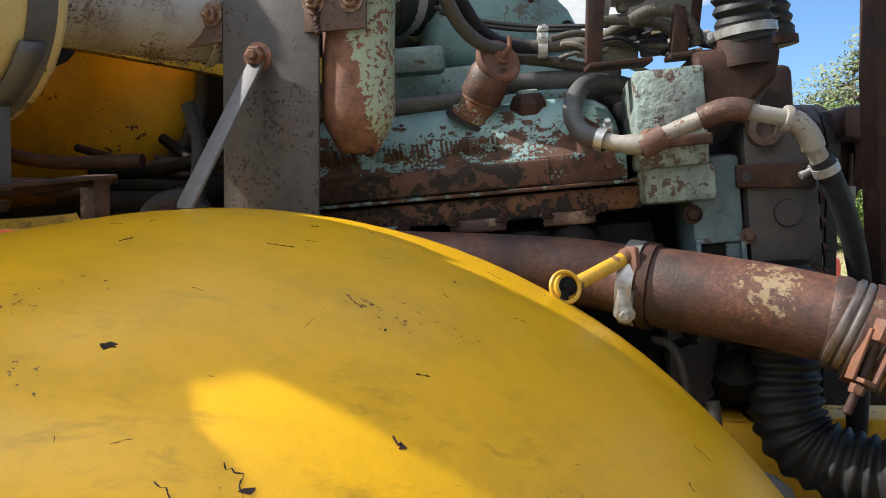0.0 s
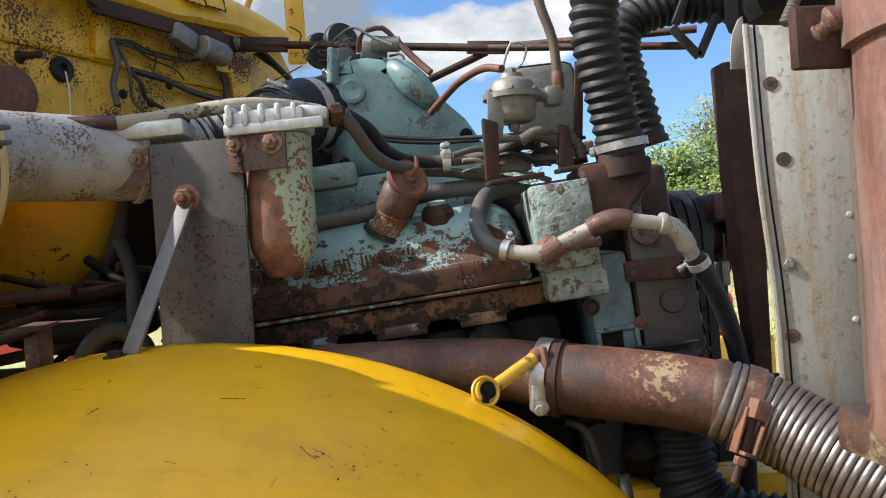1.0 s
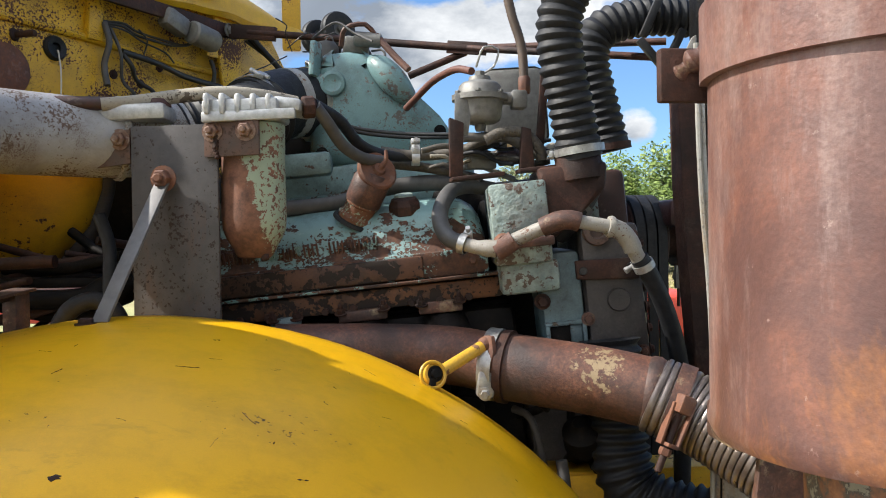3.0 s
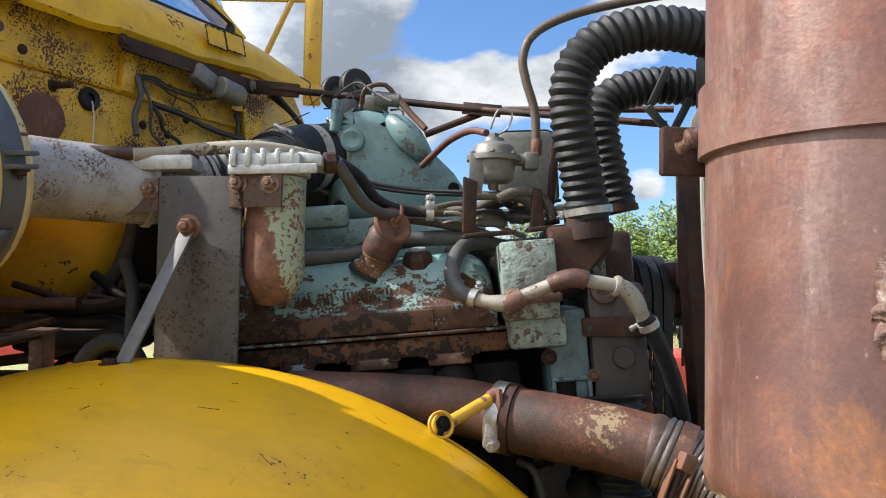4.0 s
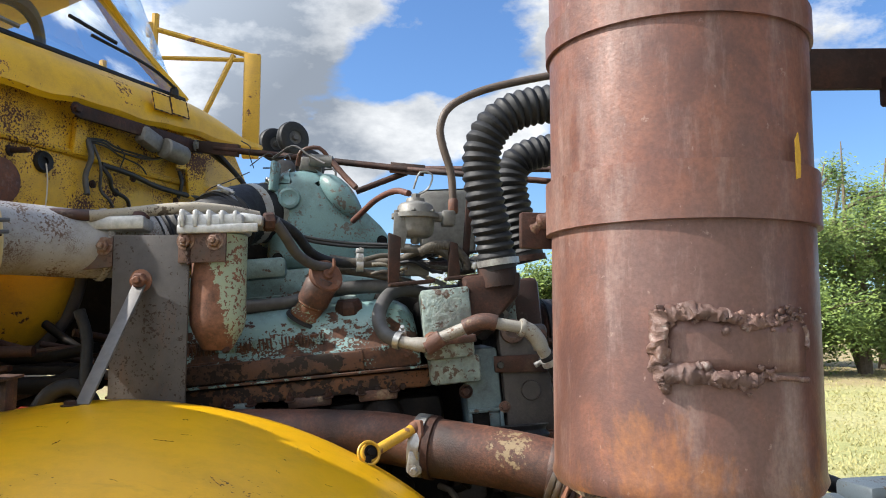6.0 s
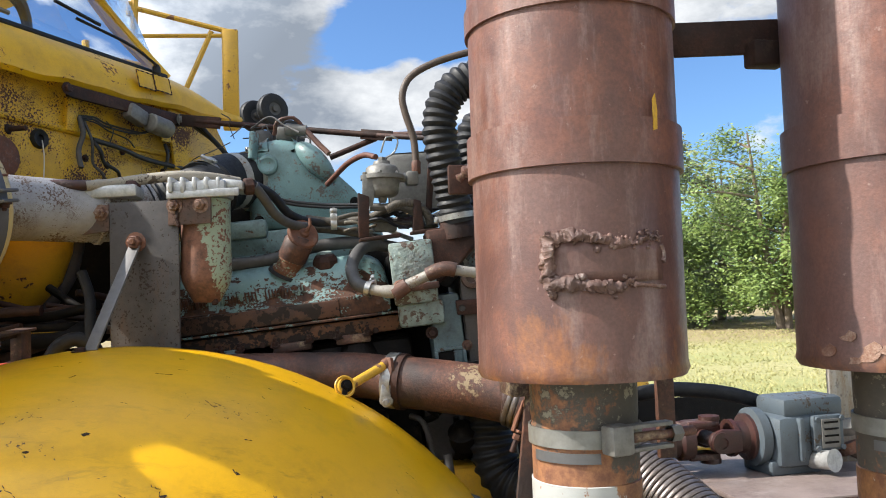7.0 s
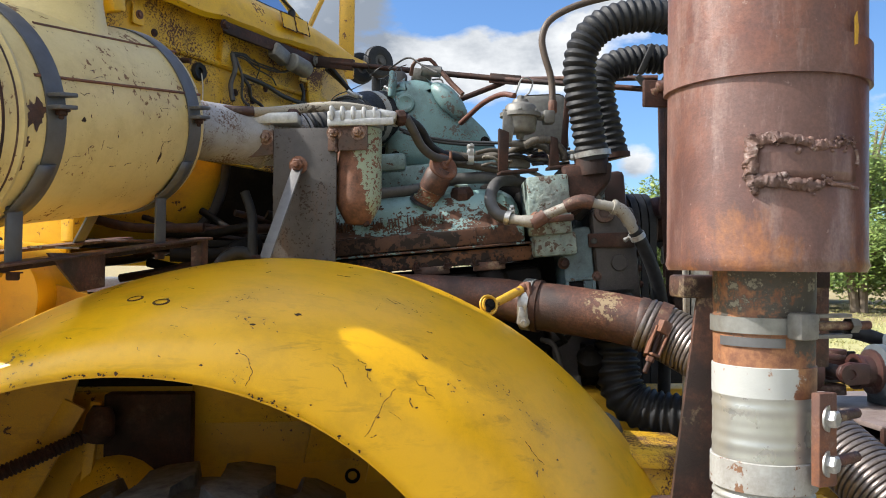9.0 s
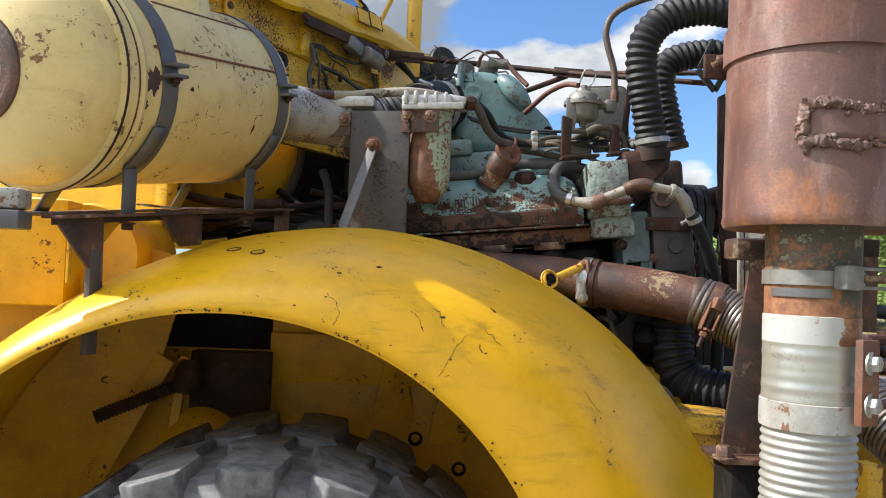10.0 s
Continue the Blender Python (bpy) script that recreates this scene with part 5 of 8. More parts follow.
def breather(root):
    a, b = Vector((0.045, 1.405, 1.645)), Vector((0.088, 1.372, 1.738))
    d = (b - a).normalized()
    part("breather_gasket", lathe([(0.044, 0), (0.042, 0.007), (0.034, 0.008)], at(a - d * 0.004, d), 24), M["rubber"], root)
    neck = part("breather_neck", lathe([(0.036, 0.0), (0.037, 0.012), (0.031, 0.016), (0.031, 0.034), (0.034, 0.037), (0.034, 0.046), (0.030, 0.048)], at(a, d), 24), M["filter"], root)
    part("breather_body", lathe([(0.031, 0.036), (0.036, 0.044), (0.037, 0.088), (0.033, 0.097), (0.026, 0.108)], at(a, d), 26), M["rust_pipe"], root)
    f = Vector((0.42, -0.80, 0.42)).normalized()
    cap = part("breather_cap", lathe([(0.0, -0.016), (0.028, -0.014), (0.038, -0.003), (0.041, 0.003), (0.041, 0.009), (0.037, 0.0125), (0.014, 0.013), (0.011, 0.019), (0.0, 0.02)], at(b, f), 32), M["rust_bright"], neck, "rusty breather cap with wing bolt")
    e = b + f * 0.018
    part("wing_bolt", tube([e, e + Vector((0.012, -0.004, 0.014)), e + Vector((0.012, -0.002, 0.034))], lambda s: 0.006 - 0.07 * s, 8), M["rust_bright"], neck)
    p = Vector((0.147, 1.405, 1.655))
    knob = part("filler_cap", lathe([(0.03, 0), (0.034, 0.006), (0.033, 0.022), (0.026, 0.034), (0.012, 0.038), (0.0, 0.038)], at(p, EZ - EY * 0.25), 8), M["rust_dark"], root, "rusted hexagonal filler cap", smooth=20)
    part("filler_top", lathe([(0.02, 0.0), (0.018, 0.008), (0.0, 0.01)], at(p + EZ * 0.034, EZ - EY * 0.25), 12), M["engine_pale"], knob)


def blower(root):
    out = [(-0.055, 1.77), (0.30, 1.77), (0.295, 1.83), (0.24, 1.885), (0.165, 1.955), (0.10, 2.02), (0.075, 2.036), (-0.005, 2.036), (-0.03, 2.02), (-0.045, 1.98)]
    part("intake_housing", prism([(x, z) for x, z in out], 0.17, Matrix(((1, 0, 0, 0), (0, 0, -1, 1.70), (0, 1, 0, 0), (0, 0, 0, 1))), 0.04), M["housing"], root, "turquoise cast air intake housing", smooth=50)
    part("intake_rib", tube([(0.085, 1.64, 2.015), (0.115, 1.612, 1.985), (0.15, 1.608, 1.945), (0.185, 1.625, 1.91)], lambda s: 0.012 + 0.02 * math.sin(math.pi * min(1, s / 0.15)) ** 0.7, 14), M["housing"], root)
    part("intake_boss", lathe([(0.03, 0), (0.027, 0.012), (0.02, 0.014), (0.012, 0.01), (0, 0.01)], at((0.0, 1.615, 1.955), (0, -1, 0)), 20), M["housing"], root)
    part("intake_flange", lathe([(0.085, 0), (0.09, 0.004), (0.09, 0.016), (0.075, 0.02)], at((-0.045, 1.69, 1.925), (-0.9, -0.25, 0)), 36), M["housing"], root)
    part("flange_ear", prism([(-0.035, -0.03), (0.035, -0.03), (0.02, 0.05), (-0.02, 0.05)], 0.014, pose(-0.035, 1.62, 2.0, 90, 0, 70), 0.005), M["housing"], root)
    for x, z in ((0.24, 1.85), (-0.025, 1.80), (0.27, 1.80)):
        part("bolt", hexbolt((x, 1.612, z), (0, -1, 0), 0.016, 0.01), M["grime_shade"], root)
    part("blower_body", ebox(-0.27, 0.30, 0.27, 0.52, 0.05, 0.215, 0.012), M["engine_clean"], root, "turquoise blower body")
    part("blower_step", ebox(-0.22, 0.24, 0.235, 0.30, 0.10, 0.15, 0.01), M["engine_clean"], root)
    part("end_lug", box((0.11, 0.05, 0.05), pose(-0.055, 1.52, 1.765, 0, -5, 0), 0.012), M["engine_clean"], root)
    # fittings on top of the intake
    part("shutdown_box", box((0.06, 0.07, 0.04), pose(0.055, 1.70, 2.055, 0, 6, 0), 0.008), M["alu_dull"], root)
    part("shutdown_lever", tube([(0.02, 1.66, 2.05), (0.03, 1.64, 2.085), (0.075, 1.64, 2.095), (0.10, 1.645, 2.07)], 0.006, 8), M["rust_pipe"], root)
    part("shutdown_cylinder", lathe([(0.014, 0), (0.017, 0.003), (0.017, 0.06), (0.01, 0.064)], at((0.05, 1.65, 2.065), (1, -0.1, -0.1)), 16), M["alu_dull"], root)
    part("shutdown_cap", lathe([(0.028, 0), (0.028, 0.03), (0.02, 0.042), (0, 0.044)], at((-0.015, 1.72, 2.03), (0, 0, 1)), 20), M["rubber_grey"], root)
    part("linkage", tube([(0.10, 1.64, 2.07), (0.14, 1.62, 2.02), (0.17, 1.60, 1.985)], 0.008, 8), M["rust_bright"], root)


def front_end(root):
    # thermostat housing and its rusted outlet
    blk = part("thermostat_housing", ebox(0.31, 0.415, -0.07, 0.14, -0.035, 0.115, 0.006), M["engine_pale"], root, "rough pale turquoise thermostat housing")
    part("housing_foot", ebox(0.315, 0.425, -0.06, 0.10, -0.09, -0.03, 0.010), M["engine_pale"], root)
    part("housing_flange", ebox(0.302, 0.42, -0.078, 0.12, -0.005, 0.012, 0.004), M["rust_pipe"], blk)
    m = ENG @ Matrix(((1, 0, 0, 0), (0, 0, -1, 0.03), (0, 1, 0, 0), (0, 0, 0, 1)))
    part("water_outlet", prism([(0.415, 0.0), (0.46, 0.03), (0.525, 0.085), (0.535, 0.138), (0.40, 0.138), (0.41, 0.10)], 0.17, m, 0.012), M["rust_dark"], root, "brown cast water outlet")
    part("outlet_neck", lathe([(0.043, -0.03), (0.043, 0.02), (0.04, 0.024)], at((0.462, 1.262, 1.745), (-0.12, 0, 1)), 28), M["rust_dark"], root)
    # gear case, with its pale left face
    case = part("gear_case", ebox(0.470, 0.58, -0.04, 0.5, -0.26, 0.02, 0.012), M["case"], root, "dark oily gear case")
    part("case_plate", prism([(0.455, -0.075), (0.57, -0.085), (0.575, -0.045), (0.455, -0.04)], 0.012, ENG @ Matrix(((1, 0, 0, 0), (0, 0, -1, -0.046), (0, 1, 0, 0), (0, 0, 0, 1))), 0.003), M["rust_dark"], case)
    for u in (0.468, 0.557):
        part("bolt_hole", lathe([(0.008, 0), (0.007, 0.0035), (0.0, 0.002)], at(en(u, -0.052, -0.06), -EY), 12), M["wire"], case)
    part("drain_boss", lathe([(0.027, 0), (0.025, 0.014), (0.015, 0.016), (0.012, 0.006), (0, 0.006)], at(en(0.502, -0.04, 0.01), -EY), 24), M["bracket_bar"], case)
    for i in range(6):
        part("edge_bolt", hexbolt(en(0.58, -0.025, -0.02 - 0.04 * i), EX, 0.014, 0.009), M["rust_dark"], case)
    for u, w in ((0.465, -0.22), (0.565, -0.22), (0.47, -0.15), (0.565, -0.005)):
        part("face_bolt", hexbolt(en(u, -0.04, w), -EY, 0.015, 0.009), M["rust_pipe"], case)
    part("round_pad", lathe([(0.022, 0), (0.02, 0.006), (0, 0.007)], at(en(0.53, -0.04, -0.12), -EY), 20), M["case"], case)
    part("front_cover", ebox(0.345, 0.575, 0.05, 0.55, -0.75, -0.22, 0.02), M["case"], root)
    side = part("case_side", ebox(0.388, 0.468, -0.03, 0.3, -0.25, -0.02, 0.012), M["side_cast"], root, "pale blue cast side bracket")
    part("side_pocket", ebox(0.398, 0.458, -0.032, -0.01, -0.205, -0.158, 0.003), M["grime_shade"], side)
    for u0, u1, w0, w1 in ((0.390, 0.466, -0.158, -0.150), (0.390, 0.466, -0.213, -0.205), (0.390, 0.398, -0.206, -0.157), (0.458, 0.466, -0.206, -0.157)):
        part("pocket_frame", ebox(u0, u1, -0.042, -0.02, w0, w1, 0.002), M["side_cast"], side)
    part("pocket_plug", ebox(0.436, 0.458, -0.036, -0.01, -0.192, -0.158, 0.003), M["side_cast"], side)
    part("bolt", hexbolt(en(0.39, -0.03, -0.11), -EY, 0.018, 0.014), M["rust_dark"], side)
    part("front_bracket", prism([(0.405, -0.02), (0.45, 0.06), (0.44, 0.09), (0.40, 0.02)], 0.02, ENG @ Matrix(((1, 0, 0, 0), (0, 0, -1, -0.03), (0, 1, 0, 0), (0, 0, 0, 1))), 0.004), M["engine_pale"], side)
    part("lower_hose_neck", tube([en(0.43, 0.0, 0.02), en(0.46, -0.02, 0.05), en(0.50, 0.0, 0.10)], 0.032, 14), M["rubber"], root)
    part("hose_band", clamp_ring(en(0.475, -0.012, 0.065), EX + EZ, 0.033, 0.014, 2.0), M["alu_dull"], root)
    # second water outlet on the far bank
    part("far_outlet", ebox(0.52, 0.60, 0.12, 0.34, -0.10, 0.13, 0.014), M["red_oxide"], root)
    part("far_outlet_plate", ebox(0.505, 0.535, 0.09, 0.14, -0.05, 0.11, 0.006), M["engine_pale"], root)
    # fan drive: three belts over two pulleys
    for i in range(3):
        x = 0.668 + 0.024 * i
        belt = bmesh.new()
        loop = []
        for j in range(33):
            a = math.pi * j / 32
            loop.append(Vector((x, 1.60 - 0.10 * math.cos(a), 1.595 + 0.10 * math.sin(a))))
        for j in range(33):
            a = math.pi + math.pi * j / 32
            loop.append(Vector((x, 1.60 - 0.12 * math.cos(a), 0.98 + 0.12 * math.sin(a))))
        for j in range(len(loop)):
            a, b = loop[j], loop[(j + 1) % len(loop)]
            box((0.020, 0.010, (b - a).length + 0.001), Matrix.Translation((a + b) / 2) @ Matrix((Vector((1, 0, 0)), (b - a).normalized().cross(Vector((1, 0, 0))), (b - a).normalized())).transposed().to_4x4(), 0.0, belt)
        part("fan_belt", belt, M["rubber"], root, "black ribbed fan belt", smooth=50)
    part("fan_pulley", lathe([(0.09, -0.045), (0.096, -0.04), (0.09, 0.0), (0.096, 0.04), (0.09, 0.045), (0.04, 0.05), (0.04, 0.11), (0.0, 0.112)], at((0.692, 1.60, 1.595), (1, 0, 0)), 40), M["rust_dark"], root)
    part("crank_pulley", lathe([(0.11, -0.045), (0.116, -0.04), (0.116, 0.04), (0.11, 0.045), (0, 0.05)], at((0.692, 1.60, 0.98), (1, 0, 0)), 40), M["rust_dark"], root)
    part("pulley_hub", box((0.09, 0.11, 0.06), pose(0.765, 1.52, 1.655), 0.012), M["red_oxide"], root)
    part("fan_shaft", lathe([(0.035, 0), (0.035, 0.2)], at((0.60, 1.60, 1.595), (1, 0, 0)), 20), M["grime_shade"], root)


def engine():
    root = thing("diesel_engine", "old turquoise diesel engine, paint flaking over rust, in an open bay", "engine", (0, 1.7, 0.9))
    rocker_cover(root)
    breather(root)
    blower(root)
    front_end(root)
    return root


engine()


def fan():
    root = thing("fan_hub", "dark rusted fan hub behind the radiator", "fan hub", (0.80, 1.6, 1.595))
    part("hub", lathe([(0.06, -0.02), (0.06, 0.02), (0.03, 0.03), (0, 0.03)], at((0.80, 1.60, 1.595), (1, 0, 0)), 24), M["rust_dark"], root)
    part("spider", box((0.012, 0.05, 0.26), pose(0.82, 1.60, 1.595, 35), 0.003), M["rust_dark"], root)


fan()


# ---- radiator ----
def radiator():
    root = thing("radiator", "tall stained galvanised radiator side panel with a brown rail", "radiator", (0.85, 1.5, 0.9))
    turn = Matrix.Translation((0.625, 1.075, 0)) @ Matrix.Rotation(radians(-19), 4, "Z")
    up = turn @ Matrix(((1, 0, 0, 0), (0, 0, -1, 0), (0, 1, 0, 0), (0, 0, 0, 1)))
    side = part("side_panel", prism([(0.008, 0.95), (0.136, 0.95), (0.136, 1.80), (0.125, 1.905), (-0.012, 1.925), (-0.006, 1.70), (0.010, 1.42)], 0.004, up, 0.001), M["galv"], root, "stained galvanised side panel")
    edge = [(-0.014, 1.925), (-0.008, 1.7), (0.008, 1.42), (0.006, 0.95)]
    part("folded_edge", tube([turn @ Vector((x, -0.004, z)) for x, z in edge], 0.005, 8), M["galv"], root)
    part("edge_groove", tube([turn @ Vector((x + 0.013, -0.0025, z)) for x, z in edge], 0.0016, 6), M["grime_shade"], root)
    for x, z, bolt in ((0.030, 1.712, 0), (0.028, 1.551, 1), (0.027, 1.438, 0), (0.018, 1.83, 0)):
        p, d = turn @ Vector((x, -0.0025, z)), turn.to_3x3() @ Vector((0, -1, 0))
        part("washer", lathe([(0.011, 0), (0.0105, 0.0012), (0.005, 0.0014)], at(p, d), 20, cap=False), M["rust_pipe"] if not bolt else M["galv"], side)
        if bolt:
            part("bolt", hexbolt(p, d, 0.013, 0.007), M["alu_dull"], side)
        else:
            part("bolt_hole", lathe([(0.0055, 0.0), (0.0055, 0.0012), (0.0, 0.0013)], at(p, d), 14), M["wire"], side)
    for z in (1.62, 1.555, 1.46):
        part("rivet", lathe([(0.005, 0), (0.004, 0.003), (0, 0.004)], at(turn @ Vector((0.118, -0.002, z)), turn.to_3x3() @ Vector((0, -1, 0))), 12), M["alu"], side)
    part("corner_strip", box((0.016, 0.03, 0.97), turn @ pose(0.132, -0.01, 1.40), 0.002), M["brown_hose"], root, "brown painted corner strip")
    part("rail", box((0.02, 0.03, 0.97), turn @ pose(0.158, 0.0, 1.43), 0.002), M["rust_dark"], root)
    part("shroud_channel", prism([(0.640, 1.90), (0.705, 1.905), (0.70, 1.30), (0.675, 1.30), (0.662, 1.5), (0.648, 1.7)], 0.05, Matrix(((1, 0, 0, 0), (0, 0, -1, 1.25), (0, 1, 0, 0), (0, 0, 0, 1))), 0.006), M["rust_dark"], root, "dark brown shroud channel")
    part("shroud_lip", prism([(0.605, 1.865), (0.606, 1.90), (0.612, 1.925), (0.622, 1.945), (0.63, 1.95), (0.632, 1.865)], 0.004, Matrix(((1, 0, 0, 0), (0, 0, -1, 1.12), (0, 1, 0, 0), (0, 0, 0, 1))), 0.001), M["galv"], root, "pale rounded shroud lip")
    part("top_tank", box((0.20, 0.26, 0.16), pose(0.83, 1.28, 2.06), 0.03), M["grime_shade"], root)
    part("mount_block", box((0.05, 0.03, 0.05), pose(0.652, 1.10, 2.0), 0.004), M["grime_shade"], root)
    part("hanger_nut", hexbolt((0.648, 1.082, 2.0), (0, -1, 0), 0.024, 0.014), M["alu_dull"], root)
    part("braided_line", tube([(0.785, 1.03, 1.80), (0.782, 1.03, 1.65), (0.79, 1.03, 1.5), (0.80, 1.03, 1.3)], ribbed(0.0075, 0.0012, 0.004), 10, 0.0015), M["braid"], root, "braided steel hose")
    part("braided_line", tube([(0.69, 1.05, 2.05), (0.695, 1.045, 2.0), (0.678, 1.045, 1.955), (0.658, 1.045, 1.915)], ribbed(0.0085, 0.0012, 0.004), 10, 0.0015), M["braid"], root)
    part("line_ferrule", lathe([(0.011, -0.02), (0.011, 0.02), (0.008, 0.024)], at((0.783, 1.03, 1.72), (0.05, 0, 1)), 12), M["brass"], root)


radiator()


def support_rods():
    root = thing("radiator_stay_rods", "rusty brown stay rods from the firewall to the radiator", "stay rods", (0.3, 1.7, 2.06))
    a, b, c, d = fw(0.05, 0.055, 2.165), fw(0.485, 0.055, 2.165), Vector((0.319, 1.72, 2.062)), Vector((0.72, 1.52, 2.0))
    part("flat_bar", bar(a, b + (b - a).normalized() * 0.03, 0.034, 0.012), M["rust_dark"], root)
    part("bolt", hexbolt(fw(0.045, 0.06, 2.168), FWN, 0.02, 0.012), M["rust_dark"], root)
    part("bolt", hexbolt(b + FWN * 0.008, FWN, 0.022, 0.01), M["alu_dull"], root)
    part("joint_bar", bar(b - (c - b).normalized() * 0.01, b + (c - b) * 0.22, 0.036, 0.014), M["rust_dark"], root)
    part("rod", tube([b + (c - b) * 0.1, c], 0.0095, 10), M["rust_dark"], root)
    part("joint_bar", bar(c + (b - c).normalized() * 0.05, c + (d - c).normalized() * 0.05, 0.03, 0.008), M["rust_dark"], root)
    part("rod", tube([c - (d - c).normalized() * 0.02, d], 0.0085, 10), M["rust_pipe"], root)
    part("rod", tube([c + Vector((-0.02, 0.05, 0.01)), Vector((0.76, 1.58, 2.05))], 0.0085, 10), M["rust_pipe"], root)
    part("rod", tube([c + Vector((0.0, 0.02, -0.005)), Vector((0.18, 1.75, 2.0))], 0.009, 10), M["rust_dark"], root)
    # black strap brackets that hold the rods by the radiator
    for a, b in (((0.695, 1.45, 2.112), (0.657, 1.45, 2.028)), ((0.649, 1.45, 2.022), (0.703, 1.45, 1.961)), ((0.746, 1.45, 2.044), (0.703, 1.45, 1.961))):
        part("strap_bracket", bar(a, b, 0.012, 0.016, (0, 1, 0)), M["wire"], root)


support_rods()


# ---- air cleaner ----
T1, T2, TR = Vector((-0.802, 0.672, 1.725)), Vector((-0.658, 1.040, 1.780)), 0.195
TU = (T2 - T1).normalized()


def tank_pose(s):
    return at(T1 + TU * s, TU)


def air_cleaner():
    root = thing("air_cleaner", "cream painted cylindrical air cleaner held by two grey straps", "air cleaner", (-0.71, 0.86, 1.54))
    length = (T2 - T1).length
    R = TR
    body = part("canister", lathe([(R - 0.06, length + 0.06), (R - 0.02, length + 0.053), (R - 0.004, length + 0.043), (R, length + 0.03), (R, -0.062), (R + 0.006, -0.066), (R + 0.007, -0.073), (R + 0.002, -0.078),
                                    (R + 0.002, -0.10), (R + 0.010, -0.106), (R + 0.010, -0.118), (R - 0.002, -0.122), (R - 0.004, -0.148), (R - 0.012, -0.172), (0.166, -0.197), (0.14, -0.215), (0.11, -0.227), (0.08, -0.233), (0.0, -0.236)], tank_pose(0), 72), M["cream"], root, smooth=50)
    part("end_ring", lathe([(0.092, -0.2300), (0.090, -0.2345), (0.082, -0.2375), (0.072, -0.2375), (0.068, -0.234)], tank_pose(0), 36), M["rust_pipe"], body, "brown rusted ring on the end dome")
    part("seam", tube([tank_pose(s) @ Vector((0, 0, 0)) + Vector((0.0, 0, 0)) + (TU.cross(Vector((0, 0, 1))).normalized() * math.cos(0.27) + Vector((0, 0, 1)) * math.sin(0.27)) * (R + 0.001) for s in (-0.04, 0.1, 0.25, length + 0.03)], 0.0028, 6), M["rust_bright"], body)
    part("seam", tube([tank_pose(s) @ Vector((0, 0, 0)) + (TU.cross(Vector((0, 0, 1))).normalized() * math.cos(0.85) + Vector((0, 0, 1)) * math.sin(0.85)) * (R + 0.001) for s in (0.02, 0.15, 0.3, length + 0.03)], 0.0028, 6), M["rust_bright"], body)
    # upright inlet neck that grows out of the top
    mid = T1 + TU * 0.19
    neck = part("inlet_neck", lathe([(0.150, mid.z + 0.118), (0.128, mid.z + 0.150), (0.112, mid.z + 0.185), (0.104, mid.z + 0.23), (0.102, mid.z + 0.30), (0.05, mid.z + 0.315)], Matrix.Translation((mid.x, mid.y, 0)), 48, cap=False), M["cream"], root, "cream upright inlet neck", smooth=60)
    # unseen elbow and drum, added and profiled to shade the fender
    part("shade_drum_elbow", tube([(mid.x, mid.y, mid.z + 0.29), (mid.x - 0.03, mid.y, mid.z + 0.33), (mid.x - 0.20, mid.y - 0.015, mid.z + 0.335), (mid.x - 0.33, mid.y - 0.03, mid.z + 0.345), (mid.x - 0.35, mid.y - 0.032, mid.z + 0.42)], 0.05, 28), M["cream"], root, smooth=60)
    drum = [(0.0, 0.361), (0.248, 0.361), (0.250, 0.364), (0.248, 0.367), (0.15, 0.374), (0.15, 0.530), (0.190, 0.533), (0.194, 0.538), (0.194, 0.90), (0.16, 0.945), (0.0, 0.96)]
    part("shade_drum", lathe([(r, mid.z + z) for r, z in drum], Matrix.Translation((mid.x - 0.35, mid.y - 0.032, 0)), 48), M["cream"], root, smooth=50)
    def wear(s0, s1, a0, a1, mat, seed, n=14):
        """A worn patch of the skin with a ragged edge, from s0 to s1 along and a0 to a1 round the tank."""
        rng = random.Random(seed)
        sd = TU.cross(Vector((0, 0, 1))).normalized()
        bm = bmesh.new()
        mid = bm.verts.new(T1 + TU * ((s0 + s1) / 2) + (sd * math.cos((a0 + a1) / 2) + Vector((0, 0, 1)) * math.sin((a0 + a1) / 2)) * (R + 0.0008))
        ring = []
        for i in range(n * 2):
            w = math.pi * i / n
            k_ = rng.uniform(0.55, 1.05)
            s_, a_ = (s0 + s1) / 2 + (s1 - s0) / 2 * k_ * math.cos(w), (a0 + a1) / 2 + (a1 - a0) / 2 * k_ * math.sin(w)
            ring.append(bm.verts.new(T1 + TU * s_ + (sd * math.cos(a_) + Vector((0, 0, 1)) * math.sin(a_)) * (R + 0.0008)))
        for i in range(n * 2):
            bm.faces.new((mid, ring[i], ring[(i + 1) % (n * 2)]))
        bmesh.ops.recalc_face_normals(bm, faces=bm.faces)
        part("worn_patch", bm, M[mat], body)
    wear(-0.066, -0.016, -0.20, 0.10, "rust_pipe", 1)
    wear(-0.066, -0.04, -0.62, -0.35, "rust_pipe", 7)
    part("seam_ring", lathe([(R + 0.0095, -0.1205), (R + 0.0112, -0.119), (R + 0.0112, -0.116), (R + 0.0095, -0.1145)], tank_pose(0), 72, cap=False), M["rust_dark"], body, "dark worn seam")
    part("seam_ring", lathe([(R + 0.001, -0.0785), (R + 0.0032, -0.080), (R + 0.0032, -0.0825), (R + 0.001, -0.084)], tank_pose(0), 72, cap=False), M["rust_pipe"], body)
    wear(-0.062, -0.045, -0.34, -0.22, "rust_pipe", 2)
    wear(0.012, 0.085, 0.84, 1.10, "neck", 3)
    wear(0.03, 0.06, 0.74, 0.92, "neck", 8)
    wear(0.06, 0.075, -0.1, -0.05, "rust_dark", 4)
    wear(0.30, 0.31, -0.5, -0.35, "rust_dark", 5)
    side = TU.cross(Vector((0, 0, 1))).normalized()
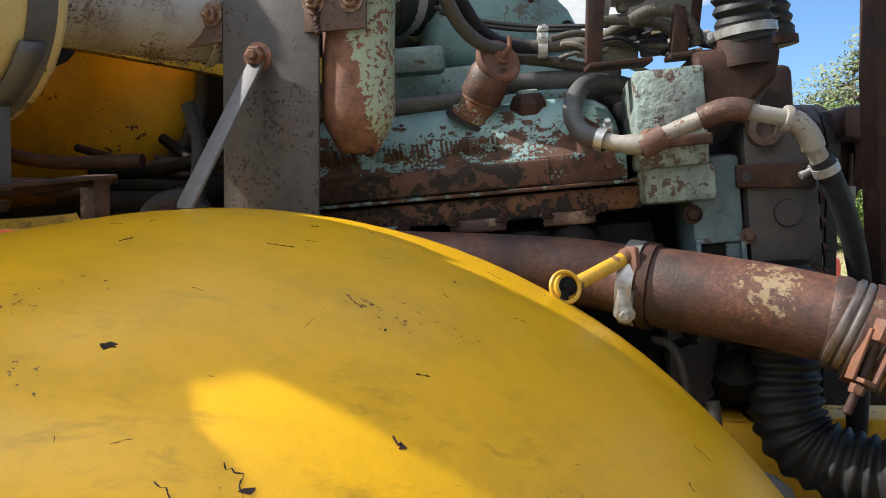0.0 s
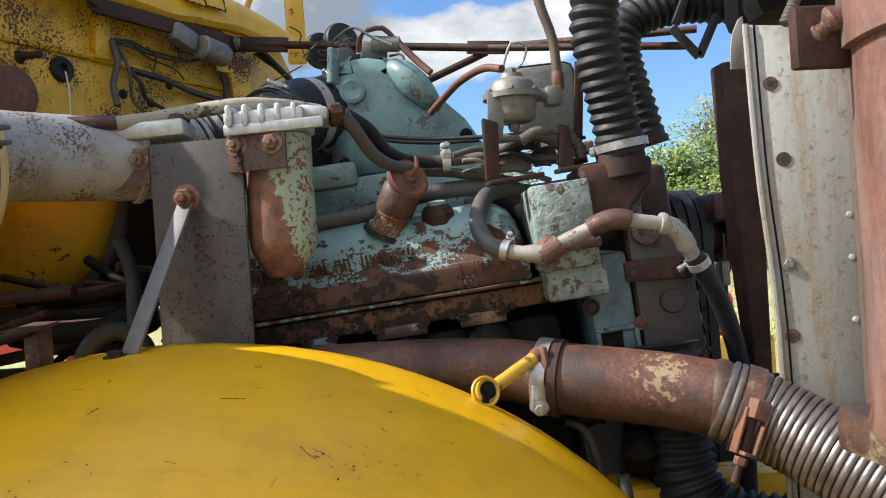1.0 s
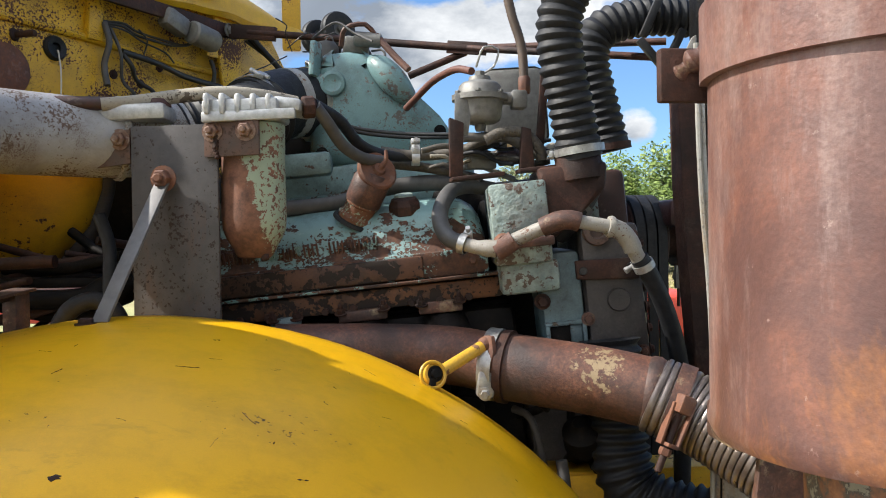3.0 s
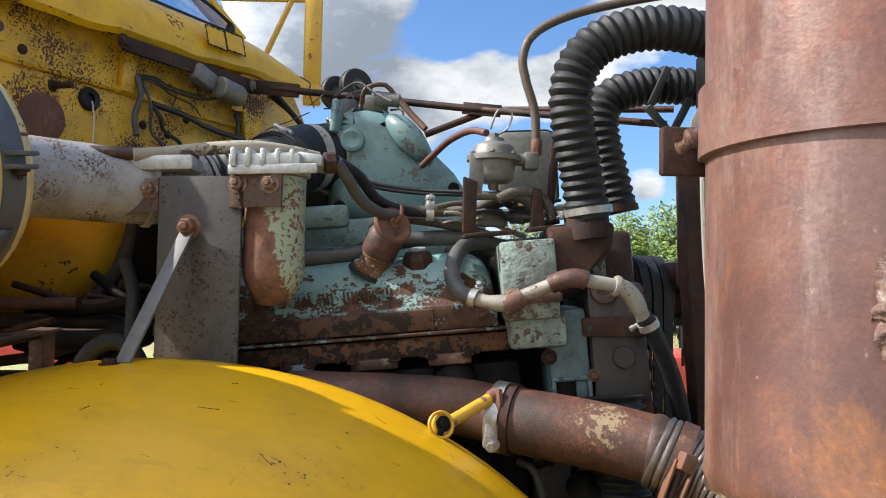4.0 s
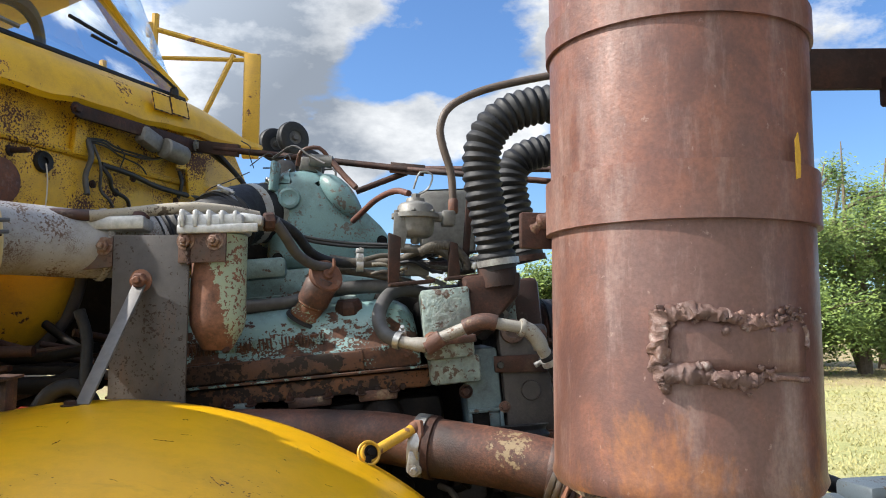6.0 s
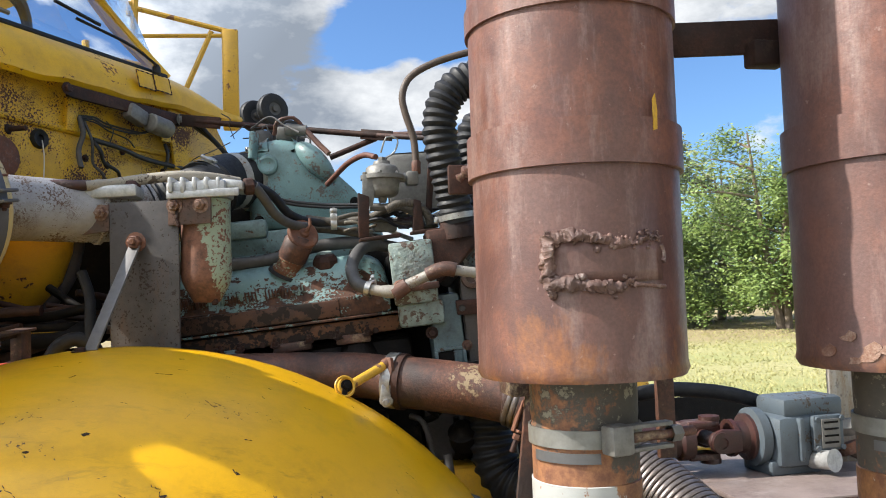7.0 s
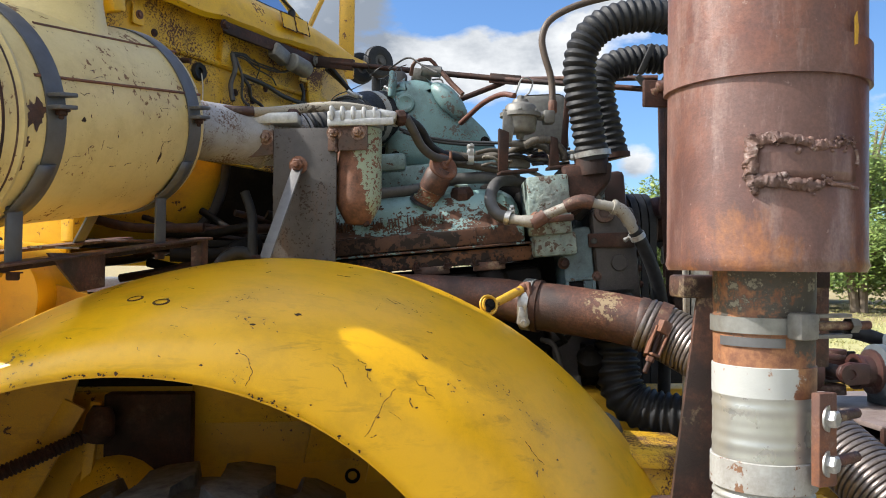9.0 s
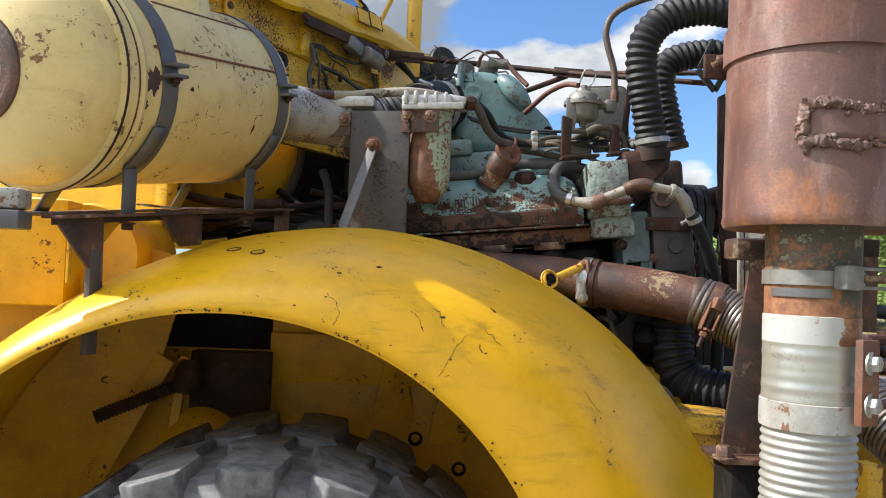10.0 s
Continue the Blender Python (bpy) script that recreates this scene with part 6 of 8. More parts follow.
    for s, z in ((0.0, 1.474), (length, 1.512)):
        c = T1 + TU * s
        st = part("strap", lathe([(R + 0.0006, -0.021), (R + 0.0035, -0.021), (R + 0.0035, 0.021), (R + 0.0006, 0.021), (R + 0.0006, -0.021)], at(c, TU), 72, cap=False), M["strap"], root, "grey steel strap")
        b = c + side * (R + 0.012) + Vector((0, 0, 0.012))
        part("strap_lug", box((0.03, 0.042, 0.007), Matrix.Translation(b + Vector((0, 0, 0.010))) @ Matrix((side, TU, side.cross(TU))).transposed().to_4x4(), 0.002), M["strap"], st)
        part("strap_lug", box((0.03, 0.042, 0.007), Matrix.Translation(b - Vector((0, 0, 0.010))) @ Matrix((side, TU, side.cross(TU))).transposed().to_4x4(), 0.002), M["strap"], st)
        part("strap_bolt", hexbolt(b - Vector((0, 0, 0.013)), (0, 0, -1), 0.016, 0.01, True, 0.004), M["rust_dark"], st)
        # a clip on the strap, bent into a leg that drops to the rack
        rim = lambda a: c + (side * math.cos(a) + Vector((0, 0, 1)) * math.sin(a)) * (R + 0.006)
        part("strap_clip", sweep([[rim(-0.46 - 0.1 * i) - TU * 0.019, rim(-0.46 - 0.1 * i) + TU * 0.019] for i in range(6)]), M["strap"], st).modifiers.new("skin", "SOLIDIFY").thickness = 0.004
        top = rim(-0.94)
        foot = Vector((top.x, top.y, z))
        part("strap_leg", bar(top + Vector((0, 0, 0.012)), foot, 0.034, 0.005, TU), M["strap"], st)
        far = c - Vector((0, 0, R + 0.002)) - side * 0.06
        part("strap_leg", bar(far + Vector((0, 0, 0.01)) + side * 0.02, Vector((far.x, far.y, z)) - side * 0.03, 0.034, 0.005, TU), M["strap"], st)
        part("leg_bolt", hexbolt(foot - Vector((0, 0, 0.012)), (0, 0, -1), 0.018, 0.014), M["rust_dark"], st)
    # short scratches and flaked strokes in the paint
    rng = random.Random(77)
    for i in range(64):
        s_, a_ = rng.uniform(-0.14, length + 0.01), rng.uniform(-0.75, 0.75)
        if abs(s_) < 0.03 or -0.125 < s_ < -0.06 and i % 2:
            continue
        long_way = rng.random() < 0.3
        ds, da = (rng.uniform(0.008, 0.03), rng.gauss(0, 0.02)) if long_way else (rng.gauss(0, 0.003), rng.uniform(0.02, 0.09))
        w = rng.uniform(0.0005, 0.0013)
        pts = []
        for q in range(4):
            b_ = a_ + da * q / 3 + rng.gauss(0, 0.006)
            pts.append(T1 + TU * (s_ + ds * q / 3 + rng.gauss(0, 0.0012)) + (side * math.cos(b_) + Vector((0, 0, 1)) * math.sin(b_)) * (R + (0.0 if s_ > -0.06 else -0.003)))
        part("paint_scratch", tube(pts, lambda q, w=w: w * (0.6 + 0.4 * math.sin(q * 900)), 5, 0.004), M["rust_pipe"] if i % 3 else M["rust_dark"], body)
    return root


air_cleaner()


def tank_rack():
    root = thing("air_cleaner_rack", "rusty angle-iron rack under the air cleaner", "rack", (-0.65, 0.8, 1.42))
    a, b = Vector((-0.775, 0.41, 1.452)), Vector((-0.487, 1.165, 1.536))
    d = (b - a).normalized()
    off = Vector((-0.20, 0.08, 0.0))
    part("near_rail", bar(a.lerp(b, 0.07), b, 0.005, 0.045, (0, 0, 1)), M["rust_pipe"], root)
    part("near_web", bar(a.lerp(b, 0.07) - Vector((0, 0, 0.007)), b - Vector((0, 0, 0.007)), 0.012, 0.004), M["rust_dark"], root)
    part("far_rail", bar(a.lerp(b, 0.07) + off, b + off, 0.006, 0.045, (0, 0, 1)), M["rust_pipe"], root)
    m = lambda p: Matrix.Translation(p) @ Matrix((Vector((d.x, d.y, 0)).normalized(), Vector((0, 0, 1)), Vector((d.y, -d.x, 0)).normalized())).transposed().to_4x4()
    part("gusset", prism([(-0.10, 0), (0.05, 0), (0.05, -0.062), (-0.02, -0.07)], 0.006, m(a.lerp(b, 0.505)), 0.001), M["rust_pipe"], root)
    part("gusset", prism([(-0.07, 0), (0.05, 0), (0.055, -0.13), (0.03, -0.10)], 0.006, m(a.lerp(b, 0.15)), 0.001), M["rust_pipe"], root)
    part("gusset", prism([(0.0, 0), (0.13, 0), (0.01, -0.12), (0.0, -0.12)], 0.006, m(a.lerp(b, 0.20) + off * 0.3), 0.001), M["cowl"], root)
    part("leg_post", bar(a.lerp(b, 0.19) - Vector((0, 0, 0.06)), a.lerp(b, 0.19) - Vector((0, 0, 0.24)), 0.025, 0.012, (d.x, d.y, 0)), M["plate"], root)
    part("leg", bar(b - d * 0.02, b - d * 0.02 - Vector((0.0, 0, 0.10)), 0.03, 0.026, (d.x, d.y, 0)), M["rust_pipe"], root)
    part("cross_bar", bar(a.lerp(b, 0.9), a.lerp(b, 0.9) + off * 1.1, 0.006, 0.045, (0, 0, 1)), M["rust_dark"], root)
    part("cross_bar", bar(a.lerp(b, 0.26), a.lerp(b, 0.26) + off * 1.1, 0.006, 0.045, (0, 0, 1)), M["rust_dark"], root)
    part("loose_strip", box((0.10, 0.02, 0.004), pose(-0.69, 0.80, 1.505, 0, 0, 62), 0.001), M["foil"], root)
    part("grey_ledge", box((0.11, 0.05, 0.03), pose(-0.845, 0.45, 1.45), 0.004), M["strap"], root)
    part("drain_pipe", box((0.10, 0.05, 0.035), pose(-0.845, 0.46, 1.484), 0.008), M["foil"], root)
    part("toolbox", box((0.62, 0.5, 0.24), pose(-1.26, 1.18, 1.405, 0, 0, 4), 0.012), M["cowl"], root, "yellow step box")
    part("toolbox_drum", lathe([(0.12, 0), (0.125, 0.01), (0.125, 0.3)], at((-0.93, 1.05, 1.40), (0, 1, 0)), 32), M["cowl"], root, "yellow rounded box end")


tank_rack()


def intake_pipe():
    root = thing("intake_pipe", "silver painted intake pipe with black boots to the engine", "pipe", (-0.4, 1.25, 1.80))
    part("pipe", tube([T2 + TU * 0.07, T2 + TU * 0.13 + Vector((0.01, 0, 0.0)), Vector((-0.49, 1.27, 1.80)), Vector((-0.40, 1.33, 1.80)), Vector((-0.28, 1.40, 1.81))], 0.072, 30), M["silver"], root, "chipped silver pipe", smooth=60)
    part("pipe_bead", lathe([(0.074, -0.008), (0.078, -0.004), (0.078, 0.004), (0.074, 0.008)], at((-0.385, 1.338, 1.80), (0.85, 0.5, 0)), 36, cap=False), M["silver"], root)
    part("corrugated_hose", tube([(-0.29, 1.395, 1.81), (-0.2, 1.45, 1.84), (-0.13, 1.54, 1.88)], ribbed(0.068, 0.008, 0.02), 26, 0.004), M["rubber"], root, "black corrugated hose")
    part("boot", tube([(-0.17, 1.52, 1.87), (-0.11, 1.62, 1.91), (-0.045, 1.685, 1.925)], 0.078, 28), M["rubber"], root, "black rubber boot")
    for p, d in (((-0.06, 1.668, 1.921), (0.8, 0.75, 0.1)), ((-0.16, 1.535, 1.877), (0.5, 0.8, 0.3))):
        part("boot_clamp", clamp_ring(p, d, 0.079, 0.016, 2.0), M["zinc"], root)
    part("label_band", tube([(-0.108, 1.622, 1.911), (-0.09, 1.64, 1.915)], 0.0788, 30), M["foil"], root, "white band round the boot")


intake_pipe()


# ---- filter and its bracket ----
def filter_bracket():
    root = thing("filter_bracket", "grey steel mounting plate with bolted cross bar and strut", "bracket", (-0.26, 1.24, 1.48))
    n = Vector((0.25, 0.97, 0)).normalized()
    a = Vector((n.y, -n.x, 0))
    m = Matrix.Translation((-0.266, 1.244, 1.72)) @ Matrix((a, Vector((0, 0, 1)), a.cross(Vector((0, 0, 1))))).transposed().to_4x4()
    plate = part("plate", prism([(-0.078, 0.092), (0.082, 0.092), (0.082, -0.34), (-0.078, -0.34)], 0.007, m, 0.001), M["bracket_plate"], root, "weathered grey plate")
    part("cross_bar", prism([(-0.170, 0.083), (-0.080, 0.088), (-0.080, 0.028), (-0.170, 0.018)], 0.007, m @ Matrix.Translation((0, 0, -0.001)), 0.001), M["bracket_bar"], root)
    arm = part("filter_arm", prism([(0.062, 0.094), (0.160, 0.096), (0.160, 0.036), (0.062, 0.034)], 0.008, m @ Matrix.Translation((0, 0, 0.008)), 0.001), M["bracket_bar"], root)
    for x, y in ((-0.156, 0.064), (-0.097, 0.070), (0.078, 0.078), (0.138, 0.078)):
        part("bolt", hexbolt(m @ Vector((x, y, 0.012 if x > 0 else 0.004)), -n, 0.022, 0.013, True, 0.006), M["bolt_worn"], root)
    rng = random.Random(8)
    weld = bmesh.new()
    for i in range(9):
        bmesh.ops.create_icosphere(weld, subdivisions=1, radius=0.005 + 0.002 * rng.random(), matrix=Matrix.Translation(m @ Vector((0.084 + rng.uniform(-0.002, 0.002), 0.034 + 0.0058 * i, 0.012))))
    part("weld_bead", weld, M["rust_dark"], arm)
    # the strut down to the fender
    top, foot = Vector((-0.279, 1.228, 1.718)), Vector((-0.336, 1.05, 1.486))
    st = part("strut", bar(top + (top - foot).normalized() * 0.008, foot + Vector((0, 0, 0.004)), 0.026, 0.006, (0.94, -0.34, 0)), M["strut"], root, "flat bare steel strut")
    part("strut_foot", bar(foot + Vector((0.012, 0.004, 0)), foot + Vector((-0.035, -0.012, -0.004)), 0.006, 0.028, (0, 0, 1)), M["strut"], st)
    part("foot_bolt", hexbolt(foot + Vector((-0.018, -0.006, 0.002)), (0, 0, 1), 0.019, 0.01), M["rust_dark"], st)
    part("strut_bolt", hexbolt(top + Vector((0, -0.004, 0.0)), -n + Vector((0, -0.2, 0)), 0.027, 0.018, True, 0.008), M["rust_bright"], st)
    return root


filter_bracket()


def fuel_filter():
    c = Vector((-0.1325, 1.268, 0))
    root = thing("fuel_filter", "rusty green filter canister with a cast aluminium head", "fuel filter", (c.x, c.y, 1.59))
    part("canister", lathe([(0.0, 1.578), (0.026, 1.578), (0.031, 1.581), (0.050, 1.616), (0.0555, 1.63), (0.0575, 1.65), (0.056, 1.74), (0.057, 1.815), (0.05, 1.82)], Matrix.Translation((c.x, c.y, 0)), 40), M["filter_can"], root, "green canister rusting through", smooth=50)
    part("drain_plug", hexbolt((c.x + 0.018, c.y - 0.02, 1.585), (0.3, -0.3, -1), 0.014, 0.012, False), M["rust_dark"], root)
    head = part("head", box((0.13, 0.115, 0.036), pose(c.x - 0.008, c.y - 0.012, 1.835, 0, -2, -6), 0.006), M["alu"], root, "ribbed cast aluminium head")
    for i in range(5):
        rib = box((0.010, 0.122, 0.012), pose(c.x - 0.062 + 0.026 * i, c.y - 0.014, 1.855, 0, -2, -6), 0.004)
        box((0.010, 0.012, 0.034), pose(c.x - 0.068 + 0.026 * i, c.y - 0.070, 1.842, 0, -2, -6), 0.004, rib)
        part("head_rib", rib, M["alu"], head)
    part("head_side", box((0.05, 0.11, 0.022), pose(c.x + 0.07, c.y - 0.005, 1.846, 0, 8, -6), 0.006), M["alu"], head)
    part("head_lip", box((0.16, 0.010, 0.018), pose(c.x + 0.002, c.y - 0.072, 1.823, 0, -2, -6), 0.003), M["alu"], head)
    part("port", lathe([(0.018, 0), (0.02, 0.004), (0.02, 0.02), (0.014, 0.024)], at((c.x + 0.09, c.y - 0.03, 1.843), (1, 0.2, 0.1)), 8), M["rust_dark"], head, smooth=20)
    for x in (-0.045, 0.0, 0.04):
        part("head_bolt", hexbolt((c.x + x, c.y + 0.02, 1.856), (0, 0, 1), 0.016, 0.012), M["alu_dull"], head)
    second = part("second_head", box((0.15, 0.08, 0.03), pose(-0.355, 1.30, 1.838, 0, -2, -4), 0.008), M["alu"], root)
    part("second_cap", lathe([(0.022, 0), (0.02, 0.012), (0.01, 0.016), (0, 0.016)], at((-0.30, 1.29, 1.852), (0, 0, 1)), 16), M["red_oxide"], second)


fuel_filter()


# ---- exhaust ----
M["crust"] = rusty("weld_crust", (0.24, 0.14, 0.11), (0.155, 0.083, 0.064), (0.10, 0.056, 0.046), 120, 0.5, 1.2, (0.42, 0.37, 0.34), 0.6)
k = Nodes("tail_pipe_rust_and_flaked_paint")
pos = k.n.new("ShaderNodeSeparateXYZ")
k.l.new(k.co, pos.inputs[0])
# a dark grey tone that grows towards +x and upwards, broken by noise
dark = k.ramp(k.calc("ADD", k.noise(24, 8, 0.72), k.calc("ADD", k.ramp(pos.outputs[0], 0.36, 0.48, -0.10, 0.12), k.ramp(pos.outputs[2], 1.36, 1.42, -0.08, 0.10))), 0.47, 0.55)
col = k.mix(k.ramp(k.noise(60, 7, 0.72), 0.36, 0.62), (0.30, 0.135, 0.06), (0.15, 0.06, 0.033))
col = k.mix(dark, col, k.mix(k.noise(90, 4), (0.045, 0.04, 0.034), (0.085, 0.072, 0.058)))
flake = k.ramp(k.calc("ADD", k.noise(48, 9, 0.76), k.ramp(pos.outputs[2], 1.40, 1.46, -0.07, 0.0)), 0.555, 0.575)
col = k.mix(flake, col, k.mix(k.noise(70), (0.27, 0.25, 0.19), (0.19, 0.17, 0.125)))
M["tail_rust"] = k.done(col, 0.65, 0.0, k.bump(flake, 0.5, 0.0014, k.bump(k.noise(220, 3, 0.6), 0.4, 0.001)))
k = Nodes("white_tape_half_rusted")
pos = k.n.new("ShaderNodeSeparateXYZ")
k.l.new(k.co, pos.inputs[0])
gone = k.ramp(k.calc("ADD", k.noise(40, 8, 0.75), k.ramp(pos.outputs[0], 0.405, 0.435, -0.22, 0.16)), 0.5, 0.54)
pit = k.ramp(k.noise(75, 6, 0.7), 0.64, 0.68)
col = k.mix(k.calc("MAXIMUM", gone, pit), k.mix(k.noise(22, 6), (0.42, 0.425, 0.41), (0.31, 0.315, 0.30)), k.mix(k.ramp(k.noise(60, 7, 0.72), 0.36, 0.62), (0.30, 0.14, 0.06), (0.13, 0.052, 0.028)))
M["tape_rust"] = k.done(col, 0.5, 0.0, k.bump(k.noise(140, 4), 0.3, 0.001))
M["wrap"] = plain("silver_sheet", (0.43, 0.43, 0.41), (0.32, 0.32, 0.30), 12, 0.33, 0.6, 0.5)
M["clampgrey"] = plain("dull_grey_clamp", (0.24, 0.24, 0.225), (0.15, 0.145, 0.13), 50, 0.5, 0.4, 0.6)
M["flake"] = rusty("pale_rust_flake", (0.30, 0.2, 0.15), (0.2, 0.1, 0.06), (0.12, 0.05, 0.03), 80, 0.7, 0.8)


def muffler(x, y, name_label, patch=True, tail_label=""):
    root = thing("muffler_stack", name_label, "muffler", (x, y, 1.0), "twin muffler stacks")
    R = 0.127
    P = Matrix.Translation((x, y, 0))
    shell = part("shell", lathe([(0.03, 1.486), (R - 0.012, 1.480), (R - 0.002, 1.477), (R + 0.002, 1.485), (R, 1.494), (R, 1.74), (R, 2.5), (R - 0.01, 2.53), (0.06, 2.55), (0.06, 2.8)], P, 80), M["rust"], root, "pitted brown rusted muffler shell", smooth=50)
    part("lower_band", lathe([(R, 1.718), (R + 0.0055, 1.7185), (R + 0.0055, 1.770), (R, 1.7705)], P, 80, cap=False), M["rust"], shell, smooth=50)
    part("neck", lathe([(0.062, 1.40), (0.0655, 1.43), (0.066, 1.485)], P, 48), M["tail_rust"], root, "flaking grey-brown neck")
    ring = part("clamp_band", lathe([(0.0665, 1.396), (0.069, 1.396), (0.069, 1.417), (0.0665, 1.417)], P, 56, cap=False), M["clampgrey"], root, "grey clamp band")
    m = P @ Matrix.Rotation(-1.32, 4, "Z")
    b = m @ Matrix.Translation((0.080, 0, 1.408))
    part("clamp_block", box((0.026, 0.03, 0.034), b @ Matrix.Translation((0, -0.01, 0)), 0.004), M["alu_dull"], ring)
    part("clamp_frame", box((0.014, 0.06, 0.005), b @ Matrix.Translation((0, 0.035, 0.013)), 0.001), M["alu_dull"], ring)
    part("clamp_frame", box((0.014, 0.06, 0.005), b @ Matrix.Translation((0, 0.035, -0.013)), 0.001), M["alu_dull"], ring)
    part("clamp_screw", lathe([(0.006, 0), (0.006, 0.10), (0.004, 0.102)], b @ Matrix.Translation((0, 0.0, 0)) @ Matrix.Rotation(-math.pi / 2, 4, "X"), 12), M["rust_pipe"], ring)
    part("clamp_nut", hexbolt(b @ Vector((0, 0.062, 0)), (b.to_3x3() @ Vector((0, 1, 0))), 0.018, 0.018, False), M["alu_dull"], ring)
    part("lower_clamp_strip", lathe([(0.0665, 1.379), (0.068, 1.379), (0.068, 1.391), (0.0665, 1.391)], P @ Matrix.Rotation(radians(190), 4, "Z"), 30, cap=False, arc=radians(75)), M["strap"], root)
    part("tail_pipe", lathe([(0.0645, 1.30), (0.0655, 1.42)], P, 56, cap=False), M["tail_rust"], root, "rust-streaked flaking pipe, darker towards the right and top")
    part("upper_tape", lathe([(0.0646, 1.312), (0.0665, 1.313), (0.0667, 1.352), (0.0646, 1.353)], P, 56, cap=False), M["tape_rust"], root, "white metal tape, partly rusted")
    part("wrap", tube([(x, y, 1.226), (x, y, 1.27), (x, y, 1.313)], lambda s: 0.0658 + 0.0005 * math.sin(s * 330) * math.sin(s * 61) + 0.0003 * math.sin(s * 97), 48, 0.002), M["wrap"], root, "crinkled silver sheet wrap", smooth=60)
    part("lower_tape", lathe([(0.066, 1.190), (0.0685, 1.191), (0.0685, 1.229), (0.066, 1.230)], P, 56, cap=False), M["foil"], root)
    part("flex_tail", tube([(x, y, 1.192), (x, y, 1.0), (x + 0.01, y + 0.02, 0.8)], ribbed(0.0625, 0.0035, 0.0125), 40, 0.0022), M["pale_flex"], root, "pale spiral flex pipe", smooth=60)
    br = part("tail_bracket", box((0.030, 0.014, 0.118), P @ Matrix.Rotation(-1.05, 4, "Z") @ Matrix.Translation((0.085, 0, 1.265)) @ Matrix.Rotation(math.pi / 2 - 0.25, 4, "Z"), 0.002), M["rust_bright"], root, "red-brown bracket strip")
    for z in (1.292, 1.235):
        q = P @ Matrix.Rotation(-1.05, 4, "Z") @ Matrix.Translation((0.09, 0, z))
        part("bracket_bolt", hexbolt(q.translation, q.to_3x3() @ Vector((1, 0.1, 0)), 0.02, 0.013), M["zinc"], br)
        part("bracket_stud", lathe([(0.007, 0), (0.007, 0.07)], at(q.translation, (0.9, 0.5, 0)), 10), M["rust_pipe"], br)
    if patch:
        # an oval patch welded on, with a crusty uneven bead round it
        rng = random.Random(21)
        rows = []
        for i in range(13):
            a = radians(-122 + 58 * i / 12)
            rows.append([Vector((x + (R + 0.003) * math.cos(a), y + (R + 0.003) * math.sin(a), z)) for z in (1.588, 1.60, 1.62, 1.632)])
        pt = part("weld_patch", sweep(rows), M["rust"], shell, "welded oval patch", smooth=60)
        pt.modifiers.new("skin", "SOLIDIFY").thickness = 0.004

        def skin(a, z, out=0.002):
            return Vector((x + (R + out) * math.cos(radians(a)), y + (R + out) * math.sin(radians(a)), z))
        runs = ([(-121 + 57 * i / 20, 1.636 + 0.004 * math.sin(i * 0.42) - 0.00025 * i, 0.0082 - 0.0003 * i) for i in range(21)],
                [(-123 - 1.5 * math.sin(i / 8 * math.pi), 1.638 - 0.056 * i / 8, 0.0088) for i in range(9)],
                [(-122 + 40 * i / 14, 1.584 + 0.003 * math.sin(i * 0.5), 0.0082 - 0.0003 * i) for i in range(15)],
                [(-84 + 22 * i / 8, 1.585 - 0.0006 * i, 0.0022) for i in range(9)],
                [(-64 + 1.5 * math.sin(i / 6 * math.pi), 1.628 - 0.02 * i / 6, 0.0032) for i in range(7)])
        for run in runs:
            pts = [skin(a, z) for a, z, _ in run]
            total = sum((q - p).length for p, q in zip(pts, pts[1:]))
            bm = tube(pts, lambda q: run[min(len(run) - 1, int(q / total * (len(run) - 1) + 0.5))][2], 12, 0.0016)
            big = max(r for _, _, r in run)
            for v in bm.verts:
                v.co += 0.5 * big * noise.noise_vector(v.co * 95) + 0.36 * big * noise.noise_vector(v.co * 260) + 0.15 * big * noise.noise_vector(v.co * 600)
            if big > 0.004:
                for _ in range(3 * len(run)):
                    a, z, r = rng.choice(run)
                    blobs = bmesh.new()
                    bmesh.ops.create_icosphere(blobs, subdivisions=2, radius=r * rng.uniform(0.3, 0.75), matrix=Matrix.Translation(skin(a + rng.uniform(-2, 2), z + rng.gauss(0, 0.004), 0.003)))
                    for v in blobs.verts:
                        v.co += 0.3 * r * noise.noise_vector(v.co * 300)
                    join(bm, blobs)
            part("weld_bead", bm, M["crust"], shell, "crusty grey-brown weld bead", smooth=70)
        part("paint_streak", prism([(-0.003, -0.02), (0.003, -0.018), (0.004, 0.004), (0.0015, 0.022), (-0.003, 0.015)], 0.001, Matrix.Translation(skin(-66, 1.775, 0.006)) @ Matrix.Rotation(radians(24), 4, "Z") @ pose(0, 0, 0, 90)), M["yellow_tube"], shell)
    else:
        # flakes hanging on the bottom edge
        rng = random.Random(4)
        for i in range(26):
            a = radians(-175 + 150 * rng.random())
            z = 1.488 + abs(rng.gauss(0, 0.018))
            out = [(rng.uniform(0.004, 0.013) * math.cos(w), rng.uniform(0.003, 0.009) * math.sin(w)) for w in (math.pi * j / 4 for j in range(8))]
            part("rust_flake", prism(out, 0.0012, at((x + (R + 0.0015) * math.cos(a), y + (R + 0.0015) * math.sin(a), z), (math.cos(a), math.sin(a), 0.12))), M["flake"], shell)
        part("leg", tube([(x + 0.03, y + 0.05, 1.0), (x + 0.03, y + 0.05, 0.0)], 0.03, 12), M["rust_dark"], root)
    return root


muffler(0.415, 0.293, "tall brown rusted muffler with welded patch and clamped tail")
